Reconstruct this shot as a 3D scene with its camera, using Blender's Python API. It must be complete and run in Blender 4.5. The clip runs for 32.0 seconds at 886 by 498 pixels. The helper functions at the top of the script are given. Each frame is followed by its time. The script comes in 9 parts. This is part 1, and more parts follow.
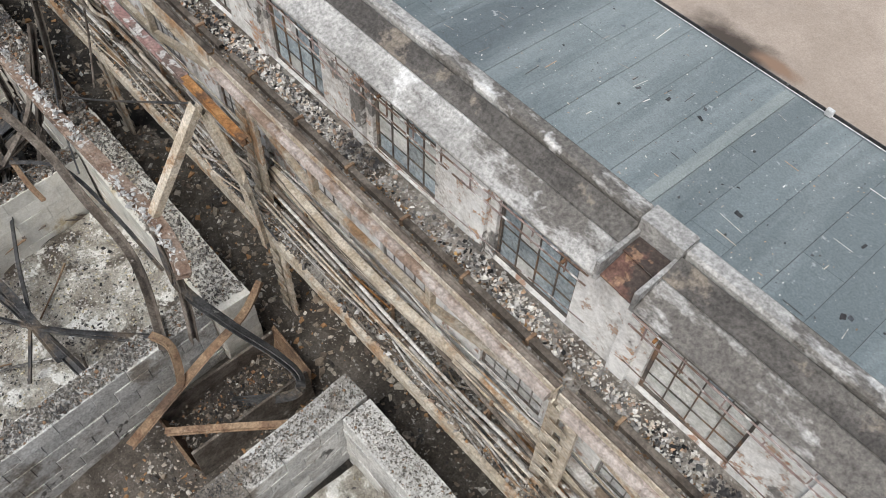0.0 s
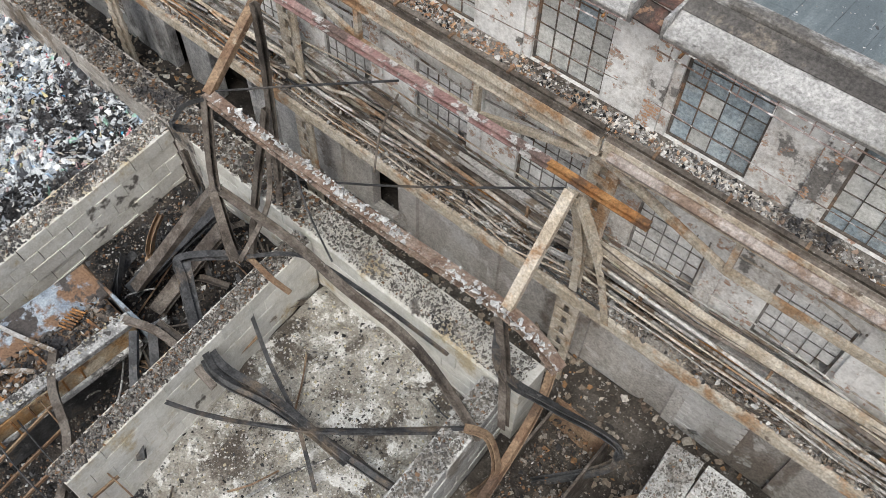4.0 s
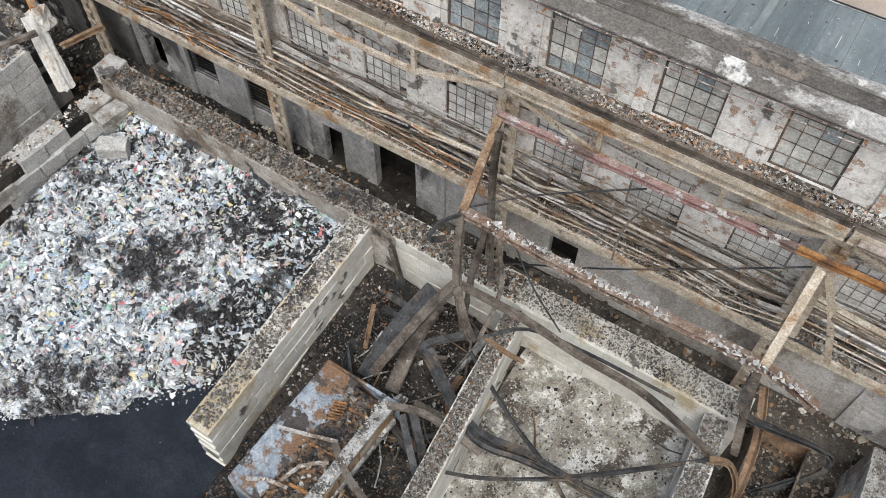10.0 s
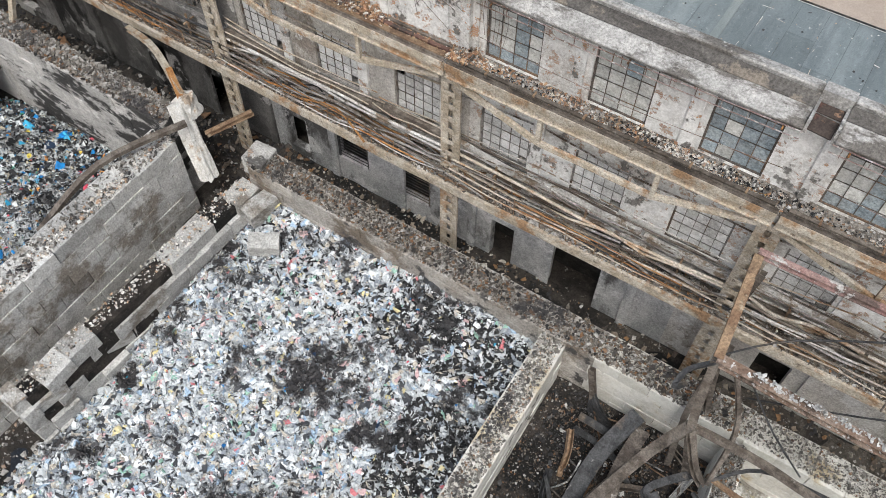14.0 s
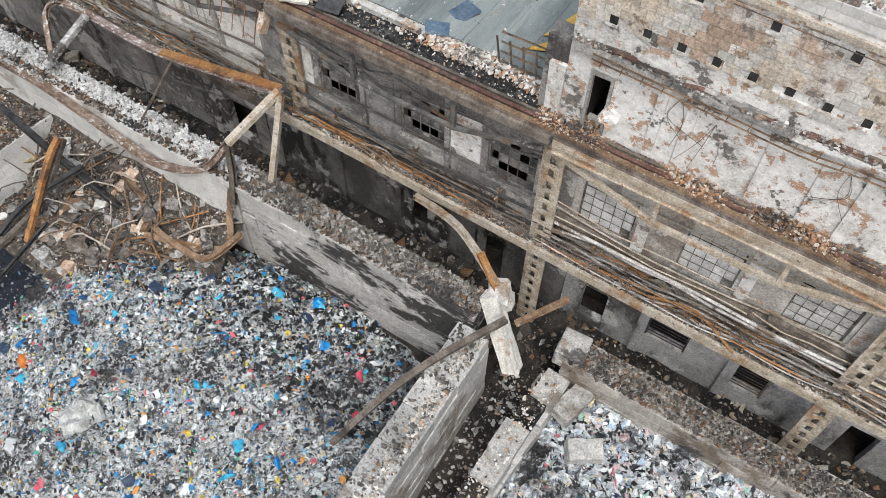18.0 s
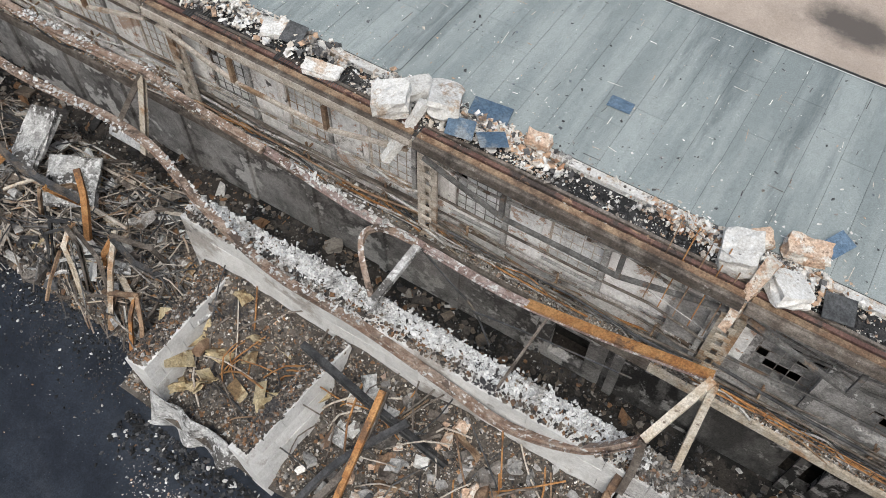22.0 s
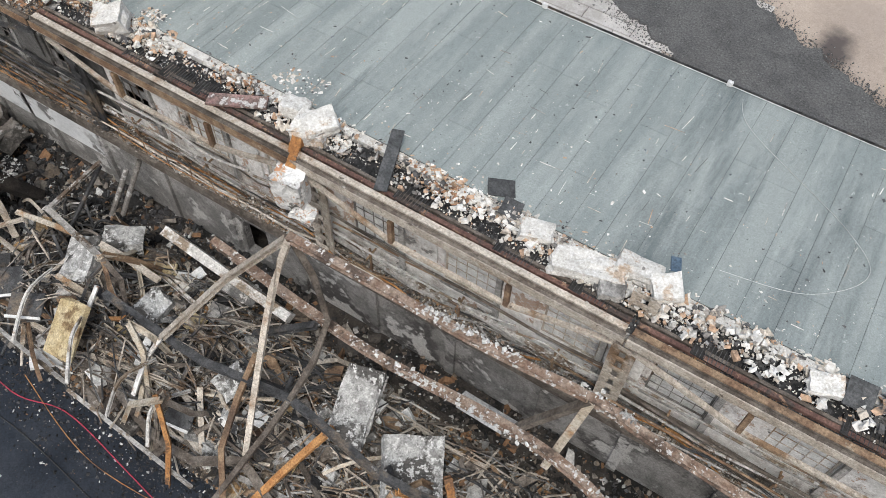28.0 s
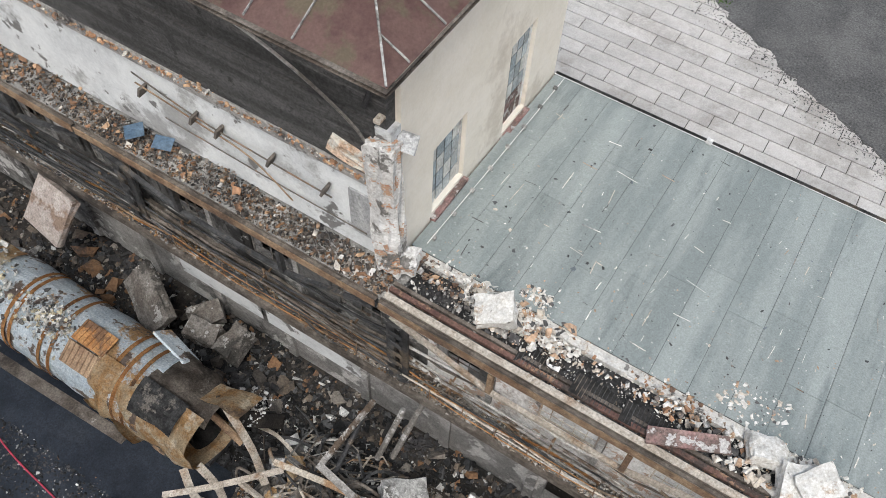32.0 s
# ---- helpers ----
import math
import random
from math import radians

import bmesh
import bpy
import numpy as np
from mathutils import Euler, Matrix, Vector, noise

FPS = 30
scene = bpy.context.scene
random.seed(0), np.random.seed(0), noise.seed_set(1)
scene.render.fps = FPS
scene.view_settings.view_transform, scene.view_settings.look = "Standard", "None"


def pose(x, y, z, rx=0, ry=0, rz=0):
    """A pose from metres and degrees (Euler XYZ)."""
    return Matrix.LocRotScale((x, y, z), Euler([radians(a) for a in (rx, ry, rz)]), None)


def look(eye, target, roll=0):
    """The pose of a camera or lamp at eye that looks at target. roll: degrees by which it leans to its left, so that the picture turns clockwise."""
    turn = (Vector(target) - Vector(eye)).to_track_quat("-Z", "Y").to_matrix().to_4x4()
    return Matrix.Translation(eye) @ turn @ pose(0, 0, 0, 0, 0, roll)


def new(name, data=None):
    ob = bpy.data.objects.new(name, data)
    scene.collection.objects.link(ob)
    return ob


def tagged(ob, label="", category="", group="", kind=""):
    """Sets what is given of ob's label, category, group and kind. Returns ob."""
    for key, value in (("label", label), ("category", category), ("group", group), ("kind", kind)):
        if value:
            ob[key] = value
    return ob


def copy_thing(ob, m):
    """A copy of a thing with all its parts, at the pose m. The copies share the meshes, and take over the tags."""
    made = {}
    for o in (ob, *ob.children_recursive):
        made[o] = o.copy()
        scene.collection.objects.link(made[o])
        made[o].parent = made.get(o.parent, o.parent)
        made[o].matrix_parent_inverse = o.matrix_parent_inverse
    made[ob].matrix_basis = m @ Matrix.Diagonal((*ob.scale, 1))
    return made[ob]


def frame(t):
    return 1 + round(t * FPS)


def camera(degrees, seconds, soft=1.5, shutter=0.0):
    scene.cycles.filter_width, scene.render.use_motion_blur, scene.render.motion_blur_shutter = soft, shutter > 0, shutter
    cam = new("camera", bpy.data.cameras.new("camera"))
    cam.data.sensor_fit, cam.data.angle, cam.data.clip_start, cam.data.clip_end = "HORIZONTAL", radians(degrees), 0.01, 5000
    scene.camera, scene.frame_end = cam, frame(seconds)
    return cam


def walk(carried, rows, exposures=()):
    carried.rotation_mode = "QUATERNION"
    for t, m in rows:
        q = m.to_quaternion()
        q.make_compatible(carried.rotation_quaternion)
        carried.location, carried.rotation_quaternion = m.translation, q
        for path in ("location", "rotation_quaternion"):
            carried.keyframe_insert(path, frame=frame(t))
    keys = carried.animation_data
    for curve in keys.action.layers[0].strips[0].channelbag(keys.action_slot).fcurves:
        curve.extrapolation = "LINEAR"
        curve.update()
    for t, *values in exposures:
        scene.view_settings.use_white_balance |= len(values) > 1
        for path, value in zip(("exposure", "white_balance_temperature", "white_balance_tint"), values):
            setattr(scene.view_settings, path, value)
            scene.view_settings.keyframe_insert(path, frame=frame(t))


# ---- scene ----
cam = camera(55.5, 32.0, soft=0.65)
PATH = [
    (0, (-0.613, -0.547, 25.778), (-1.445, 0.244, 24.140), 2.47),
    (0.5, (-1.738, -0.650, 25.798), (-2.569, 0.142, 24.160), 2.49),
    (1, (-3.282, -1.484, 25.812), (-4.110, -0.692, 24.173), 2.51),
    (1.5, (-5.027, -2.773, 25.812), (-5.856, -1.981, 24.174), 2.52),
    (2, (-6.592, -4.016, 25.809), (-7.411, -3.210, 24.172), 2.59),
    (2.5, (-7.695, -4.787, 25.815), (-8.444, -3.911, 24.180), 1.99),
    (4.5, (-10.644, -7.124, 25.784), (-11.370, -6.229, 24.149), 1.99),
    (5, (-11.551, -7.877, 25.958), (-12.275, -6.986, 24.320), 1.87),
    (5.5, (-12.120, -8.443, 27.422), (-12.841, -7.554, 25.782), 1.91),
    (6, (-12.467, -8.888, 29.456), (-13.186, -8.000, 27.814), 1.90),
    (6.5, (-12.770, -9.248, 30.331), (-13.490, -8.359, 28.690), 1.87),
    (7, (-12.877, -9.378, 30.383), (-13.596, -8.489, 28.742), 1.84),
    (7.5, (-12.958, -9.487, 30.364), (-13.609, -8.543, 28.726), 1.37),
    (8, (-13.145, -9.474, 30.363), (-13.750, -8.505, 28.721), 0.79),
    (8.5, (-13.699, -9.785, 30.371), (-14.302, -8.818, 28.728), 0.74),
    (9, (-14.733, -10.390, 30.409), (-15.336, -9.426, 28.763), 0.70),
    (9.5, (-16.100, -11.233, 30.680), (-16.700, -10.270, 29.032), 0.72),
    (10, (-17.567, -12.196, 31.092), (-18.166, -11.235, 29.443), 0.71),
    (10.5, (-18.930, -13.088, 31.257), (-19.528, -12.127, 29.608), 0.70),
    (11, (-20.080, -13.536, 31.264), (-20.677, -12.577, 29.614), 0.70),
    (11.5, (-21.100, -13.381, 31.298), (-21.696, -12.422, 29.646), 0.69),
    (12, (-22.138, -12.709, 31.338), (-22.734, -11.753, 29.686), 0.67),
    (12.5, (-23.219, -11.987, 31.398), (-23.814, -11.032, 29.744), 0.65),
    (13, (-24.375, -11.610, 31.415), (-24.970, -10.657, 29.761), 0.65),
    (13.5, (-25.653, -11.627, 31.406), (-26.246, -10.674, 29.750), 0.75),
    (15.5, (-31.190, -11.522, 31.327), (-31.779, -10.575, 29.667), 0.71),
    (16, (-32.901, -10.394, 31.427), (-33.490, -9.446, 29.767), 0.82),
    (16.5, (-34.780, -9.488, 31.536), (-35.365, -8.538, 29.875), 0.96),
    (17, (-37.053, -9.262, 31.637), (-37.634, -8.313, 29.975), 1.03),
    (17.5, (-39.855, -9.759, 31.660), (-40.435, -8.810, 29.997), 1.04),
    (18, (-42.963, -10.810, 31.689), (-43.540, -9.861, 30.026), 1.16),
    (18.5, (-45.885, -11.822, 31.667), (-46.462, -10.872, 30.004), 1.16),
    (19, (-48.489, -12.042, 31.676), (-49.066, -11.091, 30.014), 1.23),
    (19.5, (-51.021, -11.313, 31.780), (-51.595, -10.360, 30.119), 1.39),
    (20, (-53.303, -10.218, 31.900), (-53.875, -9.261, 30.240), 1.60),
    (20.5, (-55.413, -9.087, 32.055), (-55.982, -8.128, 30.394), 1.74),
    (21, (-57.393, -8.455, 32.111), (-57.961, -7.497, 30.450), 1.79),
    (21.5, (-59.384, -8.419, 32.165), (-59.953, -7.463, 30.503), 1.70),
    (22, (-61.520, -8.829, 32.178), (-62.091, -7.876, 30.515), 1.53),
    (22.5, (-63.700, -9.437, 32.176), (-64.271, -8.484, 30.513), 1.53),
    (23, (-65.752, -9.497, 32.135), (-66.325, -8.542, 30.474), 1.56),
    (23.5, (-67.798, -8.812, 32.102), (-68.372, -7.853, 30.443), 1.76),
    (24, (-69.786, -7.593, 32.179), (-70.359, -6.634, 30.520), 1.76),
    (24.5, (-71.576, -6.682, 32.145), (-72.149, -5.722, 30.487), 1.80),
    (25, (-73.395, -6.336, 32.118), (-73.968, -5.375, 30.460), 1.81),
    (25.5, (-75.285, -6.489, 32.083), (-75.855, -5.527, 30.425), 1.95),
    (26, (-77.055, -6.910, 32.009), (-77.627, -5.947, 30.352), 1.96),
    (26.5, (-78.515, -7.227, 31.958), (-79.085, -6.264, 30.300), 2.02),
    (28.5, (-82.930, -6.037, 31.934), (-83.499, -5.068, 30.279), 2.26),
    (29, (-84.738, -6.302, 31.950), (-85.305, -5.331, 30.296), 2.39),
    (29.5, (-86.937, -7.000, 31.937), (-87.502, -6.028, 30.283), 2.49),
    (30, (-89.126, -7.458, 31.897), (-89.690, -6.483, 30.244), 2.63),
    (30.5, (-91.331, -7.019, 31.907), (-91.892, -6.042, 30.254), 2.86),
    (31, (-93.577, -5.750, 31.947), (-94.136, -4.771, 30.294), 3.09),
    (31.5, (-95.794, -4.390, 31.988), (-96.349, -3.411, 30.334), 3.27),
    (32, (-98.241, -3.709, 31.924), (-98.791, -2.729, 30.270), 3.51),
]
walk(cam, [(t, look(eye, target, roll)) for t, eye, target, roll in PATH])
# ---------------------------------------------------------------- light
world = bpy.data.worlds.new("world")
scene.world = world
world.use_nodes = True
wn = world.node_tree.nodes
wl = world.node_tree.links
sky = wn.new("ShaderNodeTexSky")
sky.sky_type = "NISHITA"
sky.sun_disc = False
sky.sun_elevation = radians(52)
sky.sun_rotation = radians(153)
sky.dust_density = 4.0
sky.air_density = 1.3
hsv = wn.new("ShaderNodeHueSaturation")
hsv.inputs["Saturation"].default_value = 0.75
wl.new(sky.outputs[0], hsv.inputs["Color"])
wl.new(hsv.outputs[0], wn["Background"].inputs["Color"])
wn["Background"].inputs["Strength"].default_value = 0.125
sun = new("sun", bpy.data.lights.new("sun", "SUN"))
sun.data.energy = 1.55
sun.data.angle = radians(22)
sun.data.color = (0.965, 1.0, 0.975)
sun.matrix_world = look((0, 0, 60), (-12, 24, 0))
scene.view_settings.exposure = 0.36

# ---------------------------------------------------------------- materials
RNG = random.Random(7)
NRNG = np.random.RandomState(11)


def ramp_node(nt, stops, mode="LINEAR"):
    r = nt.nodes.new("ShaderNodeValToRGB")
    r.color_ramp.interpolation = mode
    e = r.color_ramp.elements
    while len(e) > 1:
        e.remove(e[0])
    e[0].position, e[0].color = stops[0][0], (*stops[0][1], 1)
    for p, c in stops[1:]:
        k = e.new(p)
        k.color = (*c, 1)
    return r


def noise_node(nt, co, scale, detail=4, rough=0.6, stretch=None):
    n = nt.nodes.new("ShaderNodeTexNoise")
    n.inputs["Scale"].default_value = scale
    n.inputs["Detail"].default_value = detail
    n.inputs["Roughness"].default_value = rough
    if stretch:
        m = nt.nodes.new("ShaderNodeMapping")
        m.inputs["Scale"].default_value = stretch
        nt.links.new(co, m.inputs["Vector"])
        co = m.outputs[0]
    nt.links.new(co, n.inputs["Vector"])
    return n.outputs[0]


def mixc(nt, fac, a, b, blend="MIX"):
    m = nt.nodes.new("ShaderNodeMix")
    m.data_type = "RGBA"
    m.blend_type = blend
    for sock, v in ((m.inputs[0], fac), (m.inputs[6], a), (m.inputs[7], b)):
        if isinstance(v, (int, float)):
            sock.default_value = v
        elif isinstance(v, tuple):
            sock.default_value = (*v, 1)
        else:
            nt.links.new(v, sock)
    return m.outputs[2]


def cut_mask(nt, val, cut):
    """Stains with a clear edge: the noise keeps close to its middle, so the cut is drawn in towards it."""
    lo = 0.5 + (cut[0] - 0.5) * 0.62
    return step_mask(nt, val, lo, lo + (cut[1] - cut[0]) * 0.5)


def step_mask(nt, val, lo, hi):
    m = nt.nodes.new("ShaderNodeMapRange")
    m.inputs["From Min"].default_value = lo
    m.inputs["From Max"].default_value = hi
    nt.links.new(val, m.inputs["Value"])
    return m.outputs[0]


def grey_down(c, sat):
    """The colour with part of its saturation taken out, as smoke and ash do."""
    if not c:
        return c
    if sat < 0.9:
        chroma = (max(c) - min(c)) / max(c)
        sat = 0.4 + 0.45 * min(1.0, max(0.0, (chroma - 0.18) / 0.3))
    g = 0.3 * c[0] + 0.59 * c[1] + 0.11 * c[2]
    return tuple(g + (v - g) * sat for v in c)


def mat(name, c1, c2, scale=1.0, c3=None, cut=(0.52, 0.6), c4=None, cut4=(0.6, 0.66), c4scale=3.0, grain=14.0,
        rough=0.9, metal=0.0, bump=0.25, rand=0.0, island=0.0, stretch=None, spec=0.3, sat=0.68, mottle=0.26, gain=0.62):
    """A worn surface: two tones at one scale, stains of c3 at a larger one, specks of c4, and a fine grain."""
    c1, c2, c3, c4 = [grey_down(c, sat) for c in (c1, c2, c3, c4)]
    m = bpy.data.materials.new(name)
    m.use_nodes = True
    nt = m.node_tree
    b = nt.nodes["Principled BSDF"]
    co = nt.nodes.new("ShaderNodeNewGeometry").outputs["Position"]
    base = mixc(nt, step_mask(nt, noise_node(nt, co, 1.3 * scale, 6, 0.65, stretch), 0.42, 0.58), c1, c2)
    if c3:
        base = mixc(nt, cut_mask(nt, noise_node(nt, co, 0.45 * scale, 7, 0.7, stretch), cut), base, c3)
    if c4:
        base = mixc(nt, cut_mask(nt, noise_node(nt, co, c4scale * scale, 5, 0.65), cut4), base, c4)
    g = noise_node(nt, co, grain, 5, 0.7)
    base = mixc(nt, gain, base, ramp_grey(nt, g, 0.3, 0.7, 0.15, 0.95), "OVERLAY")
    if mottle:
        mo = noise_node(nt, co, 3.7, 6, 0.75)
        base = mixc(nt, 1.0, base, ramp_grey(nt, mo, 0.34, 0.56, 1.0 - mottle, 1.0), "MULTIPLY")
    if rand or island:
        v = nt.nodes.new("ShaderNodeObjectInfo").outputs["Random"] if rand else nt.nodes.new("ShaderNodeNewGeometry").outputs["Random Per Island"]
        k = rand or island
        base = mixc(nt, 1.0, base, ramp_grey(nt, v, 0.0, 1.0, 1.0 - k, 1.0 + 0.35 * k), "MULTIPLY")
    nt.links.new(base, b.inputs["Base Color"])
    b.inputs["Roughness"].default_value = rough
    b.inputs["Metallic"].default_value = metal
    b.inputs["Specular IOR Level"].default_value = spec
    bp = nt.nodes.new("ShaderNodeBump")
    bp.inputs["Strength"].default_value = bump
    bp.inputs["Distance"].default_value = 0.05
    nt.links.new(g, bp.inputs["Height"])
    nt.links.new(bp.outputs[0], b.inputs["Normal"])
    return m


def ramp_grey(nt, val, lo, hi, a, b):
    m = nt.nodes.new("ShaderNodeMapRange")
    for k, v in (("From Min", lo), ("From Max", hi), ("To Min", a), ("To Max", b)):
        m.inputs[k].default_value = v
    nt.links.new(val, m.inputs["Value"])
    c = nt.nodes.new("ShaderNodeCombineColor")
    for s in c.inputs:
        nt.links.new(m.outputs[0], s)
    return c.outputs[0]


def scrap_mat(name, stops, rough=0.7, grain=9.0, sat=0.7, patch=0.5, cut=(0.53, 0.64)):
    """Loose pieces, each of one colour from the list."""
    m = bpy.data.materials.new(name)
    m.use_nodes = True
    nt = m.node_tree
    b = nt.nodes["Principled BSDF"]
    geo = nt.nodes.new("ShaderNodeNewGeometry")
    r = ramp_node(nt, [(p, grey_down(c, sat)) for p, c in stops], "CONSTANT")
    nt.links.new(geo.outputs["Random Per Island"], r.inputs[0])
    g = noise_node(nt, geo.outputs["Position"], grain, 5, 0.7)
    dirt = mixc(nt, step_mask(nt, noise_node(nt, geo.outputs["Position"], patch, 6, 0.7), *cut), r.outputs[0], (0.05, 0.048, 0.05))
    base = mixc(nt, 0.6, dirt, ramp_grey(nt, g, 0.28, 0.72, 0.1, 0.95), "OVERLAY")
    nt.links.new(base, b.inputs["Base Color"])
    b.inputs["Roughness"].default_value = rough
    b.inputs["Specular IOR Level"].default_value = 0.2
    return m


M = {}
M["asphalt"] = mat("black_sooty_asphalt", (0.009, 0.0125, 0.020), (0.016, 0.021, 0.031), 0.5, (0.025, 0.030, 0.040), (0.5, 0.8), (0.15, 0.15, 0.16), (0.86, 0.9), 26.0, rough=0.75, bump=0.4, spec=0.25, sat=0.95)
M["soil"] = mat("burnt_soil", (0.026, 0.021, 0.018), (0.058, 0.046, 0.037), 0.7, (0.015, 0.013, 0.012), (0.5, 0.62), (0.20, 0.18, 0.155), (0.72, 0.78), 5.0, rough=1, bump=0.8)
M["field_soil"] = mat("brown_grey_burnt_earth", (0.046, 0.036, 0.029), (0.09, 0.072, 0.058), 1.2, (0.04, 0.035, 0.031), (0.5, 0.62), (0.30, 0.275, 0.24), (0.64, 0.7), 5.0, rough=1, bump=0.8)
M["walk_dust"] = mat("dusty_rust_and_dirt", (0.15, 0.122, 0.098), (0.27, 0.235, 0.195), 1.4, (0.09, 0.07, 0.055), (0.5, 0.62), (0.42, 0.385, 0.34), (0.62, 0.7), 4.0, rough=1, bump=0.8)
M["black_dirt"] = mat("black_cinder_bed", (0.022, 0.022, 0.024), (0.05, 0.049, 0.05), 2.0, (0.12, 0.11, 0.10), (0.6, 0.7), rough=1, bump=0.8)
M["stone_burnt"] = mat("brown_burnt_stone", (0.13, 0.105, 0.085), (0.23, 0.195, 0.165), 1.0, (0.07, 0.06, 0.05), (0.54, 0.64), (0.36, 0.33, 0.29), (0.64, 0.7), 2.0, rough=1, bump=0.8)
M["soot_wall"] = mat("streaked_soot_black_wall", (0.045, 0.044, 0.044), (0.085, 0.083, 0.081), 0.8, (0.13, 0.127, 0.123), (0.56, 0.7), (0.04, 0.04, 0.04), (0.66, 0.74), 1.5, rough=0.85, bump=0.3, stretch=(0.2, 1, 2.2))
M["sand"] = mat("pale_sandy_ground", (0.36, 0.29, 0.235), (0.43, 0.35, 0.29), 0.12, (0.35, 0.285, 0.24), (0.5, 0.75), (0.46, 0.40, 0.34), (0.6, 0.8), 0.5, rough=1, bump=0.3, sat=0.9, mottle=0.06, gain=0.25)


def stain(m, c, r, col, stretch=(1.0, 1.0), rag=0.5):
    """A wet or oily stain with a ragged soft edge, spilled round one place on the ground."""
    nt = m.node_tree
    b = nt.nodes["Principled BSDF"]
    old = b.inputs["Base Color"].links[0].from_socket
    co = nt.nodes.new("ShaderNodeNewGeometry").outputs["Position"]
    mp = nt.nodes.new("ShaderNodeMapping")
    mp.inputs["Location"].default_value = (-c[0] / (r * stretch[0]), -c[1] / (r * stretch[1]), 0)
    mp.inputs["Scale"].default_value = (1 / (r * stretch[0]), 1 / (r * stretch[1]), 0)
    nt.links.new(co, mp.inputs["Vector"])
    ln = nt.nodes.new("ShaderNodeVectorMath")
    ln.operation = "LENGTH"
    nt.links.new(mp.outputs[0], ln.inputs[0])
    ad = nt.nodes.new("ShaderNodeMath")
    ad.operation = "MULTIPLY_ADD"
    nt.links.new(noise_node(nt, co, 0.6, 6, 0.65), ad.inputs[0])
    ad.inputs[1].default_value = rag * 2.6
    nt.links.new(ln.outputs["Value"], ad.inputs[2])
    mask = step_mask(nt, ad.outputs[0], 1.0 + rag * 1.5, 0.55 + rag * 1.1)
    nt.links.new(mixc(nt, mask, old, col), b.inputs["Base Color"])


for c, r, col, st in (((-13.6, 29.4), 2.4, (0.075, 0.06, 0.05), (1.3, 0.6)), ((-11.4, 29.9), 1.0, (0.26, 0.17, 0.12), (1.4, 0.5)), ((-61.0, 34.9), 2.6, (0.11, 0.095, 0.085), (1.3, 0.7)),
                      ((-72.6, 34.2), 2.3, (0.12, 0.10, 0.095), (1.0, 0.9)), ((-81.6, 35.6), 1.6, (0.10, 0.085, 0.08), (0.8, 1.3)), ((-77.6, 35.6), 1.0, (0.16, 0.13, 0.11), (1.4, 0.4))):
    stain(M["sand"], c, r, col, st)
M["gravel_dark"] = mat("dark_gravel", (0.085, 0.083, 0.083), (0.11, 0.107, 0.105), 0.35, (0.135, 0.13, 0.125), (0.5, 0.75), (0.2, 0.195, 0.19), (0.72, 0.78), 30.0, grain=9, rough=1, bump=0.8, gain=0.7, mottle=0.1)
M["gravel_bits"] = scrap_mat("dark_gravel_stones", [(0, (0.08, 0.078, 0.078)), (0.5, (0.12, 0.118, 0.115)), (0.8, (0.2, 0.195, 0.19))], 1.0)
M["slab"] = mat("pale_paving_slab", (0.48, 0.435, 0.39), (0.56, 0.51, 0.465), 0.5, (0.41, 0.365, 0.32), (0.54, 0.68), rough=0.95, rand=0.14, mottle=0.08, gain=0.22)
M["concrete"] = mat("old_concrete", (0.27, 0.25, 0.225), (0.37, 0.345, 0.31), 0.8, (0.13, 0.12, 0.11), (0.54, 0.66), (0.45, 0.42, 0.38), (0.62, 0.7), 3.0, rough=0.95, bump=0.5)
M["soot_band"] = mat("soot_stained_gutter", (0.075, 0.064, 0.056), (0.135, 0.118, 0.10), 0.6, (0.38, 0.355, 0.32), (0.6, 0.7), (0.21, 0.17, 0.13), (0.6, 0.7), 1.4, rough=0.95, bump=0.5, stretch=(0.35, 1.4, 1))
M["slab_ash"] = mat("ash_covered_slab", (0.26, 0.25, 0.235), (0.46, 0.45, 0.43), 1.6, (0.10, 0.09, 0.08), (0.52, 0.62), (0.60, 0.59, 0.57), (0.58, 0.66), 3.0, rough=1, bump=0.9)
M["chunk"] = mat("cream_masonry", (0.60, 0.555, 0.48), (0.70, 0.655, 0.58), 1.6, (0.46, 0.35, 0.255), (0.57, 0.68), (0.24, 0.21, 0.19), (0.74, 0.80), 2.0, rough=0.95, bump=0.6, rand=0.2)
M["brick_lump"] = mat("orange_brick_masonry", (0.46, 0.30, 0.20), (0.58, 0.43, 0.32), 2.2, (0.62, 0.57, 0.50), (0.54, 0.62), (0.24, 0.16, 0.11), (0.66, 0.74), 3.0, rough=0.95, bump=0.7, sat=0.9)
M["parapet"] = mat("sooty_parapet_concrete", (0.31, 0.29, 0.26), (0.42, 0.395, 0.365), 1.0, (0.15, 0.13, 0.11), (0.49, 0.58), (0.60, 0.58, 0.55), (0.66, 0.74), 0.5, rough=0.95, bump=0.5, stretch=(0.5, 1.2, 1))
M["block"] = mat("pale_concrete_block", (0.46, 0.445, 0.405), (0.56, 0.545, 0.50), 0.6, (0.25, 0.21, 0.165), (0.54, 0.68), (0.13, 0.12, 0.11), (0.74, 0.8), 1.3, rough=0.92, bump=0.35, rand=0.28)
M["block_burnt"] = mat("burnt_concrete_block", (0.36, 0.335, 0.30), (0.48, 0.46, 0.42), 0.7, (0.10, 0.09, 0.08), (0.50, 0.6), (0.30, 0.18, 0.10), (0.62, 0.72), 1.1, rough=0.95, bump=0.5, rand=0.3)
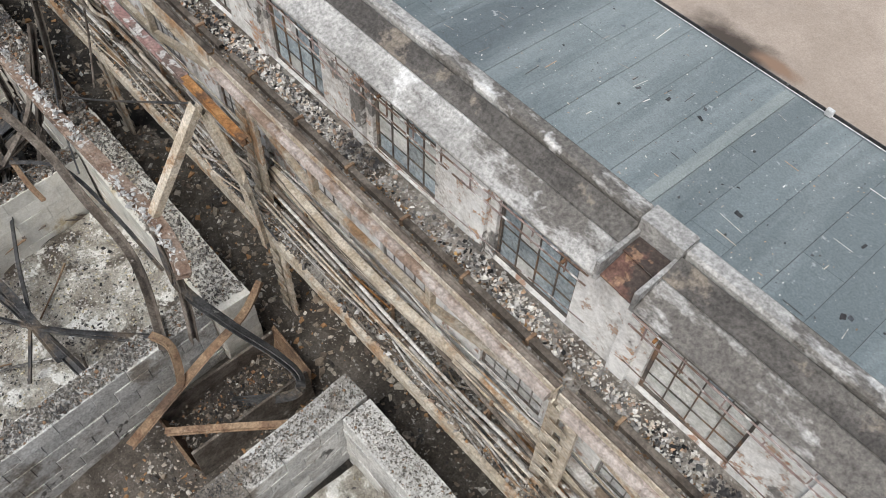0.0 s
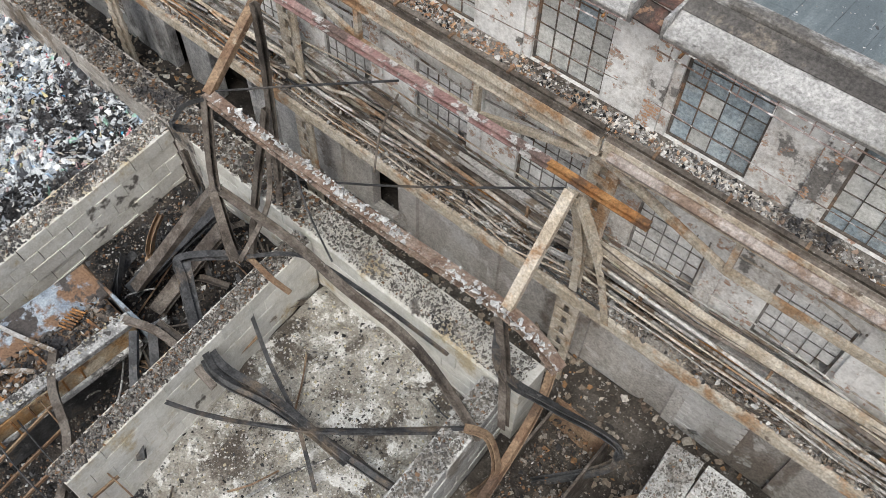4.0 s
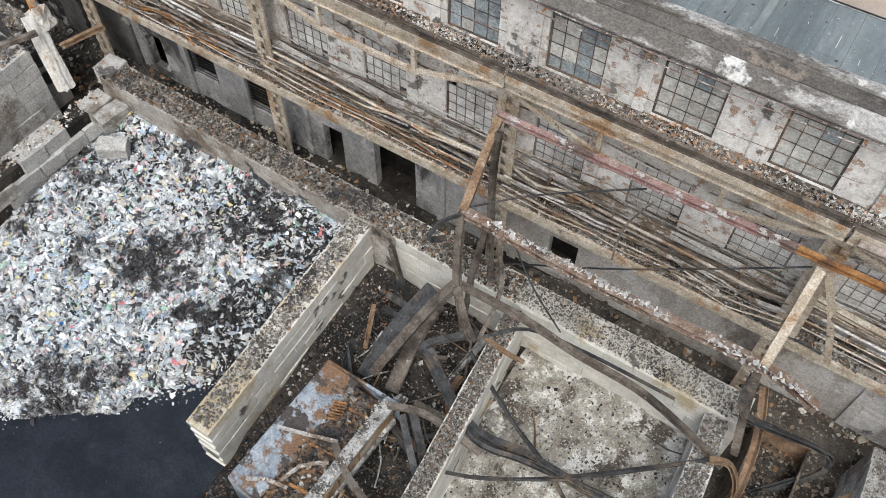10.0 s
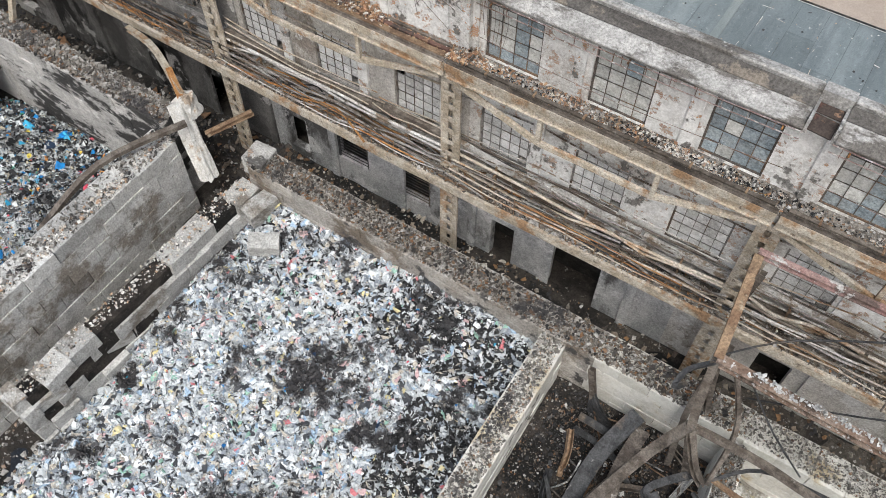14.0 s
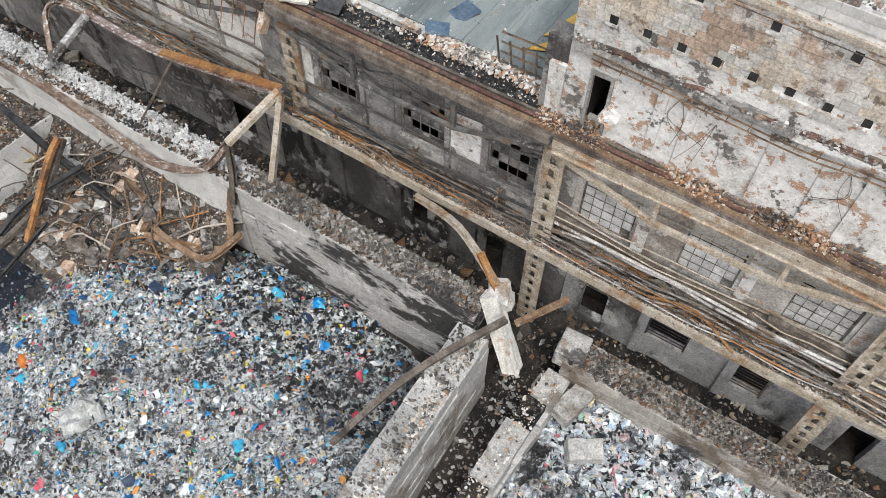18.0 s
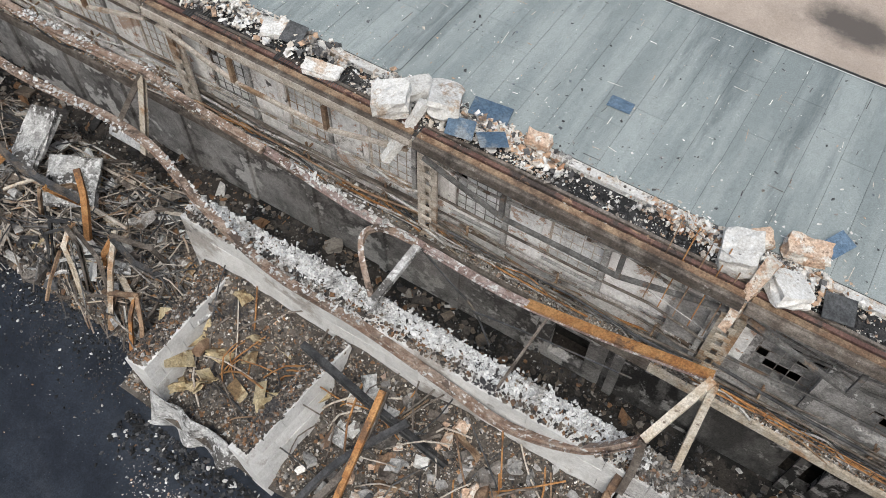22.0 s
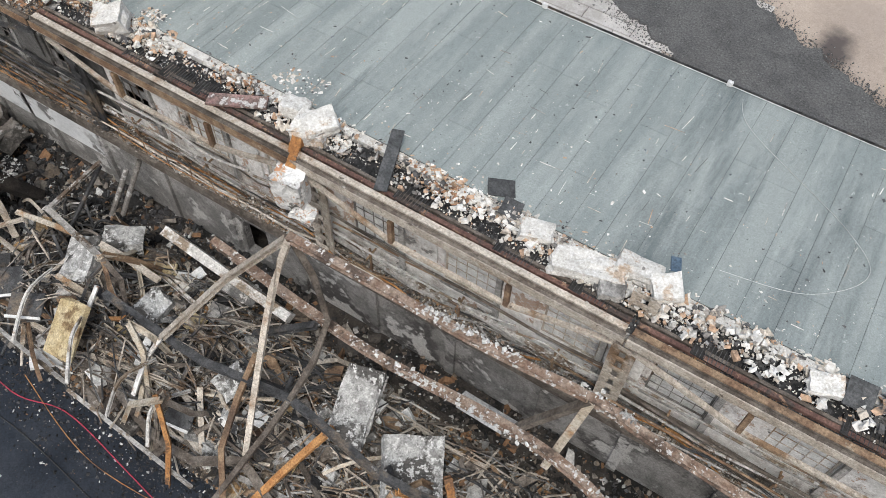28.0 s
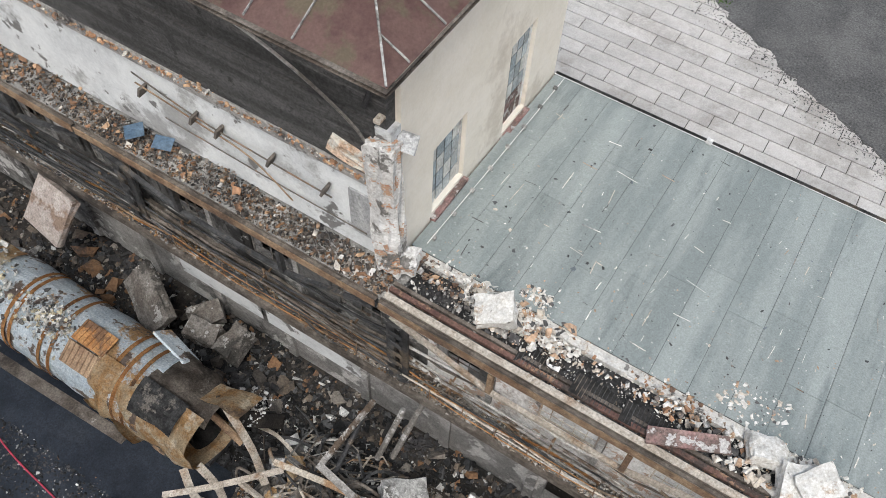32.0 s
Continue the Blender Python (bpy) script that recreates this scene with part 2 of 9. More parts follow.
M["block_cream"] = mat("cream_limewashed_block", (0.63, 0.59, 0.475), (0.73, 0.695, 0.585), 0.6, (0.50, 0.41, 0.26), (0.56, 0.70), (0.14, 0.12, 0.10), (0.72, 0.78), 0.5, rough=0.92, bump=0.35, rand=0.16, mottle=0.15, gain=0.35)
M["block_white"] = mat("whitewashed_block", (0.55, 0.53, 0.49), (0.65, 0.63, 0.59), 0.6, (0.38, 0.33, 0.28), (0.56, 0.68), (0.16, 0.14, 0.125), (0.70, 0.78), 0.7, rough=0.92, bump=0.3, rand=0.14, mottle=0.12, gain=0.3)
M["block_sooty"] = mat("soot_streaked_block", (0.40, 0.365, 0.33), (0.50, 0.465, 0.42), 0.7, (0.055, 0.05, 0.048), (0.58, 0.64), (0.56, 0.53, 0.48), (0.62, 0.7), 1.2, rough=0.95, bump=0.4, rand=0.2, stretch=(0.5, 0.5, 1.2))
M["block_brown"] = mat("brown_stained_block", (0.36, 0.31, 0.255), (0.46, 0.41, 0.35), 0.6, (0.20, 0.155, 0.115), (0.5, 0.64), (0.09, 0.08, 0.075), (0.6, 0.68), 1.0, rough=0.95, bump=0.4, rand=0.25)
M["plaster"] = mat("peeling_plaster", (0.68, 0.655, 0.61), (0.79, 0.77, 0.735), 0.9, (0.57, 0.52, 0.46), (0.5, 0.62), (0.20, 0.18, 0.16), (0.67, 0.74), 0.9, rough=0.95, bump=0.5)
def brick_plaster(name, base_mat, cut, mscale=0.75, c1=(0.33, 0.17, 0.115), c2=(0.42, 0.27, 0.19), mortar=(0.42, 0.39, 0.35)):
    """Bare brick courses where the plaster has come off."""
    nt = base_mat.node_tree
    b = nt.nodes["Principled BSDF"]
    old = b.inputs["Base Color"].links[0].from_socket
    co = nt.nodes.new("ShaderNodeNewGeometry").outputs["Position"]
    sep = nt.nodes.new("ShaderNodeSeparateXYZ")
    cmb = nt.nodes.new("ShaderNodeCombineXYZ")
    nt.links.new(co, sep.inputs[0])
    nt.links.new(sep.outputs[0], cmb.inputs[0])
    nt.links.new(sep.outputs[2], cmb.inputs[1])
    br = nt.nodes.new("ShaderNodeTexBrick")
    br.inputs["Color1"].default_value, br.inputs["Color2"].default_value, br.inputs["Mortar"].default_value = (*c1, 1), (*c2, 1), (*mortar, 1)
    br.inputs["Scale"].default_value = 1.0
    br.inputs["Mortar Size"].default_value = 0.012
    br.inputs["Brick Width"].default_value = 0.26
    br.inputs["Row Height"].default_value = 0.085
    nt.links.new(cmb.outputs[0], br.inputs["Vector"])
    mask = step_mask(nt, noise_node(nt, co, mscale, 8, 0.72), *cut)
    nt.links.new(mixc(nt, mask, old, br.outputs["Color"]), b.inputs["Base Color"])
    bp = b.inputs["Normal"].links[0].from_node
    add = nt.nodes.new("ShaderNodeMath")
    add.operation = "SUBTRACT"
    old_h = bp.inputs["Height"].links[0].from_socket
    nt.links.new(old_h, add.inputs[0])
    nt.links.new(mask, add.inputs[1])
    nt.links.new(add.outputs[0], bp.inputs["Height"])
    return base_mat


brick_plaster("brick", M["plaster"], (0.56, 0.59), 1.9, (0.36, 0.215, 0.155), (0.46, 0.32, 0.245))
M["plaster_pink"] = mat("pale_pinkish_plaster", (0.70, 0.64, 0.59), (0.80, 0.75, 0.70), 0.6, (0.46, 0.395, 0.35), (0.52, 0.64), (0.11, 0.095, 0.085), (0.70, 0.78), 0.9, rough=0.95, bump=0.4, stretch=(1, 1, 0.5))
M["plaster_ruin"] = mat("flaking_white_plaster", (0.72, 0.70, 0.665), (0.80, 0.78, 0.745), 0.9, (0.56, 0.53, 0.49), (0.5, 0.62), (0.17, 0.15, 0.13), (0.64, 0.7), 0.9, rough=0.95, bump=0.5)
brick_plaster("brick", M["plaster_pink"], (0.56, 0.59), 1.2, (0.36, 0.22, 0.16), (0.44, 0.31, 0.235))
brick_plaster("brick", M["plaster_ruin"], (0.55, 0.575), 1.7, (0.42, 0.21, 0.12), (0.50, 0.31, 0.19))
M["plaster_grey"] = mat("grey_stained_plaster", (0.31, 0.32, 0.33), (0.45, 0.455, 0.46), 0.6, (0.10, 0.095, 0.09), (0.55, 0.68), (0.54, 0.55, 0.55), (0.6, 0.68), 1.0, rough=0.95, bump=0.4, stretch=(1, 1, 0.4))
M["plaster_black"] = mat("fire_blackened_plaster", (0.075, 0.07, 0.066), (0.16, 0.15, 0.14), 0.6, (0.03, 0.028, 0.027), (0.5, 0.6), (0.40, 0.38, 0.36), (0.60, 0.68), 0.9, rough=0.95, bump=0.4, stretch=(1, 1, 0.5))
M["tan_steel"] = mat("tan_burnt_steel", (0.42, 0.345, 0.265), (0.54, 0.46, 0.365), 1.2, (0.26, 0.16, 0.09), (0.56, 0.76), (0.14, 0.105, 0.08), (0.74, 0.84), 2.2, rough=0.9, bump=0.4, rand=0.2)
M["pipe_pale"] = mat("pale_dusty_lagged_pipe", (0.42, 0.38, 0.335), (0.57, 0.53, 0.475), 1.4, (0.22, 0.165, 0.115), (0.50, 0.62), (0.56, 0.53, 0.49), (0.62, 0.72), 2.6, rough=0.95, bump=0.5, rand=0.3)
M["steel_ashen"] = mat("ashen_charred_steel", (0.085, 0.078, 0.072), (0.16, 0.15, 0.138), 1.2, (0.17, 0.11, 0.07), (0.56, 0.68), (0.30, 0.28, 0.26), (0.68, 0.78), 2.2, rough=0.85, bump=0.4, rand=0.25)
M["pipe_dust"] = mat("dust_coated_pipe", (0.27, 0.24, 0.21), (0.41, 0.37, 0.325), 1.6, (0.12, 0.085, 0.06), (0.50, 0.62), (0.46, 0.43, 0.39), (0.6, 0.7), 3.0, rough=0.95, bump=0.5, rand=0.35)
M["plaster_tan"] = mat("stained_cream_plaster", (0.42, 0.375, 0.32), (0.55, 0.505, 0.44), 0.6, (0.27, 0.22, 0.175), (0.54, 0.66), (0.62, 0.59, 0.54), (0.60, 0.68), 1.0, rough=0.95, bump=0.4, stretch=(1, 1, 0.5))
M["gravel_brown"] = mat("brown_trodden_gravel", (0.062, 0.049, 0.038), (0.112, 0.092, 0.073), 1.0, (0.06, 0.047, 0.037), (0.52, 0.64), (0.30, 0.27, 0.23), (0.66, 0.72), 6.0, rough=1, bump=0.8)
M["plaster_soot"] = mat("sooty_plaster", (0.175, 0.16, 0.147), (0.30, 0.275, 0.255), 0.5, (0.08, 0.07, 0.065), (0.5, 0.62), (0.46, 0.43, 0.40), (0.58, 0.66), 0.9, rough=0.95, bump=0.4)
M["roof"] = mat("grey_green_roofing_felt", (0.22, 0.252, 0.25), (0.29, 0.322, 0.315), 0.5, (0.15, 0.175, 0.178), (0.52, 0.72), (0.38, 0.40, 0.395), (0.76, 0.82), 9.0, grain=22, rough=0.85, bump=0.12, rand=0.06, stretch=(1.3, 0.16, 1), spec=0.15, sat=0.9, mottle=0.08, gain=0.3)
M["roof_old"] = mat("weathered_blue_grey_felt", (0.175, 0.208, 0.218), (0.235, 0.27, 0.278), 0.5, (0.135, 0.16, 0.172), (0.53, 0.72), (0.34, 0.365, 0.37), (0.74, 0.8), 9.0, grain=22, rough=0.85, bump=0.14, rand=0.12, stretch=(1.3, 0.16, 1), spec=0.15, sat=0.9, mottle=0.1, gain=0.3)
M["rust"] = mat("rusted_steel", (0.20, 0.115, 0.065), (0.31, 0.205, 0.12), 1.2, (0.12, 0.075, 0.05), (0.54, 0.74), (0.40, 0.32, 0.22), (0.74, 0.84), 2.0, rough=0.9, bump=0.4, rand=0.25)
M["rust_orange"] = mat("orange_rust", (0.33, 0.14, 0.04), (0.42, 0.21, 0.07), 1.4, (0.16, 0.085, 0.045), (0.54, 0.64), rough=0.9, bump=0.4, rand=0.25, sat=0.9)
M["rust_maroon"] = mat("maroon_rusted_steel", (0.105, 0.052, 0.042), (0.16, 0.085, 0.065), 1.2, (0.07, 0.05, 0.042), (0.52, 0.62), (0.26, 0.15, 0.09), (0.62, 0.7), 2.0, rough=0.9, bump=0.4)
M["rust_ash"] = mat("ash_caked_rusty_steel", (0.20, 0.125, 0.088), (0.32, 0.235, 0.18), 1.6, (0.10, 0.07, 0.055), (0.54, 0.68), (0.55, 0.53, 0.50), (0.62, 0.7), 3.0, rough=0.95, bump=0.6)
M["ochre"] = mat("ochre_burnt_paint", (0.42, 0.34, 0.24), (0.55, 0.47, 0.36), 1.2, (0.36, 0.21, 0.105), (0.56, 0.70), (0.18, 0.135, 0.10), (0.72, 0.82), 2.2, rough=0.9, bump=0.4, rand=0.2)
M["steel_dark"] = mat("charred_steel", (0.045, 0.046, 0.052), (0.095, 0.095, 0.102), 1.2, (0.19, 0.145, 0.105), (0.56, 0.76), (0.30, 0.28, 0.26), (0.74, 0.84), 2.0, rough=0.65, metal=0.3, bump=0.3, rand=0.3)
M["steel_brown"] = mat("brown_burnt_steel", (0.115, 0.088, 0.068), (0.21, 0.17, 0.135), 1.2, (0.06, 0.046, 0.037), (0.54, 0.74), (0.38, 0.335, 0.28), (0.74, 0.84), 2.2, rough=0.85, bump=0.3, rand=0.3)
M["red_paint"] = mat("faded_red_paint", (0.26, 0.14, 0.13), (0.34, 0.21, 0.19), 1.2, (0.15, 0.10, 0.085), (0.5, 0.6), (0.46, 0.42, 0.39), (0.6, 0.66), 1.8, rough=0.85)
M["rust_pink"] = mat("pinkish_rust_with_ash", (0.25, 0.165, 0.145), (0.36, 0.27, 0.245), 1.4, (0.15, 0.095, 0.07), (0.52, 0.62), (0.56, 0.54, 0.51), (0.58, 0.66), 2.6, rough=0.95, bump=0.6)
M["ash_white"] = mat("white_ash", (0.56, 0.56, 0.55), (0.68, 0.675, 0.66), 2.0, (0.40, 0.38, 0.35), (0.52, 0.62), rough=1, bump=0.6, island=0.3)
M["rubble"] = scrap_mat("broken_masonry", [(0, (0.34, 0.31, 0.28)), (0.3, (0.24, 0.215, 0.19)), (0.5, (0.44, 0.41, 0.38)), (0.62, (0.30, 0.21, 0.155)), (0.76, (0.14, 0.125, 0.115)), (0.92, (0.55, 0.52, 0.48))], 0.95)
M["rubble_brick"] = scrap_mat("broken_brick", [(0, (0.36, 0.19, 0.10)), (0.25, (0.46, 0.29, 0.165)), (0.5, (0.56, 0.49, 0.40)), (0.66, (0.25, 0.135, 0.075)), (0.82, (0.15, 0.12, 0.10)), (0.94, (0.62, 0.58, 0.52))], 0.95)
M["rubble_white"] = scrap_mat("pale_broken_plaster", [(0, (0.62, 0.57, 0.49)), (0.3, (0.50, 0.42, 0.33)), (0.5, (0.72, 0.68, 0.62)), (0.68, (0.46, 0.30, 0.19)), (0.8, (0.10, 0.095, 0.095)), (0.92, (0.30, 0.26, 0.22))], 0.95)
M["debris_dark"] = scrap_mat("burnt_debris", [(0, (0.075, 0.06, 0.05)), (0.3, (0.15, 0.115, 0.085)), (0.5, (0.035, 0.032, 0.032)), (0.66, (0.24, 0.20, 0.16)), (0.78, (0.20, 0.105, 0.05)), (0.94, (0.40, 0.37, 0.33))], 0.95)
M["debris_rust"] = scrap_mat("rust_flakes_and_soil", [(0, (0.15, 0.09, 0.05)), (0.3, (0.09, 0.068, 0.052)), (0.52, (0.27, 0.15, 0.06)), (0.68, (0.04, 0.036, 0.034)), (0.8, (0.30, 0.26, 0.21)), (0.9, (0.40, 0.24, 0.09)), (0.96, (0.5, 0.47, 0.43))], 0.95, sat=0.95)
M["walk_debris"] = scrap_mat("dusty_walkway_debris", [(0, (0.26, 0.205, 0.155)), (0.25, (0.37, 0.325, 0.27)), (0.45, (0.12, 0.092, 0.072)), (0.6, (0.30, 0.165, 0.075)), (0.72, (0.20, 0.165, 0.13)), (0.86, (0.50, 0.465, 0.42)), (0.95, (0.05, 0.045, 0.042))], 0.95, sat=0.9)
M["cinders"] = scrap_mat("black_cinders", [(0, (0.016, 0.016, 0.018)), (0.45, (0.032, 0.033, 0.037)), (0.75, (0.08, 0.08, 0.085)), (0.94, (0.50, 0.48, 0.45))], 0.9)
M["soil_mix"] = scrap_mat("soil_and_crumbs", [(0, (0.15, 0.13, 0.105)), (0.3, (0.24, 0.21, 0.175)), (0.55, (0.115, 0.10, 0.085)), (0.72, (0.32, 0.29, 0.25)), (0.88, (0.40, 0.375, 0.335)), (0.94, (0.22, 0.13, 0.075))], 0.95)
M["ash"] = scrap_mat("grey_ash_crumbs", [(0, (0.42, 0.40, 0.345)), (0.3, (0.31, 0.285, 0.235)), (0.5, (0.53, 0.51, 0.46)), (0.64, (0.095, 0.085, 0.078)), (0.82, (0.40, 0.345, 0.22))], 1.0)
M["ash_ground"] = mat("ash_covered_floor", (0.25, 0.22, 0.17), (0.43, 0.40, 0.325), 0.9, (0.10, 0.08, 0.062), (0.55, 0.66), (0.62, 0.595, 0.53), (0.56, 0.64), 1.3, rough=1, bump=0.9)
M["trash_white"] = scrap_mat("white_plastic_waste", [(0, (0.55, 0.58, 0.60)), (0.22, (0.40, 0.43, 0.46)), (0.38, (0.70, 0.725, 0.745)), (0.54, (0.27, 0.295, 0.33)), (0.63, (0.06, 0.063, 0.07)), (0.78, (0.52, 0.48, 0.42)), (0.86, (0.36, 0.47, 0.60)), (0.90, (0.60, 0.42, 0.42)), (0.925, (0.70, 0.62, 0.36)), (0.94, (0.30, 0.48, 0.40)), (0.95, (0.60, 0.20, 0.22)), (0.957, (0.80, 0.82, 0.84))], 0.5, 16, 1.0, 0.3, (0.53, 0.59))
M["trash_vivid"] = scrap_mat("coloured_plastic_film", [(0, (0.02, 0.22, 0.55)), (0.28, (0.06, 0.40, 0.62)), (0.45, (0.03, 0.05, 0.09)), (0.66, (0.72, 0.74, 0.76)), (0.84, (0.02, 0.13, 0.34)), (0.92, (0.66, 0.22, 0.06)), (0.96, (0.55, 0.08, 0.12))], 0.4, 6, 1.0, 0.35, (0.6, 0.7))
M["trash_mixed"] = scrap_mat("mixed_shredded_waste", [(0, (0.56, 0.595, 0.60)), (0.22, (0.33, 0.36, 0.36)), (0.38, (0.72, 0.75, 0.75)), (0.49, (0.15, 0.16, 0.165)), (0.60, (0.03, 0.032, 0.038)), (0.79, (0.46, 0.42, 0.33)), (0.87, (0.06, 0.24, 0.46)), (0.92, (0.14, 0.40, 0.58)), (0.945, (0.60, 0.13, 0.16)), (0.96, (0.70, 0.55, 0.10)), (0.975, (0.10, 0.36, 0.26)), (0.985, (0.72, 0.33, 0.10))], 0.55, 14, 1.0, 0.35, (0.50, 0.60))
M["trash_base"] = mat("compacted_waste", (0.30, 0.32, 0.33), (0.50, 0.53, 0.54), 2.2, (0.06, 0.058, 0.06), (0.55, 0.68), (0.08, 0.08, 0.085), (0.56, 0.64), 3.0, rough=0.9, bump=1.0)
M["glass_pale"] = mat("dusty_window_glass", (0.52, 0.54, 0.49), (0.62, 0.64, 0.585), 1.5, (0.44, 0.45, 0.41), (0.52, 0.66), rough=0.35, bump=0.05, rand=0.22, spec=0.5)
M["glass_blue"] = mat("blue_grey_window_glass", (0.27, 0.335, 0.38), (0.37, 0.43, 0.465), 1.2, (0.33, 0.37, 0.39), (0.55, 0.66), rough=0.22, bump=0.05, rand=0.3, spec=0.6, sat=0.9)
M["glass_dusty"] = mat("dust_whitened_glass", (0.60, 0.595, 0.59), (0.70, 0.695, 0.685), 1.5, (0.48, 0.47, 0.455), (0.52, 0.66), rough=0.6, bump=0.05, rand=0.18, spec=0.3)
M["glass_soot"] = mat("sooty_glass", (0.17, 0.16, 0.15), (0.28, 0.265, 0.25), 1.5, (0.10, 0.095, 0.09), (0.52, 0.66), rough=0.5, bump=0.05, rand=0.3, spec=0.3)
M["glass_dark"] = mat("blackened_glass", (0.06, 0.06, 0.062), (0.12, 0.12, 0.122), 1.5, (0.18, 0.17, 0.16), (0.56, 0.68), rough=0.4, bump=0.05, rand=0.3, spec=0.4)
M["window_bar"] = mat("dark_rusty_window_bar", (0.085, 0.072, 0.062), (0.15, 0.12, 0.095), 2.0, (0.21, 0.13, 0.08), (0.54, 0.64), rough=0.85)
M["ash_bar"] = mat("ashen_window_bar", (0.14, 0.125, 0.11), (0.24, 0.215, 0.19), 2.0, (0.10, 0.07, 0.05), (0.54, 0.64), rough=0.9)
# Near-black colour that paints the darkness inside hollows and openings
M["void"] = mat("painted_dark_hollow", (0.02, 0.018, 0.017), (0.04, 0.035, 0.032), 1.0, rough=1)
M["tile_tan"] = mat("tan_wall_tile", (0.52, 0.43, 0.32), (0.60, 0.51, 0.40), 0.9, (0.56, 0.51, 0.44), (0.56, 0.66), (0.27, 0.20, 0.14), (0.66, 0.72), 2.0, rough=0.8, rand=0.26)
M["tile_pink"] = mat("pale_pinkish_tile", (0.58, 0.51, 0.44), (0.67, 0.61, 0.54), 0.9, (0.44, 0.32, 0.235), (0.56, 0.66), (0.24, 0.20, 0.165), (0.64, 0.72), 2.0, rough=0.8, rand=0.2)
M["cream"] = mat("cream_render", (0.78, 0.72, 0.62), (0.82, 0.76, 0.67), 0.4, (0.63, 0.565, 0.475), (0.55, 0.7), rough=0.95, bump=0.15, sat=0.9, mottle=0.05, gain=0.15)
M["metal_roof"] = mat("brown_red_sheet_roof", (0.19, 0.105, 0.095), (0.25, 0.15, 0.13), 0.7, (0.22, 0.175, 0.12), (0.52, 0.62), rough=0.55, bump=0.1, rand=0.12, sat=0.9, mottle=0.1, gain=0.2)
M["white_metal"] = mat("white_painted_metal", (0.62, 0.62, 0.61), (0.70, 0.70, 0.69), 1.0, (0.5, 0.48, 0.45), (0.55, 0.7), rough=0.6)
M["yellow_sheet"] = mat("scorched_yellow_sheet", (0.52, 0.30, 0.045), (0.60, 0.38, 0.08), 1.0, (0.22, 0.13, 0.06), (0.58, 0.68), rough=0.6, sat=0.95)
M["paint_green"] = mat("green_wall_paint", (0.08, 0.30, 0.22), (0.12, 0.36, 0.26), 1.0, rough=0.8, sat=0.95)
M["truck_blue"] = mat("burnt_pale_blue_paint", (0.47, 0.54, 0.60), (0.58, 0.64, 0.68), 0.7, (0.42, 0.25, 0.11), (0.57, 0.64), (0.16, 0.12, 0.10), (0.6, 0.66), 1.3, rough=0.6, bump=0.2, sat=0.9)
M["truck_orange"] = mat("burnt_orange_paint", (0.36, 0.20, 0.075), (0.42, 0.32, 0.20), 1.2, (0.16, 0.11, 0.075), (0.58, 0.7), (0.50, 0.43, 0.32), (0.56, 0.72), 0.8, rough=0.7, bump=0.3, sat=0.9)
M["cinder_shell"] = mat("charred_shell_crust", (0.03, 0.03, 0.033), (0.08, 0.078, 0.08), 2.0, (0.26, 0.22, 0.18), (0.6, 0.7), rough=0.95, bump=0.8)
M["plaster_white"] = mat("bluish_white_plaster", (0.56, 0.60, 0.63), (0.66, 0.70, 0.72), 0.6, (0.36, 0.36, 0.36), (0.54, 0.66), (0.18, 0.17, 0.165), (0.64, 0.7), 1.0, rough=0.95, bump=0.3, mottle=0.1, gain=0.25)
M["lorry_paint"] = mat("scorched_blue_grey_paint", (0.20, 0.24, 0.29), (0.34, 0.39, 0.44), 0.8, (0.20, 0.115, 0.065), (0.5, 0.58), (0.07, 0.06, 0.055), (0.56, 0.63), 1.2, rough=0.7, bump=0.4, sat=0.9)
M["tan_pipe"] = mat("tan_pink_pipe", (0.34, 0.265, 0.225), (0.42, 0.34, 0.295), 1.0, (0.22, 0.15, 0.11), (0.55, 0.65), rough=0.85)
M["foam"] = mat("burnt_yellow_foam", (0.38, 0.29, 0.15), (0.47, 0.385, 0.235), 1.3, (0.17, 0.11, 0.055), (0.50, 0.62), rough=1, bump=0.5, rand=0.2, sat=0.9)
M["hose_red"] = mat("red_hose", (0.42, 0.035, 0.075), (0.36, 0.03, 0.06), 2.0, rough=0.6, sat=0.9)
M["hose_dark"] = mat("dark_cable", (0.03, 0.03, 0.032), (0.05, 0.05, 0.05), 2.0, rough=0.7)
M["blue_panel"] = mat("dark_blue_sheet", (0.075, 0.13, 0.20), (0.12, 0.18, 0.25), 1.0, (0.25, 0.28, 0.3), (0.55, 0.65), rough=0.4, rand=0.3, sat=0.9)
M["slate"] = mat("dark_felt_scrap", (0.055, 0.06, 0.066), (0.095, 0.10, 0.105), 2.0, rough=0.9, rand=0.3)
M["slate_bits"] = scrap_mat("dark_felt_bits", [(0, (0.05, 0.055, 0.06)), (0.6, (0.09, 0.10, 0.11)), (0.85, (0.13, 0.16, 0.19))], 0.9)
M["green"] = mat("green_weeds", (0.05, 0.10, 0.03), (0.09, 0.14, 0.04), 3.0, rough=1, island=0.3, sat=0.9)

# ---------------------------------------------------------------- mesh helpers


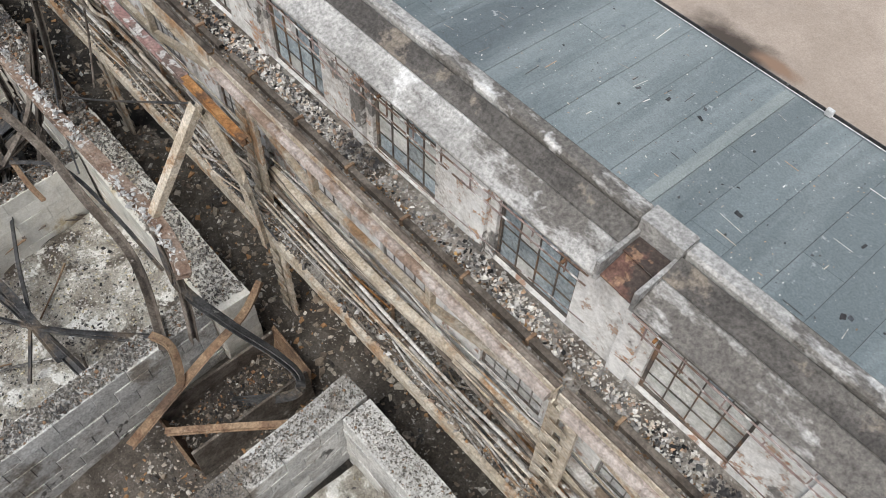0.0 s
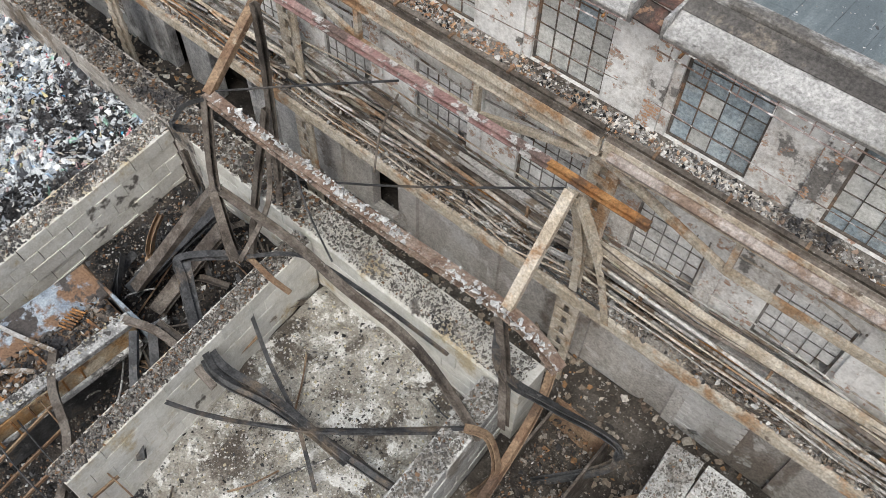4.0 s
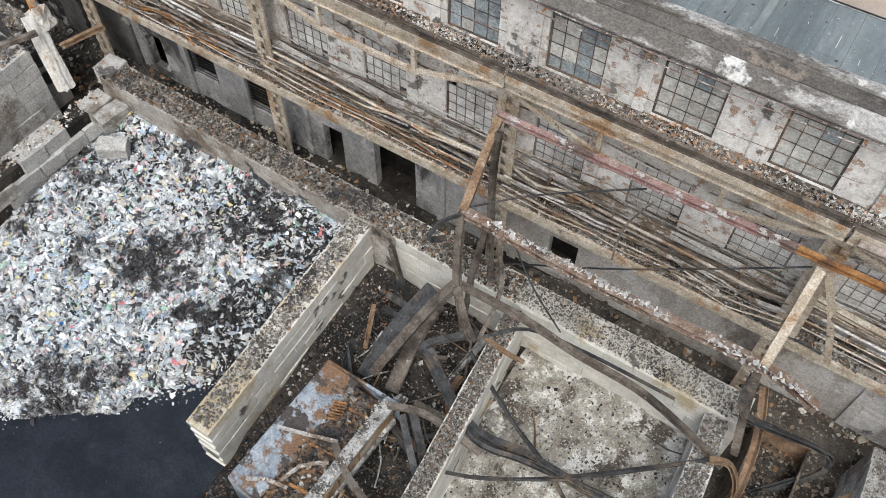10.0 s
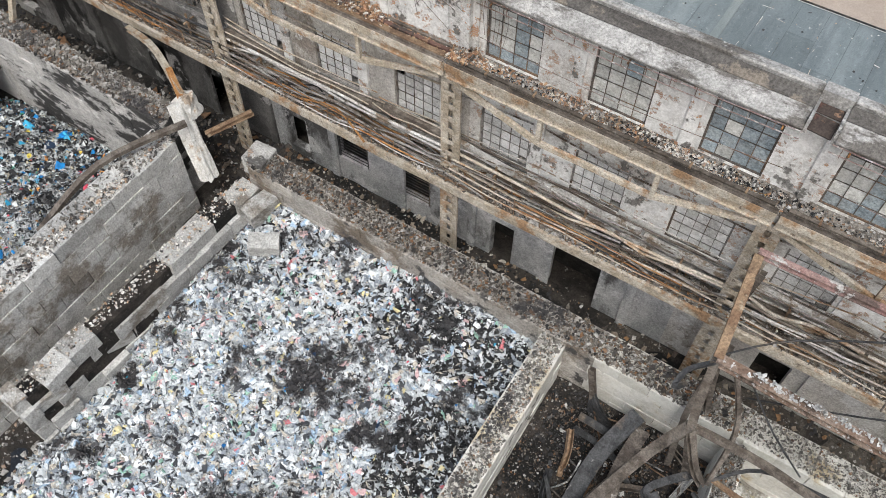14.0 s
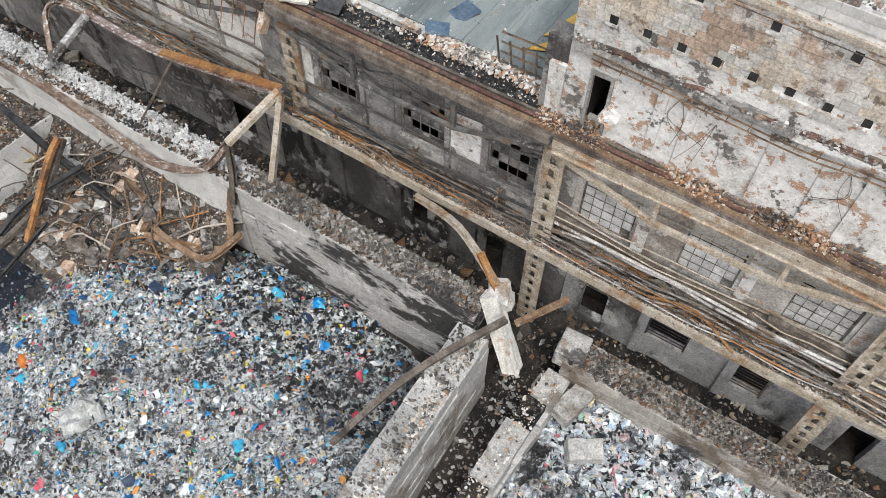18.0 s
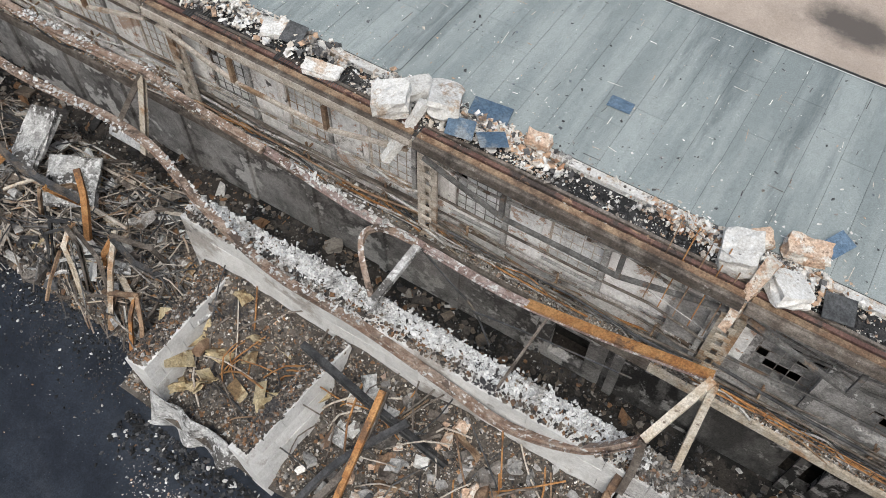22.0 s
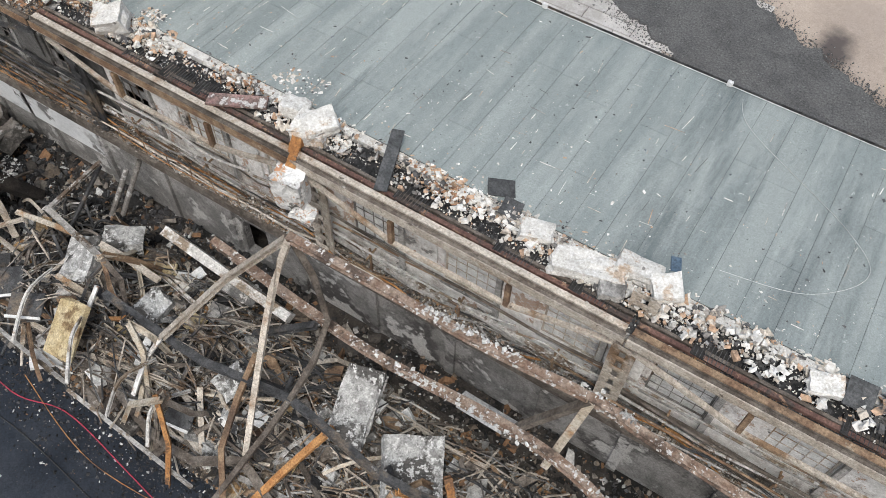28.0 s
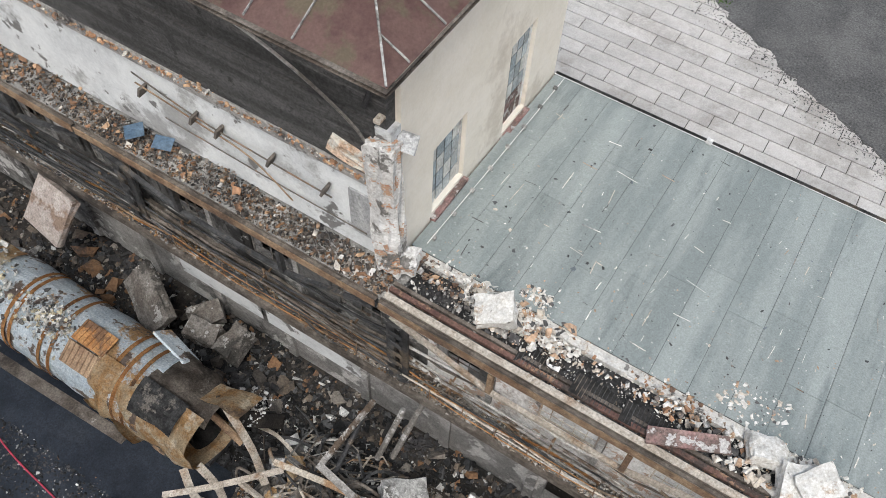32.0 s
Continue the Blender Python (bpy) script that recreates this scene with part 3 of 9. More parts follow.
def add_box(bm, c, s, rot=(0, 0, 0), jit=0.0, taper=0.0):
    """A box with its corners moved a little."""
    r = Euler([radians(a) for a in rot]).to_matrix()
    vs = []
    for k in range(8):
        x, y, z = ((k & 1) - 0.5), ((k >> 1 & 1) - 0.5), ((k >> 2 & 1) - 0.5)
        f = 1 - taper * (z + 0.5)
        v = Vector((x * s[0] * f, y * s[1] * f, z * s[2]))
        if jit:
            v += Vector((RNG.uniform(-jit, jit), RNG.uniform(-jit, jit), RNG.uniform(-jit, jit)))
        vs.append(bm.verts.new(r @ v + Vector(c)))
    for f in ((0, 2, 3, 1), (4, 5, 7, 6), (0, 1, 5, 4), (2, 6, 7, 3), (0, 4, 6, 2), (1, 3, 7, 5)):
        bm.faces.new([vs[k] for k in f])
    return vs


def boxm(*boxes, bevel=0.0, jit=0.0):
    bm = bmesh.new()
    for b in boxes:
        add_box(bm, b[0], b[1], b[2] if len(b) > 2 else (0, 0, 0), jit)
    if bevel:
        bmesh.ops.bevel(bm, geom=bm.edges[:], offset=bevel, segments=1, affect="EDGES")
    return bm


def span(x0, x1, y0, y1, z0, z1):
    return ((x0 + x1) / 2, (y0 + y1) / 2, (z0 + z1) / 2), (abs(x1 - x0), abs(y1 - y0), abs(z1 - z0))


def rough_box(c, s, r, jit=0.05, cuts=3):
    """A block with broken faces and edges."""
    bm = bmesh.new()
    add_box(bm, c, s, r)
    bmesh.ops.subdivide_edges(bm, edges=bm.edges[:], cuts=cuts, use_grid_fill=True)
    for v in bm.verts:
        v.co += Vector((RNG.uniform(-jit, jit), RNG.uniform(-jit, jit), RNG.uniform(-jit, jit)))
    return bm


def to_mesh(name, bm, material):
    me = bpy.data.meshes.new(name)
    bmesh.ops.recalc_face_normals(bm, faces=bm.faces[:])
    bm.to_mesh(me)
    bm.free()
    me.materials.append(material)
    return me


def base_at(name, loc, label="", category="", group="", kind=""):
    e = new(name)
    e.empty_display_size = 0.2
    e.location = loc
    return tagged(e, label, category, group, kind)


def world_loc(ob):
    v = Vector((0, 0, 0))
    while ob:
        v += ob.location
        ob = ob.parent
    return v


def part(name, bm, material, parent=None, label=""):
    """One mesh under a thing or a part; the bmesh is in world metres."""
    if parent:
        bmesh.ops.translate(bm, verts=bm.verts[:], vec=-world_loc(parent))
    ob = new(name, to_mesh(name, bm, material))
    ob.parent = parent
    return tagged(ob, label)


def solo(name, bm, material, label="", category="", group="", kind=""):
    return tagged(new(name, to_mesh(name, bm, material)), label, category, group, kind)


def curve_pts(pts, n=6):
    """A smooth line through the points."""
    p = [Vector(q) for q in pts]
    if len(p) < 3:
        return p
    out = []
    for k in range(len(p) - 1):
        a, b, c, d = p[max(k - 1, 0)], p[k], p[k + 1], p[min(k + 2, len(p) - 1)]
        for j in range(n):
            t = j / n
            out.append(0.5 * ((2 * b) + (c - a) * t + (2 * a - 5 * b + 4 * c - d) * t * t + (3 * b - a - 3 * c + d) * t ** 3))
    return out + [p[-1]]


def profile(kind, w, h, t=0.025):
    w2, h2 = w / 2, h / 2
    if kind == "pipe":
        return [(w2 * math.cos(a * math.pi / 4), w2 * math.sin(a * math.pi / 4)) for a in range(8)]
    if kind == "I":
        return [(-w2, -h2), (w2, -h2), (w2, -h2 + t), (t / 2, -h2 + t), (t / 2, h2 - t), (w2, h2 - t), (w2, h2), (-w2, h2), (-w2, h2 - t), (-t / 2, h2 - t), (-t / 2, -h2 + t), (-w2, -h2 + t)]
    if kind == "U":
        return [(-w2, -h2), (w2, -h2), (w2, -h2 + t), (-w2 + t, -h2 + t), (-w2 + t, h2 - t), (w2, h2 - t), (w2, h2), (-w2, h2)]
    if kind == "L":
        return [(-w2, -h2), (w2, -h2), (w2, -h2 + t), (-w2 + t, -h2 + t), (-w2 + t, h2), (-w2, h2)]
    return [(-w2, -h2), (w2, -h2), (w2, h2), (-w2, h2)]


def sweep(bm, pts, kind="box", w=0.2, h=0.2, t=0.025, twist=0.0, roll=0.0, smooth=5):
    """A steel section drawn along a bent line."""
    p = curve_pts(pts, smooth)
    pr = profile(kind, w, h, t)
    rings = []
    n = len(p)
    for k, q in enumerate(p):
        d = (p[min(k + 1, n - 1)] - p[max(k - 1, 0)]).normalized()
        up = Vector((0, 0, 1)) if abs(d.z) < 0.93 else Vector((0, 1, 0))
        s = d.cross(up).normalized()
        u = s.cross(d)
        a = radians(roll + twist * k / max(n - 1, 1))
        s, u = s * math.cos(a) + u * math.sin(a), u * math.cos(a) - s * math.sin(a)
        rings.append([bm.verts.new(q + s * x + u * y) for x, y in pr])
    m = len(pr)
    for a, b in zip(rings, rings[1:]):
        for k in range(m):
            bm.faces.new((a[k], a[(k + 1) % m], b[(k + 1) % m], b[k]))
    bm.faces.new(rings[0][::-1])
    bm.faces.new(rings[-1])
    return bm


def steel(pts, kind="box", w=0.2, h=0.2, t=0.025, twist=0.0, roll=0.0, smooth=5):
    return sweep(bmesh.new(), pts, kind, w, h, t, twist, roll, smooth)


ROCK_V = np.array([[x, y, z] for z in (-1, 1) for y in (-1, 1) for x in (-1, 1)], float) * 0.5
ROCK_F = np.array([(0, 2, 3, 1), (4, 5, 7, 6), (0, 1, 5, 4), (2, 6, 7, 3), (0, 4, 6, 2), (1, 3, 7, 5)])
RAG_V = np.array([[-0.5, -0.5, 0], [0.1, -0.55, 0.22], [0.5, -0.4, -0.05], [-0.55, 0.05, 0.2], [0.0, 0.0, 0.35], [0.5, 0.1, 0.1], [-0.4, 0.5, -0.05], [0.05, 0.5, 0.2], [0.5, 0.5, 0.0], [0, 0, -0.3]], float)
RAG_F = np.array([(0, 1, 4, 3), (1, 2, 5, 4), (3, 4, 7, 6), (4, 5, 8, 7), (1, 0, 9, 2), (0, 3, 6, 9), (6, 7, 8, 9), (8, 5, 2, 9)])


def scatter_mesh(name, pos, size, material, flat=(1.0, 0.85, 0.5), jitter=0.3, tilt=0.6, verts=ROCK_V, faces=ROCK_F, seed=1):
    """Many small loose pieces in one mesh, each turned and bent its own way."""
    rng = np.random.RandomState(seed)
    pos = np.asarray(pos, float)
    n = len(pos)
    nv = len(verts)
    v = np.repeat(verts[None], n, 0) + rng.uniform(-jitter, jitter, (n, nv, 3))
    size = np.asarray(size, float).reshape(n, 1, 1)
    v = v * size * np.array(flat) * rng.uniform(0.6, 1.4, (n, 1, 3))
    a, b, c = rng.uniform(0, 2 * np.pi, n), rng.normal(0, tilt, n), rng.normal(0, tilt, n)
    ca, sa, cb, sb, cc, sc = np.cos(a), np.sin(a), np.cos(b), np.sin(b), np.cos(c), np.sin(c)
    x, y, z = v[..., 0].copy(), v[..., 1].copy(), v[..., 2].copy()
    y, z = y * cb[:, None] - z * sb[:, None], y * sb[:, None] + z * cb[:, None]
    x, z = x * cc[:, None] + z * sc[:, None], -x * sc[:, None] + z * cc[:, None]
    x, y = x * ca[:, None] - y * sa[:, None], x * sa[:, None] + y * ca[:, None]
    v = np.stack([x, y, z], -1) + pos[:, None, :]
    f = (faces[None] + (np.arange(n) * nv)[:, None, None]).reshape(-1, faces.shape[1])
    me = bpy.data.meshes.new(name)
    me.vertices.add(n * nv)
    me.vertices.foreach_set("co", v.reshape(-1))
    k = faces.shape[1]
    me.loops.add(f.size)
    me.loops.foreach_set("vertex_index", f.reshape(-1).astype(np.int32))
    me.polygons.add(len(f))
    me.polygons.foreach_set("loop_start", np.arange(0, f.size, k, dtype=np.int32))
    me.polygons.foreach_set("use_smooth", np.zeros(len(f), dtype=bool))
    me.update(calc_edges=True)
    me.validate()
    me.materials.append(material)
    return me


def stuff(name, pos, size, material, label, category="rubble", parent=None, **kw):
    ob = new(name, scatter_mesh(name, pos, size, material, **kw))
    if parent:
        ob.parent = parent
        ob.location = -world_loc(parent)
        return tagged(ob, label, kind="stuff")
    return tagged(ob, label, category, kind="stuff")


def band(n, x0, x1, y0, y1, z, seed, lump=0.0, zs=0.0, clump=0.0, big=0.18, small=0.05):
    """Places and sizes for n loose pieces on a level strip."""
    rng = np.random.RandomState(seed)
    x = rng.uniform(x0, x1, n)
    if clump:
        c = rng.uniform(x0, x1, max(3, int(abs(x1 - x0) / 3.5)))
        pick = rng.rand(n) < clump
        x[pick] = c[rng.randint(0, len(c), pick.sum())] + rng.normal(0, 0.7, pick.sum())
        x = np.clip(x, min(x0, x1), max(x0, x1))
    y = rng.uniform(y0, y1, n)
    s = (small + (big - small) * rng.rand(n) ** 3.4) * 0.62
    h = lump * np.abs(np.sin(x * 0.9 + 1.3) * np.sin(x * 0.37 + seed))
    zz = z + h * rng.rand(n) + s * 0.2 + rng.uniform(0, zs, n)
    return np.stack([x, y, zz], -1), s


def heap_mesh(name, x0, x1, y0, y1, hfun, step, material):
    nx, ny = int(abs(x1 - x0) / step) + 1, int(abs(y1 - y0) / step) + 1
    xs, ys = np.linspace(x0, x1, nx), np.linspace(y0, y1, ny)
    v = [(x, y, hfun(x, y)) for y in ys for x in xs]
    f = [(j * nx + i, j * nx + i + 1, (j + 1) * nx + i + 1, (j + 1) * nx + i) for j in range(ny - 1) for i in range(nx - 1)]
    me = bpy.data.meshes.new(name)
    me.from_pydata(v, [], f)
    me.update()
    me.materials.append(material)
    return me

# ---------------------------------------------------------------- plan
COLS = [7.4, -3.9, -15.2, -26.4, -37.7, -49.1, -60.4, -71.4, -82.8, -94.1, -105.4, -116.8, -128.1]
WALL_Y, GROUND_WALL_Y = 6.75, 7.3
BALC_Z, LEDGE_Z, LEDGE_E = 6.0, 12.15, 11.92
X0, X1 = -134.0, 14.0
WIN_X = [-36.85 + 3.75 * k for k in range(-26, 14)]
WIN_W = 2.0


def edge_y(x):
    """Front edge of the walkway, which draws back towards the west."""
    return 5.55 + 0.65 * min(1.0, max(0.0, (-40.0 - x) / 35.0))


def wall_y(x):
    """Face of the lower storey's wall."""
    return WALL_Y + (0.3 if x < -62.2 else 0.0)


def walk_y(x, y):
    """A place across the walkway: 5.35 lies at its edge, 6.65 against the wall."""
    a = edge_y(x) + 0.04
    return a + (y - 5.35) / 1.3 * (wall_y(x) - 0.1 - a)


def walk_prism(off, back, z0, z1):
    bm = bmesh.new()
    xs = (X0, -75.0, -40.0, X1)
    low, top = [[bm.verts.new((x, edge_y(x) + off, z)) for x in xs] + [bm.verts.new((x, back, z)) for x in (X1, X0)] for z in (z0, z1)]
    bm.faces.new(low[::-1])
    bm.faces.new(top)
    for k in range(6):
        m = (k + 1) % 6
        bm.faces.new((low[k], low[m], top[m], top[k]))
    return bm


# ground: one sheet to the horizon, with yard and sandy lot as thin layers on it
YARD_FOOT, YARD_FALL, YARD_LOW = 1.2, 0.16, 9.25


def yard_z(y):
    """The yard falls away from the foot of the walls and then runs level."""
    return -YARD_FALL * min(YARD_LOW, max(0.0, YARD_FOOT - y))


def sheet_along_x(x0, x1, line, thick):
    """A slab with the given line of (y, z) as its upper side, drawn out along x."""
    bm = bmesh.new()
    rows = [[bm.verts.new((x, y, z - d)) for y, z in line for d in (0.0, thick)] for x in (x0, x1)]
    a, b = rows
    n = len(line)
    for k in range(n - 1):
        i, j = 2 * k, 2 * k + 2
        bm.faces.new((a[i], a[j], b[j], b[i]))
        bm.faces.new((a[i + 1], b[i + 1], b[j + 1], a[j + 1]))
        bm.faces.new((a[i], a[i + 1], a[j + 1], a[j]))
        bm.faces.new((b[i], b[j], b[j + 1], b[i + 1]))
    bm.faces.new((a[0], b[0], b[1], a[1]))
    bm.faces.new((a[2 * n - 2], a[2 * n - 1], b[2 * n - 1], b[2 * n - 2]))
    return bm


YARD_END = YARD_FOOT - YARD_LOW
solo("ground", sheet_along_x(-900, 800, [(900, -0.03), (YARD_FOOT, -0.03), (YARD_END, yard_z(YARD_END) - 0.03), (-800, yard_z(YARD_END) - 0.03)], 1.0), M["sand"], "pale sandy open ground round the ruin", "ground", kind="structure")
solo("yard_asphalt", sheet_along_x(-190, 60, [(2.0, 0.0), (YARD_FOOT, 0.0), (YARD_END, yard_z(YARD_END)), (-70, yard_z(YARD_END))], 0.026), M["asphalt"], "black soot-covered asphalt yard", "ground", kind="structure")
solo("trench_soil", boxm(span(-140, 20, 1.9, 17.0, -0.02, 0.02)), M["soil"], "burnt brown soil along the foot of the building", "ground", kind="structure")


def wall_with_holes(name, x0, x1, y0, y1, z0, z1, holes, material, label):
    """A wall along x; holes: (x0, x1, z0, z1), not overlapping in x."""
    bm = bmesh.new()
    cur = x0
    for a, b, c, d in sorted(holes):
        if a < x0 or b > x1:
            continue
        if a - cur > 0.01:
            add_box(bm, *span(cur, a, y0, y1, z0, z1))
        if c - z0 > 0.01:
            add_box(bm, *span(a, b, y0, y1, z0, c))
        if z1 - d > 0.01:
            add_box(bm, *span(a, b, y0, y1, d, z1))
        cur = b
    if x1 - cur > 0.01:
        add_box(bm, *span(cur, x1, y0, y1, z0, z1))
    return solo(name, bm, material, label, "wall", kind="structure")


low_holes = [(x, x + WIN_W, 7.4, 9.65) for x in WIN_X]
up_holes = [(x, x + WIN_W, 11.94, 14.58) for x in WIN_X if -37.4 < x < 12]
wall_with_holes("wall_south_lower_stair", -49.2, -37.3, WALL_Y, WALL_Y + 0.45, BALC_Z, LEDGE_Z, low_holes, M["plaster_tan"], "peeling plastered brick wall below the stair block")
wall_with_holes("wall_south_lower_east", -37.3, X1, WALL_Y, WALL_Y + 0.45, BALC_Z, LEDGE_E, low_holes, M["plaster"], "peeling white plastered brick wall of the lower storey")
wall_with_holes("wall_south_lower_far", X0, -104.6, WALL_Y + 0.3, WALL_Y + 0.75, BALC_Z, LEDGE_Z, low_holes, M["plaster_black"], "fire-blackened plastered wall of the lower storey")
wall_with_holes("wall_south_lower_mid", -62.2, -49.2, WALL_Y, WALL_Y + 0.45, BALC_Z, LEDGE_Z, low_holes, M["plaster_soot"], "grey sooty plastered wall of the lower storey")
wall_with_holes("wall_south_lower_west", -104.6, -62.2, WALL_Y + 0.3, WALL_Y + 0.75, BALC_Z, LEDGE_Z, low_holes, M["plaster_pink"], "smoke-stained pinkish plastered brick wall of the lower storey")
wall_with_holes("wall_south_upper", -37.3, X1, WALL_Y, WALL_Y + 0.4, LEDGE_E, 15.1, up_holes, M["plaster"], "peeling white plastered upper storey wall with brick showing through")
# Black walls added behind the windows so that gaps in them look dark
solo("dark_backing_wall", boxm(span(X0, X1, 8.6, 8.75, 0, 12.0)), M["void"], "black wall added behind the windows for a dark inside", "wall", kind="structure")
solo("dark_backing_wall_upper", boxm(span(-37.0, X1, 7.15, 7.4, 12.0, 15.1)), M["void"], "black wall added behind the upper windows for a dark inside", "wall", kind="structure")
g_holes = [(-36.3, -35.2, 0.0, 2.6), (-33.4, -31.2, 0.0, 3.1), (-44.4, -42.7, 1.6, 3.6), (-41.0, -39.4, 1.2, 3.2), (-47.3, -46.2, 0.6, 2.8),
           (-52.4, -51.0, 0.0, 2.8), (-56.2, -54.8, 0.6, 3.0), (-66.0, -64.4, 0.6, 3.0), (-99.6, -98.2, 0.6, 3.0), (-24.5, -23.2, 0.3, 2.8)]
for xa, xb, m, nm in ((X0, -63.6, "plaster_soot", "wall_south_ground_west"), (-63.6, -48.5, "plaster_black", "wall_south_ground_mid"), (-48.5, -28.0, "plaster_grey", "wall_south_ground_east"), (-28.0, X1, "plaster_tan", "wall_south_ground_end")):
    wall_with_holes(nm, xa, xb, GROUND_WALL_Y, GROUND_WALL_Y + 0.4, 0.0, BALC_Z - 0.36, g_holes, M[m], "grey stained ground floor wall under the walkway")
solo("wall_north", boxm(span(-105.2, -37.3, 16.0, 16.3, 0, 11.7), span(-37.29, X1 - 0.4, 16.1, 16.4, 0, 10.7)), M["plaster_soot"], "plain rear wall below the eaves", "wall", kind="structure")
solo("wall_end_east", boxm(span(X1 - 0.4, X1, 7.8, 16.4, 0, 10.7)), M["plaster_soot"], "plain end wall", "wall", kind="structure")

# walkway slab and roof ledge
balc = solo("walkway_slab", walk_prism(0.05, 7.28, BALC_Z - 0.32, BALC_Z), M["concrete"], "long concrete walkway slab crowded with old pipes", "walkway", kind="structure")
part("edge_beam", steel([(x, edge_y(x) - 0.02, BALC_Z - 0.1) for x in (-62.0, -40.0, X1)], "U", 0.14, 0.4, 0.03, roll=180, smooth=1), M["ochre"], balc, "rusty ochre steel edge beam")
part("edge_beam", steel([(x, edge_y(x) - 0.02, BALC_Z - 0.1) for x in (X0, -75.0, -62.01)], "U", 0.14, 0.4, 0.03, roll=180, smooth=1), M["steel_brown"], balc, "burnt brown steel edge beam")
for xa, xb, z in ((X0, -49.4, LEDGE_Z), (-49.396, -37.3, LEDGE_Z - 0.002), (-37.296, X1, LEDGE_E)):
    solo("roof_ledge", boxm(span(xa, xb, 5.7, WALL_Y - 0.003 + (0.3 if z == LEDGE_Z else 0.0), z - 0.28, z)), M["concrete"], "concrete roof ledge strewn with rubble", "ledge", kind="structure")
for k in range(len(COLS) - 1):
    a, b = COLS[k + 1], COLS[k]
    g = base_at("trussed_girder", (b, 5.75, LEDGE_Z - 0.4), "rusty ochre trussed steel girder below the roof ledge", "girder", "girders")
    west = b < -48
    m0 = M["ochre"] if not west else M["steel_ashen"] if b > -61 else (M["tan_steel"] if b > -104 else M["steel_dark"])
    if b > -5:
        part("pipe", steel([(a + 0.3, 5.42, 11.95), (b - 0.1, 5.42, 11.95)], "pipe", 0.26), M["tan_pipe"], g, "tan painted pipe")
    part("top_chord", steel([(a + 0.05, 5.64, 11.92 if west else 11.8), (b - 0.05, 5.64, 11.92 if west else 11.8)], "I", 0.2, 0.26 if west else 0.5, 0.04), m0, g)
    part("fascia", boxm(span(a + 0.06, b - 0.06, 5.5, 5.53, 11.9, 12.2), jit=0.008), M["ochre"] if not west else M["steel_brown"] if b > -61 else M["tan_steel"] if b > -94 else M["rust"], g, "flat fascia plate")
    part("ledge_angle", steel([(a + 0.05, 5.62, LEDGE_Z + 0.06), (b - 0.05, 5.62, LEDGE_Z + 0.06)], "L", 0.12, 0.12, 0.02), M["steel_brown"], g)
    p1, p2 = b - 3.6, b - 7.7
    part("tie", steel([(b - 0.3, 5.75, 11.35), (p1, 5.72, 10.35), (p2, 5.72, 10.35), (a + 0.3, 5.75, 11.35)], "U", 0.14, 0.13 if west else 0.2, 0.03, smooth=1), m0, g, "bent underslung tie bar")
    for p in (p1, p2):
        part("post", boxm(span(p - 0.08, p + 0.08, 5.62, 5.78, 10.4, 11.5)), M["rust"] if -104 < b < -61 else m0, g)


def lattice_column(x, m0, top=11.4, wid=0.5):
    py, foot = (6.1, 0.0) if x > -58 else (6.5, BALC_Z)
    c = base_at("lattice_column", (x, py, foot), "riveted lattice steel column with batten plates", "column", "facade columns")
    for s in (-1, 1):
        part("channel", steel([(x + s * wid / 2, py, foot), (x + s * wid / 2, py, top)], "U", 0.1, 0.3, 0.02, roll=90), m0, c)
    z = foot + 0.5
    while z < top - 0.2:
        for y in (py - 0.15, py + 0.15):
            part("batten", boxm(((x, y, z), (wid, 0.02, 0.24))), m0, c)
        z += 0.62
    part("base_plate", boxm(((x, py, foot + 0.03), (0.8, 0.4, 0.06))), m0, c)
    return c


for x in COLS:
    lattice_column(x, M["ochre"] if x > -62 else (M["tan_steel"] if x > -100 else M["steel_dark"]), 13.0 if -83 < x < -82 else 11.4)

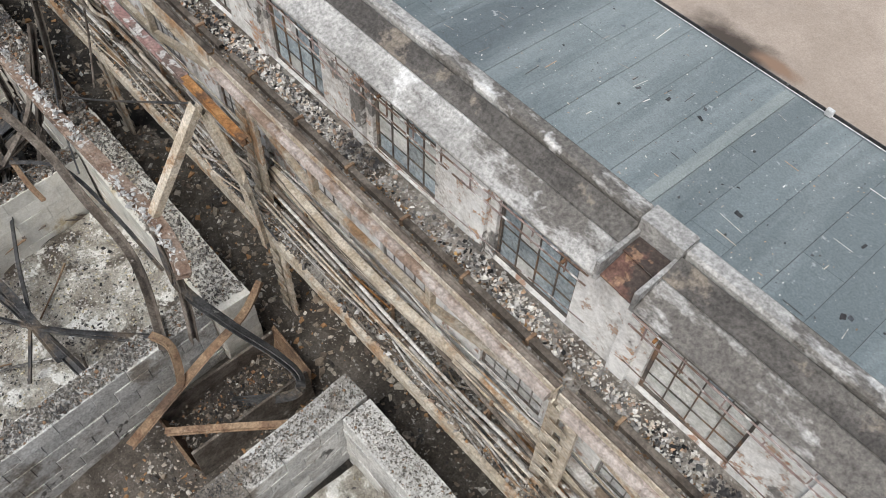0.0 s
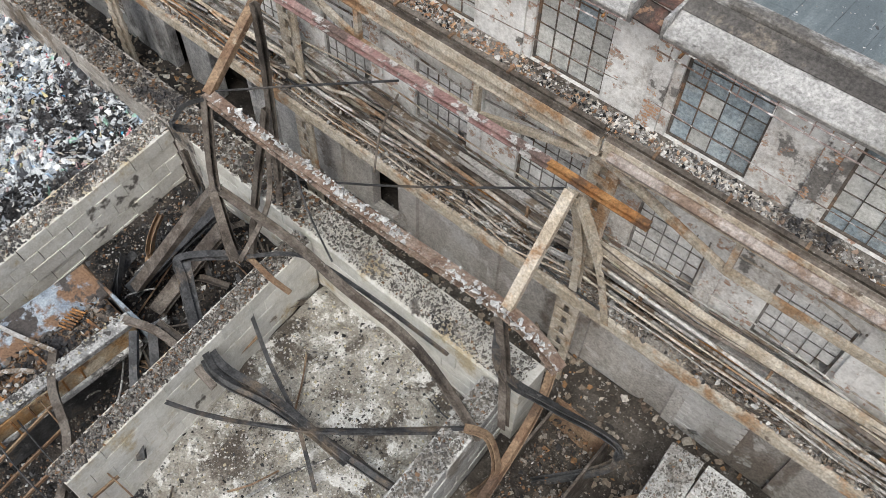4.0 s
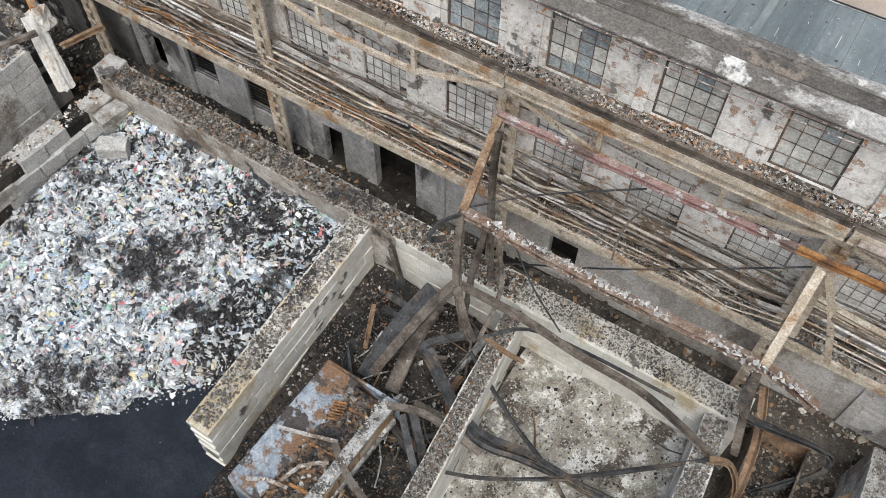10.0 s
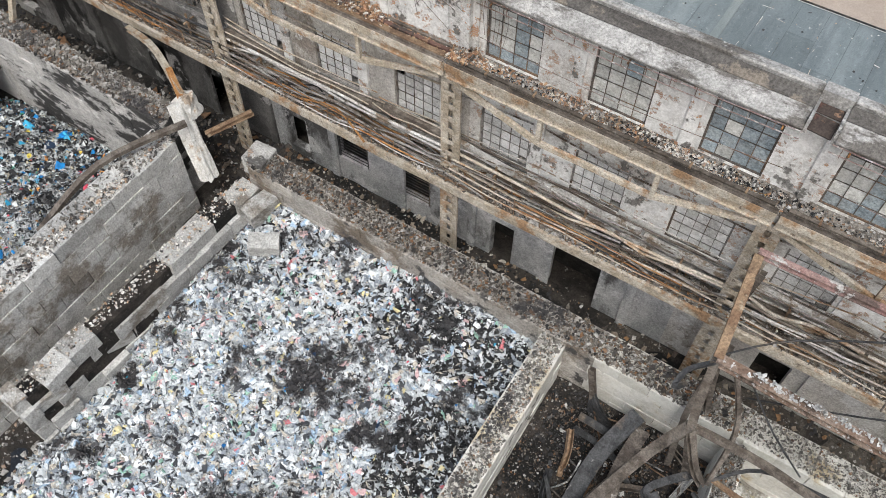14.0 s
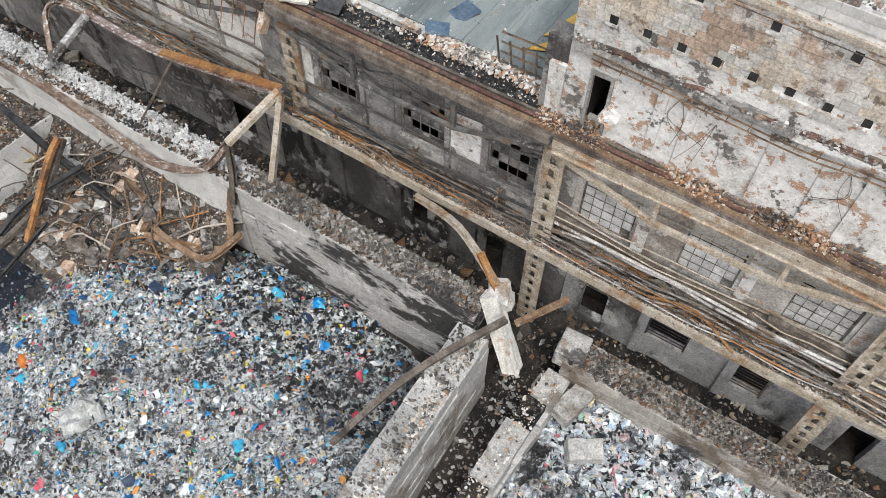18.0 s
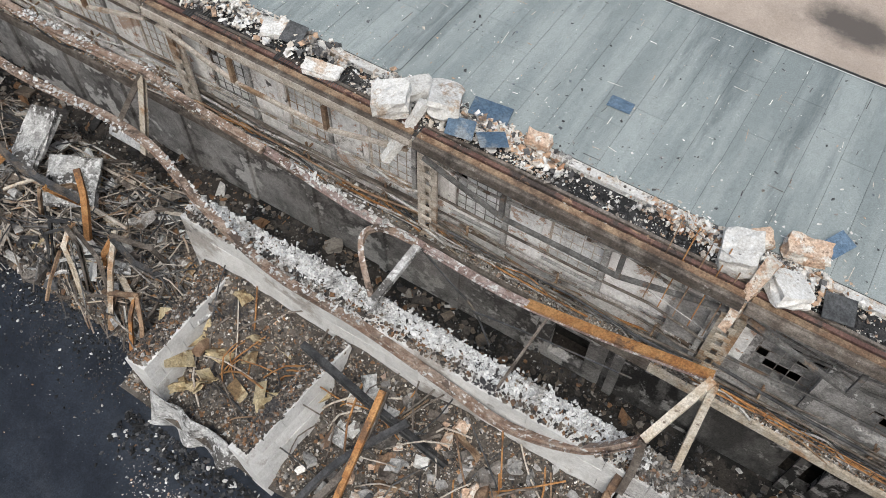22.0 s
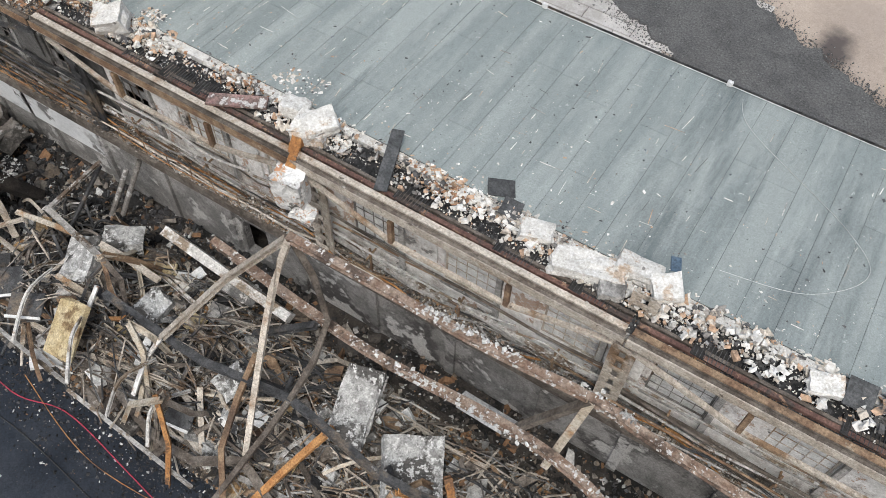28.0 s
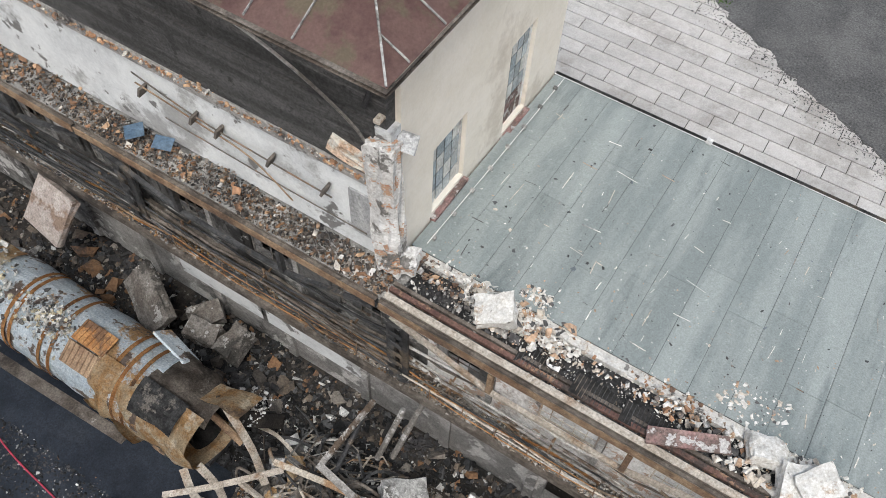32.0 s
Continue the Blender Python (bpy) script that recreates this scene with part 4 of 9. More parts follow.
# parapet gutter of the upper storey, with its hatches
PY, PZ = -0.3, 0.36
par = base_at("parapet", (-10, 6.5, 14.75), "sooty concrete parapet gutter round the upper roof", "parapet", kind="structure")
HATCH = [-3.85, -15.2, -26.5]
cur = X1
for h in HATCH + [None]:
    end = h + 0.42 if h is not None else -37.25
    mid = (end + cur) / 2
    part("coping_slope", boxm(((mid, PY + 6.92 - 0.22 * 0.9135, PZ + 14.76 - 0.22 * 0.4067), (cur - end, 0.67, 0.2), (24, 0, 0)), bevel=0.03), M["parapet"], par, "flaking concrete slope")
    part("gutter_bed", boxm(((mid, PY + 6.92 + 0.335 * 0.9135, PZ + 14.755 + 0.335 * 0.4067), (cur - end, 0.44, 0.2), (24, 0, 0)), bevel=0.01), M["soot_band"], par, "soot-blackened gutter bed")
    part("roof_kerb", boxm(((mid, PY + 7.6, PZ + 14.98), (cur - end, 0.34, 0.42)), bevel=0.05), M["parapet"], par, "pale grey kerb")
    part("lip", boxm(((mid, PY + 6.6, PZ + 14.55), (cur - end, 0.28, 0.1)), bevel=0.02), M["concrete"], par)
    if h is not None:
        bm = bmesh.new()
        add_box(bm, *span(h - 0.42, h + 0.42, PY + 7.4, PY + 7.78, PZ + 14.75, PZ + 15.2))
        add_box(bm, *span(h - 0.42, h - 0.34, PY + 6.45, PY + 7.4, PZ + 14.45, PZ + 14.93))
        add_box(bm, *span(h + 0.34, h + 0.42, PY + 6.45, PY + 7.4, PZ + 14.45, PZ + 14.93))
        part("hatch_rim", bm, M["concrete"], par, "square hatch rim")
        part("rusty_plate", boxm(((h, PY + 6.95, PZ + 14.62), (0.66, 0.86, 0.05), (16, 5, 0))), M["rust_maroon"], par, "rusty plate in the hatch")
        part("hatch_bed", boxm(span(h - 0.335, h + 0.335, 6.7, 7.3, 15.105, 15.14), jit=0.01), M["rust_maroon"], par, "rusty bed of the hatch")
        cur = h - 0.42

# Dark strip paints in the ledge's shade together with the soot there
solo("soot_and_shade_frieze", boxm(span(-104.6, -62.2, WALL_Y + 0.27, WALL_Y + 0.296, 11.4, 11.86), span(-62.19, -49.2, WALL_Y - 0.03, WALL_Y - 0.004, 11.4, 11.86)), M["plaster_black"], "strip of wall coloured dark for soot and the shade under the roof ledge", "wall", kind="structure")
solo("ledge_dirt", boxm(span(-105, -49.5, 5.74, 7.19, LEDGE_Z + 0.002, LEDGE_Z + 0.02)), M["black_dirt"], "bed of black cinders on the roof ledge", "dirt", kind="structure")
solo("ledge_dirt", boxm(span(-49.4, -37.3, 5.74, 6.74, LEDGE_Z + 0.002, LEDGE_Z + 0.02)), M["walk_dust"], "brown dirt on the roof ledge", "dirt", kind="structure")
solo("ledge_dirt", boxm(span(-37.28, 13.0, 5.74, 6.74, LEDGE_E + 0.002, LEDGE_E + 0.02)), M["walk_dust"], "brown dirt on the roof ledge", "dirt", kind="structure")
solo("walkway_dirt", walk_prism(0.08, 7.2, BALC_Z + 0.002, BALC_Z + 0.02), M["walk_dust"], "brown dirt and rust on the walkway", "dirt", kind="structure")
for k in range(4, 10):
    a, b = COLS[k + 1] + 0.1, COLS[k] - 0.1
    r = base_at("ledge_beam", (b, 5.85, LEDGE_Z), "rust-brown steel beams lying along the roof ledge", "beam", "ledge beams")
    for y, w, m in ((5.8, 0.2, "rust" if b > -72 else "tan_steel"), (6.06, 0.14, "rust_maroon"), (6.26, 0.1, "steel_brown")):
        part("beam", steel([(a, y, LEDGE_Z + 0.08), ((a + b) / 2, y + RNG.uniform(-0.04, 0.04), LEDGE_Z + 0.09), (b, y, LEDGE_Z + 0.08)], "U", w, 0.13, 0.02, roll=180, smooth=3), M[m], r)
solo("roof_edge_wall", boxm(span(-105.2, -49.2, 7.2, 7.55, 11.9, 12.36)), M["chunk"], "broken wall head along the roof edge", "wall", kind="structure")

# roofs of overlapping felt strips
def felt_roof(name, xa, xb, ya, za, yb, zb, width, label, felt="roof"):
    r = base_at(name, (xa, ya, za), label, "roof", kind="structure")
    tilt = math.degrees(math.atan2(zb - za, yb - ya))
    ln = math.hypot(yb - ya, zb - za)
    x = xa
    deck = boxm((((xa + xb) / 2, (ya + yb) / 2, (za + zb) / 2 - 0.1), (abs(xb - xa), ln, 0.14), (tilt, 0, 0)))
    part("roof_deck", deck, M["slate"], r)
    while x < xb - 0.2:
        w = min(width, xb - x)
        cut = RNG.uniform(0.2, 0.8)
        for k, (s0, s1) in enumerate(((0, cut), (cut, 1))):
            ym, zm = ya + (yb - ya) * (s0 + s1) / 2, za + (zb - za) * (s0 + s1) / 2
            lift = 0.003 * ((int((x - xa) / width) % 2)) + 0.004 * k
            bm = boxm(((x + w / 2, ym, zm - 0.02 + lift), (w - 0.012, ln * (s1 - s0) - 0.008, 0.024), (tilt + RNG.uniform(-0.04, 0.04), RNG.uniform(-0.1, 0.1), 0)))
            part("felt_sheet", bm, M[felt], r)
        x += width
    part("eave_trim", steel([(xa, yb + 0.04, zb), (xb, yb + 0.04, zb)], "L", 0.1, 0.12, 0.02), M["steel_dark"], r, "dark metal eave trim")
    part("lightning_rod", steel([(xa, yb - 0.08, zb + 0.08), (xb, yb - 0.08, zb + 0.08)], "pipe", 0.025, 0.025), M["white_metal"], r, "thin wire along the eave")
    return r


felt_roof("roof_west", -105.55, -49.45, 7.5, 12.42, 16.3, 11.9, 1.04, "blue-grey felt strip roof over the long hall")
felt_roof("roof_east", -37.28, X1, 7.42, 11.6, 16.55, 10.9, 1.04, "weathered blue-grey felt strip roof lying below the parapet", "roof_old")
solo("parapet_back", boxm(span(-37.28, X1, 7.1, 7.42, 11.2, PZ + 14.8)), M["parapet"], "sooty back of the parapet wall above the felt roof", "wall", kind="structure")

# gutted stair block between the two roofs: its front stands flush with the facade and rises above both roofs
TW0, TW1, TY, TTOP, TBACK = -49.35, -37.3, 6.45, 19.5, 16.3
tower = base_at("stair_block", (TW1, TY, LEDGE_Z), "gutted stair block with a white plastered front, tan wall tiles and a burnt lean-to roof", "building", kind="structure")
front = part("front_wall", boxm(span(TW0, -48.6, TY, TY + 0.4, 11.9, TTOP), span(-47.85, TW1, TY, TY + 0.4, 11.9, TTOP), span(-48.6, -47.85, TY, TY + 0.4, 14.6, TTOP)), M["plaster_ruin"], tower, "flaking white plaster front with brick showing through")
for xa, xb, nm in ((TW0, TW0 + 0.35, "side_wall"), (TW1 - 0.35, TW1, "side_wall")):
    bm = bmesh.new()
    ring = [[bm.verts.new((x, y, z)) for x in (xa, xb)] for y, z in ((TY + 0.405, 11.0), (TY + 0.405, TTOP - 0.1), (TY + 1.2, TTOP - 0.6), (TBACK, 11.75), (TBACK, 11.0))]
    for p, q in zip(ring, ring[1:] + ring[:1]):
        bm.faces.new((p[0], p[1], q[1], q[0]))
    bm.faces.new([r[0] for r in ring])
    bm.faces.new([r[1] for r in ring][::-1])
    part(nm, bm, M["block_white"], tower, "whitewashed side wall with a sloping head")
SLOPE = math.degrees(math.atan2(11.5 - (TTOP - 0.35), TBACK - TY - 0.5))


def tower_roof(y):
    return TTOP - 0.35 + (y - TY - 0.5) * math.tan(radians(SLOPE))


ymid = (TY + 0.5 + TBACK) / 2
part("roof_deck", boxm((((TW0 + TW1) / 2, ymid, tower_roof(ymid) - 0.1), (TW1 - TW0 - 0.72, (TBACK - TY - 0.5) / math.cos(radians(SLOPE)), 0.12), (SLOPE, 0, 0))), M["black_dirt"], tower, "charred roof deck")
for k, (x, y, w, l) in enumerate(((-38.45, 8.0, 1.1, 2.4), (-39.4, 8.1, 0.75, 2.5), (-38.5, 10.2, 1.2, 1.7), (-40.6, 9.0, 0.9, 1.6))):
    part("roof_sheet", boxm(((x, y, tower_roof(y) + 0.03 + 0.012 * k), (w, l, 0.03), (SLOPE, 2, RNG.uniform(-5, 5))), jit=0.02), M["rust_orange"], tower, "orange rusted roof sheet")
for x in (-38.95, -38.1, -39.9):
    part("roof_batten", steel([(x, 7.1, tower_roof(7.1) + 0.1), (x + 0.1, 9.6, tower_roof(9.6) + 0.1)], "L", 0.05, 0.05, 0.01), M["parapet"], tower, "pale batten")
# Added black box gives the doorway its dark inside
part("doorway_dark_box", boxm(span(-48.72, -48.62, TY + 0.405, 8.6, 11.9, 14.9), span(-47.83, -47.73, TY + 0.405, 8.6, 11.9, 14.9), span(-48.62, -47.83, 8.5, 8.6, 11.9, 14.9), span(-48.62, -47.83, TY + 0.405, 8.5, 14.7, 14.9)), M["void"], tower, "black box added behind the doorway for its dark inside")
part("corner_pier", boxm(span(-50.15, TW0 - 0.01, TY + 0.12, 7.25, LEDGE_Z, 15.15), jit=0.05), M["plaster_soot"], tower, "broken sooty pier")
part("corner_pier", boxm(span(-49.9, TW0 - 0.03, TY - 0.02, TY + 0.12, LEDGE_Z, 14.3), jit=0.04), M["plaster"], tower, "broken plastered pier")

# house with the red-brown roof
WB = 12.65
house = base_at("tall_house", (-105.2, 6.7, 12), "cream rendered building with a brown-red metal hip roof", "building", kind="structure")
part("front_wall", boxm(span(-134, -105.25, 6.7, 7.1, 12.2, 17.5)), M["plaster_white"], house, "whitish burnt front wall")
part("upper_wall", boxm(span(-134, -105.4, 6.75, 7.1, 17.5, 19.9)), M["soot_wall"], house, "blackened upper wall")
end_holes = [(8.6, 10.3, 12.4, 15.1), (WB, WB + 1.5, 12.0, 15.6)]
bm = bmesh.new()
y = 7.1
for a, b, c, d in end_holes:
    add_box(bm, *span(-105.6, -105.25, y, a, 11.5, 20.0))
    add_box(bm, *span(-105.6, -105.25, a, b, 11.5, c))
    add_box(bm, *span(-105.6, -105.25, a, b, d, 20.0))
    y = b
add_box(bm, *span(-105.6, -105.25, y, 16.3, 11.5, 20.0))
part("gable_wall", bm, M["cream"], house, "cream rendered end wall")
bm = bmesh.new()
ev = [Vector((-104.7, 5.8, 19.95)), Vector((-104.7, 17.2, 19.95)), Vector((-134, 17.2, 19.95)), Vector((-134, 5.8, 19.95)), Vector((-109.6, 11.5, 22.6)), Vector((-134, 11.5, 22.6))]
vs = [bm.verts.new(v) for v in ev]
for f in ((0, 1, 4), (1, 2, 5, 4), (3, 0, 4, 5)):
    bm.faces.new([vs[k] for k in f])
bmesh.ops.solidify(bm, geom=bm.faces[:], thickness=0.12)
part("roof", bm, M["metal_roof"], house, "brown-red standing seam metal roof")

# ---------------------------------------------------------------- block walls of the yard bays
def block_wall(name, p0, p1, thick, z0, z1, ln, ht, material, label, drop=0.0, loose=1.0, gap=0.009, fall=0.0):
    """A wall of big interlocking concrete blocks from p0 to p1, each block a piece of its own."""
    a, b = Vector((*p0, 0)), Vector((*p1, 0))
    d = (b - a)
    total = d.length
    d.normalize()
    ang = math.degrees(math.atan2(d.y, d.x))
    core = boxm((((a + b) / 2 + Vector((0, 0, (z0 + z1 - fall * total) / 2 - 0.1))), (total - 0.14, thick - 0.2, z1 - z0 - 0.2 - fall * total), (0, 0, ang)))
    w = solo(name, core, M["soil"], label, "wall", kind="structure")
    shapes = []
    for k in range(4):
        bm = boxm(((0, 0, 0), (ln - gap, thick, ht - gap)), bevel=gap * 1.5, jit=gap * 0.8)
        shapes.append(to_mesh("block", bm, material))
    halfs = to_mesh("half_block", boxm(((0, 0, 0), (ln / 2 - gap, thick, ht - gap)), bevel=gap * 1.5, jit=gap * 0.8), material)
    rows = max(1, round((z1 - z0) / ht))
    for r in range(rows):
        x = 0.0
        first = r % 2 == 1
        while x < total - 0.15:
            half = first or total - x < ln * 0.75
            first = False
            l = ln / 2 if half else ln
            x_mid = x + l / 2
            x += l
            if r == rows - 1 and RNG.random() < drop:
                continue
            ob = new("block", halfs if half else RNG.choice(shapes))
            ob.parent = w
            q = a + d * x_mid
            s = d.cross(Vector((0, 0, 1))) * RNG.uniform(-0.025, 0.025) * loose
            ob.location = (q.x + s.x, q.y + s.y, z0 + ht * (r + 0.5) + RNG.uniform(-0.006, 0.006) - fall * x_mid)
            ob.rotation_euler = (RNG.uniform(-0.012, 0.012) * (loose - 1), RNG.uniform(-0.01, 0.01) * (loose - 1) + math.atan(fall), radians(ang + RNG.uniform(-0.6, 0.6) * loose))
    return w


block_wall("block_wall_long_east", (-46.4, 4.2), (-29.8, 4.1), 1.3, 0, 3.2, 1.2, 0.64, M["block_brown"], "long wall of burnt concrete blocks beside the trench")
block_wall("block_wall_long_pale", (-29.75, 4.1), (-15.0, 4.0), 1.3, 0, 3.2, 1.2, 0.64, M["block_cream"], "long wall of cream concrete blocks behind the bays")
block_wall("block_wall_cross_1", (-31.3, 3.4), (-31.4, -6.7), 1.05, -1.89, 3.15, 1.2, 0.63, M["block_cream"], "cross wall of pale concrete blocks holding back the waste", 0.0, 1.0, 0.009, 0.11)
block_wall("block_wall_cross_2", (-23.85, 3.3), (-22.95, -7.0), 0.8, -1.8, 3.0, 1.2, 0.6, M["block_cream"], "cross wall of whitewashed concrete blocks", 0.0, 0.6, 0.006)
block_wall("block_wall_cross_3", (-15.6, 3.3), (-14.9, -8.0), 0.9, -1.8, 3.0, 1.2, 0.6, M["block"], "cross wall of burnt concrete blocks")
block_wall("block_wall_cross_4", (-10.1, 5.2), (-9.6, -8.0), 1.0, -1.92, 3.2, 1.2, 0.64, M["block"], "cross wall of grey concrete blocks at the next bay")
block_wall("block_wall_long_near", (-9.5, 4.7), (6.0, 4.7), 1.0, 0, 3.2, 1.2, 0.64, M["block"], "wall of grey concrete blocks along the next bay")
block_wall("block_wall_low", (-46.5, 3.5), (-47.2, -9.0), 1.0, -1.54, 2.31, 1.3, 0.77, M["block"], "low broken wall of loose concrete blocks", 0.3, 8.0)
block_wall("block_wall_tall", (-49.5, 2.3), (-49.5, -13.0), 1.3, -1.54, 4.62, 1.5, 0.77, M["block"], "tall wall of grey concrete blocks", 0.0, 1.3, 0.014)
block_wall("block_wall_long_sooty", (-60.9, 3.05), (-49.7, 3.05), 1.2, 0, 5.0, 1.5, 0.83, M["block_sooty"], "soot-streaked wall of concrete blocks behind the shredded waste")
block_wall("block_wall_long_west", (-80.5, 3.05), (-60.95, 3.05), 1.2, 0, 5.0, 1.5, 0.83, M["block_white"], "long tall wall of burnt whitewashed blocks beside the trench", 0.0, 0.4, 0.006)
short_1 = block_wall("block_wall_short_1", (-72.15, 2.4), (-72.75, -3.2), 0.9, -0.96, 2.44, 1.3, 0.68, M["block_white"], "short cross wall of whitewashed blocks", 0.0, 0.4, 0.007)
short_2 = block_wall("block_wall_short_2", (-78.55, 2.4), (-78.55, -2.7), 1.05, -0.96, 2.44, 1.3, 0.68, M["block_white"], "short cross wall of whitewashed blocks, leaning outwards", 0.0, 0.6, 0.01)
# both short walls lean over towards the west
for w, x, a in ((short_1, -72.45, 12), (short_2, -78.55, 8)):
    w.matrix_basis = Matrix.Translation((x, 0, -0.5)) @ Matrix.Rotation(radians(-a), 4, "Y") @ Matrix.Translation((-x, 0, 0.5))

# ---------------------------------------------------------------- waste heaps
def bump2(x, y, s):
    return noise.noise(Vector((x * s, y * s, 3.1)))


def heap_a(x, y):
    e = min(1, max(0, (x + 47.0) / 2.0), max(0, (-31.0 - x) / 1.0 + 0.6))
    f = min(1.0, max(0.0, (y - (-4.5 - max(0.0, -33.3 - x) * 0.86) - 1.5 * bump2(x, y, 0.45) - 0.7 * bump2(x, y, 1.3)) / 2.2))
    h = (1.15 + 0.55 * bump2(x, y, 0.22) + 0.35 * bump2(x, y, 0.7)) * (0.25 + 0.75 * e)
    return -0.08 if f <= 0.02 else h * f ** 0.8 + (0.5 if y > 2 else 0.0) * (y - 2) - 0.05


def heap_b(x, y):
    d = math.hypot((x + 57.0) / 12.0, (y + 4.6) / 7.6)
    h = 2.1 * max(0.0, 1 - d ** 2.4) + 0.25 * bump2(x, y, 0.3) + 0.15 * bump2(x, y, 0.9)
    return h if d < 0.97 + 0.06 * bump2(x, y, 0.6) else -0.08


def waste(name, x0, x1, y0, y1, hf, n, material, label, seed, big=0.42, small=0.08):
    h = new(name, heap_mesh(name, x0, x1, y0, y1, lambda a, b: hf(a, b) + yard_z(b), 0.28, M["trash_base"]))
    tagged(h, label, "waste heap", kind="stuff")
    rng = np.random.RandomState(seed)
    x, y = rng.uniform(x0, x1, n * 2), rng.uniform(y0, y1, n * 2)
    z = np.array([hf(a, b) for a, b in zip(x, y)])
    keep = z > 0.05
    x, y, z = x[keep][:n], y[keep][:n], z[keep][:n]
    z = z + np.array([yard_z(b) for b in y])
    s = small + (big - small) * rng.rand(len(x)) ** 4
    ob = stuff("loose_waste", np.stack([x, y, z + s * 0.12], -1), s, material, label, parent=h, verts=RAG_V, faces=RAG_F, jitter=0.22, tilt=0.8, seed=seed)
    return h


waste("waste_heap", -47.0, -31.7, -16.0, 3.5, heap_a, 60000, M["trash_white"], "heap of crumpled white and transparent plastic waste with black burnt patches", 21, 0.36, 0.05)
waste("shredded_waste_heap", -69.5, -50.2, -13.0, 2.4, heap_b, 34000, M["trash_mixed"], "heap of finely shredded mixed waste speckled blue and red", 22, 0.24, 0.05)


def wall_top(n, p0, p1, thick, z, seed, m="soil_mix", big=0.13, fall=0.0):
    """Crumbs and soil lying on a wall's head."""
    rng = np.random.RandomState(seed)
    t, w = rng.rand(int(n * 1.4)), rng.uniform(-0.5, 0.5, int(n * 1.4)) * (thick - 0.05)
    a, b = np.array(p0), np.array(p1)
    d = (b - a) / np.linalg.norm(b - a)
    q = a + (b - a) * t[:, None] + np.stack([-d[1], d[0]], -1) * w[:, None]
    n = int(n * 1.4)
    s = 0.018 + (big - 0.018) * rng.rand(n) ** 4
    pos = np.concatenate([q, (z + s * 0.15 + 0.07 * rng.rand(n) * (np.abs(w) < thick * 0.38) - fall * np.hypot(b[0] - a[0], b[1] - a[1]) * t)[:, None]], 1)
    return stuff("wall_top_rubble", pos, s, M[m], "loose rubble and soil lying along the top of the block wall")


for n, a, b, th, z, sd, m, big in (
        (8000, (-46.4, 4.2), (-24.0, 4.05), 1.25, 3.2, 51, "soil_mix", 0.12), (4500, (-46.4, 4.2), (-24.0, 4.05), 1.2, 3.22, 52, "debris_dark", 0.14), (1200, (-24.0, 4.1), (-15.0, 4.0), 1.2, 3.22, 68, "soil_mix", 0.1), (2600, (-24.0, 4.1), (-15.0, 4.0), 1.2, 3.22, 65, "soil_mix", 0.07),
        (3000, (-31.3, 3.4), (-31.4, -6.6), 0.95, 3.15, 53, "soil_mix", 0.12), (900, (-31.3, 3.4), (-31.4, -3.0), 0.9, 3.17, 66, "rubble_white", 0.1), (5500, (-23.85, 3.3), (-22.95, -7.0), 0.74, 3.0, 54, "soil_mix", 0.09), (2500, (-23.85, 3.3), (-22.95, -7.0), 0.74, 3.0, 49, "debris_dark", 0.09),
        (5500, (-15.6, 3.3), (-14.9, -8.0), 0.84, 3.0, 55, "soil_mix", 0.1), (4500, (-10.1, 5.2), (-9.6, -8.0), 0.94, 3.2, 56, "soil_mix", 0.06), (4500, (-9.5, 4.7), (6.0, 4.7), 0.94, 3.2, 57, "soil_mix", 0.06),
        (900, (-46.5, 3.5), (-47.2, -9.0), 0.9, 2.32, 58, "rubble_white", 0.13), (1500, (-49.5, 2.3), (-49.5, -13.0), 1.2, 4.62, 59, "soil_mix", 0.13), (1300, (-49.2, 2.3), (-49.4, -13.0), 0.6, 4.62, 67, "rubble_white", 0.14),
        (8000, (-80.5, 3.05), (-49.7, 3.05), 1.15, 5.0, 60, "debris_dark", 0.15), (7000, (-80.5, 3.25), (-60.5, 3.25), 0.8, 5.0, 61, "ash_white", 0.2), (5000, (-61, 3.15), (-49.7, 3.15), 1.0, 5.0, 62, "soil_mix", 0.2),
        (5000, (-72.75, 2.4), (-73.35, -3.2), 0.8, 2.4, 63, "debris_dark", 0.15), (5000, (-78.95, 2.4), (-78.95, -2.7), 0.94, 2.42, 64, "debris_dark", 0.15)):
    wall_top(n, a, b, th, z, sd, m, big, 0.11 if sd in (53, 66) else 0.0)

# larger coloured film and black burnt lumps on the heaps
def strewn(n, x0, x1, y0, y1, hf, m, lab, seed, big, small, flat=(1, 0.8, 0.4)):
    rng = np.random.RandomState(seed)
    x, y = rng.uniform(x0, x1, n), rng.uniform(y0, y1, n)
    z = np.array([hf(a, b) for a, b in zip(x, y)])
    k = z > 0.1
    s = small + (big - small) * rng.rand(n) ** 2.5
    z = z + np.array([yard_z(b) for b in y])
    stuff("plastic_film", np.stack([x, y, z + 0.04], -1)[k], s[k], M[m], lab, "waste", verts=RAG_V, faces=RAG_F, jitter=0.2, tilt=0.5, flat=flat, seed=seed)


strewn(240, -68, -50.5, -12, 2.0, heap_b, "trash_vivid", "blue and coloured plastic film on the shredded waste", 131, 0.62, 0.16)
strewn(1600, -60, -50.4, -2.5, 2.3, heap_b, "cinders", "black burnt waste below the sooty wall", 132, 0.3, 0.06)
strewn(500, -68, -60, -2.0, 2.3, heap_b, "cinders", "black burnt waste at the heap's upper edge", 133, 0.3, 0.06)
strewn(5500, -35.0, -31.9, -4.4, -0.3, heap_a, "cinders", "black burnt plastic beside the cross wall", 134, 0.3, 0.1)
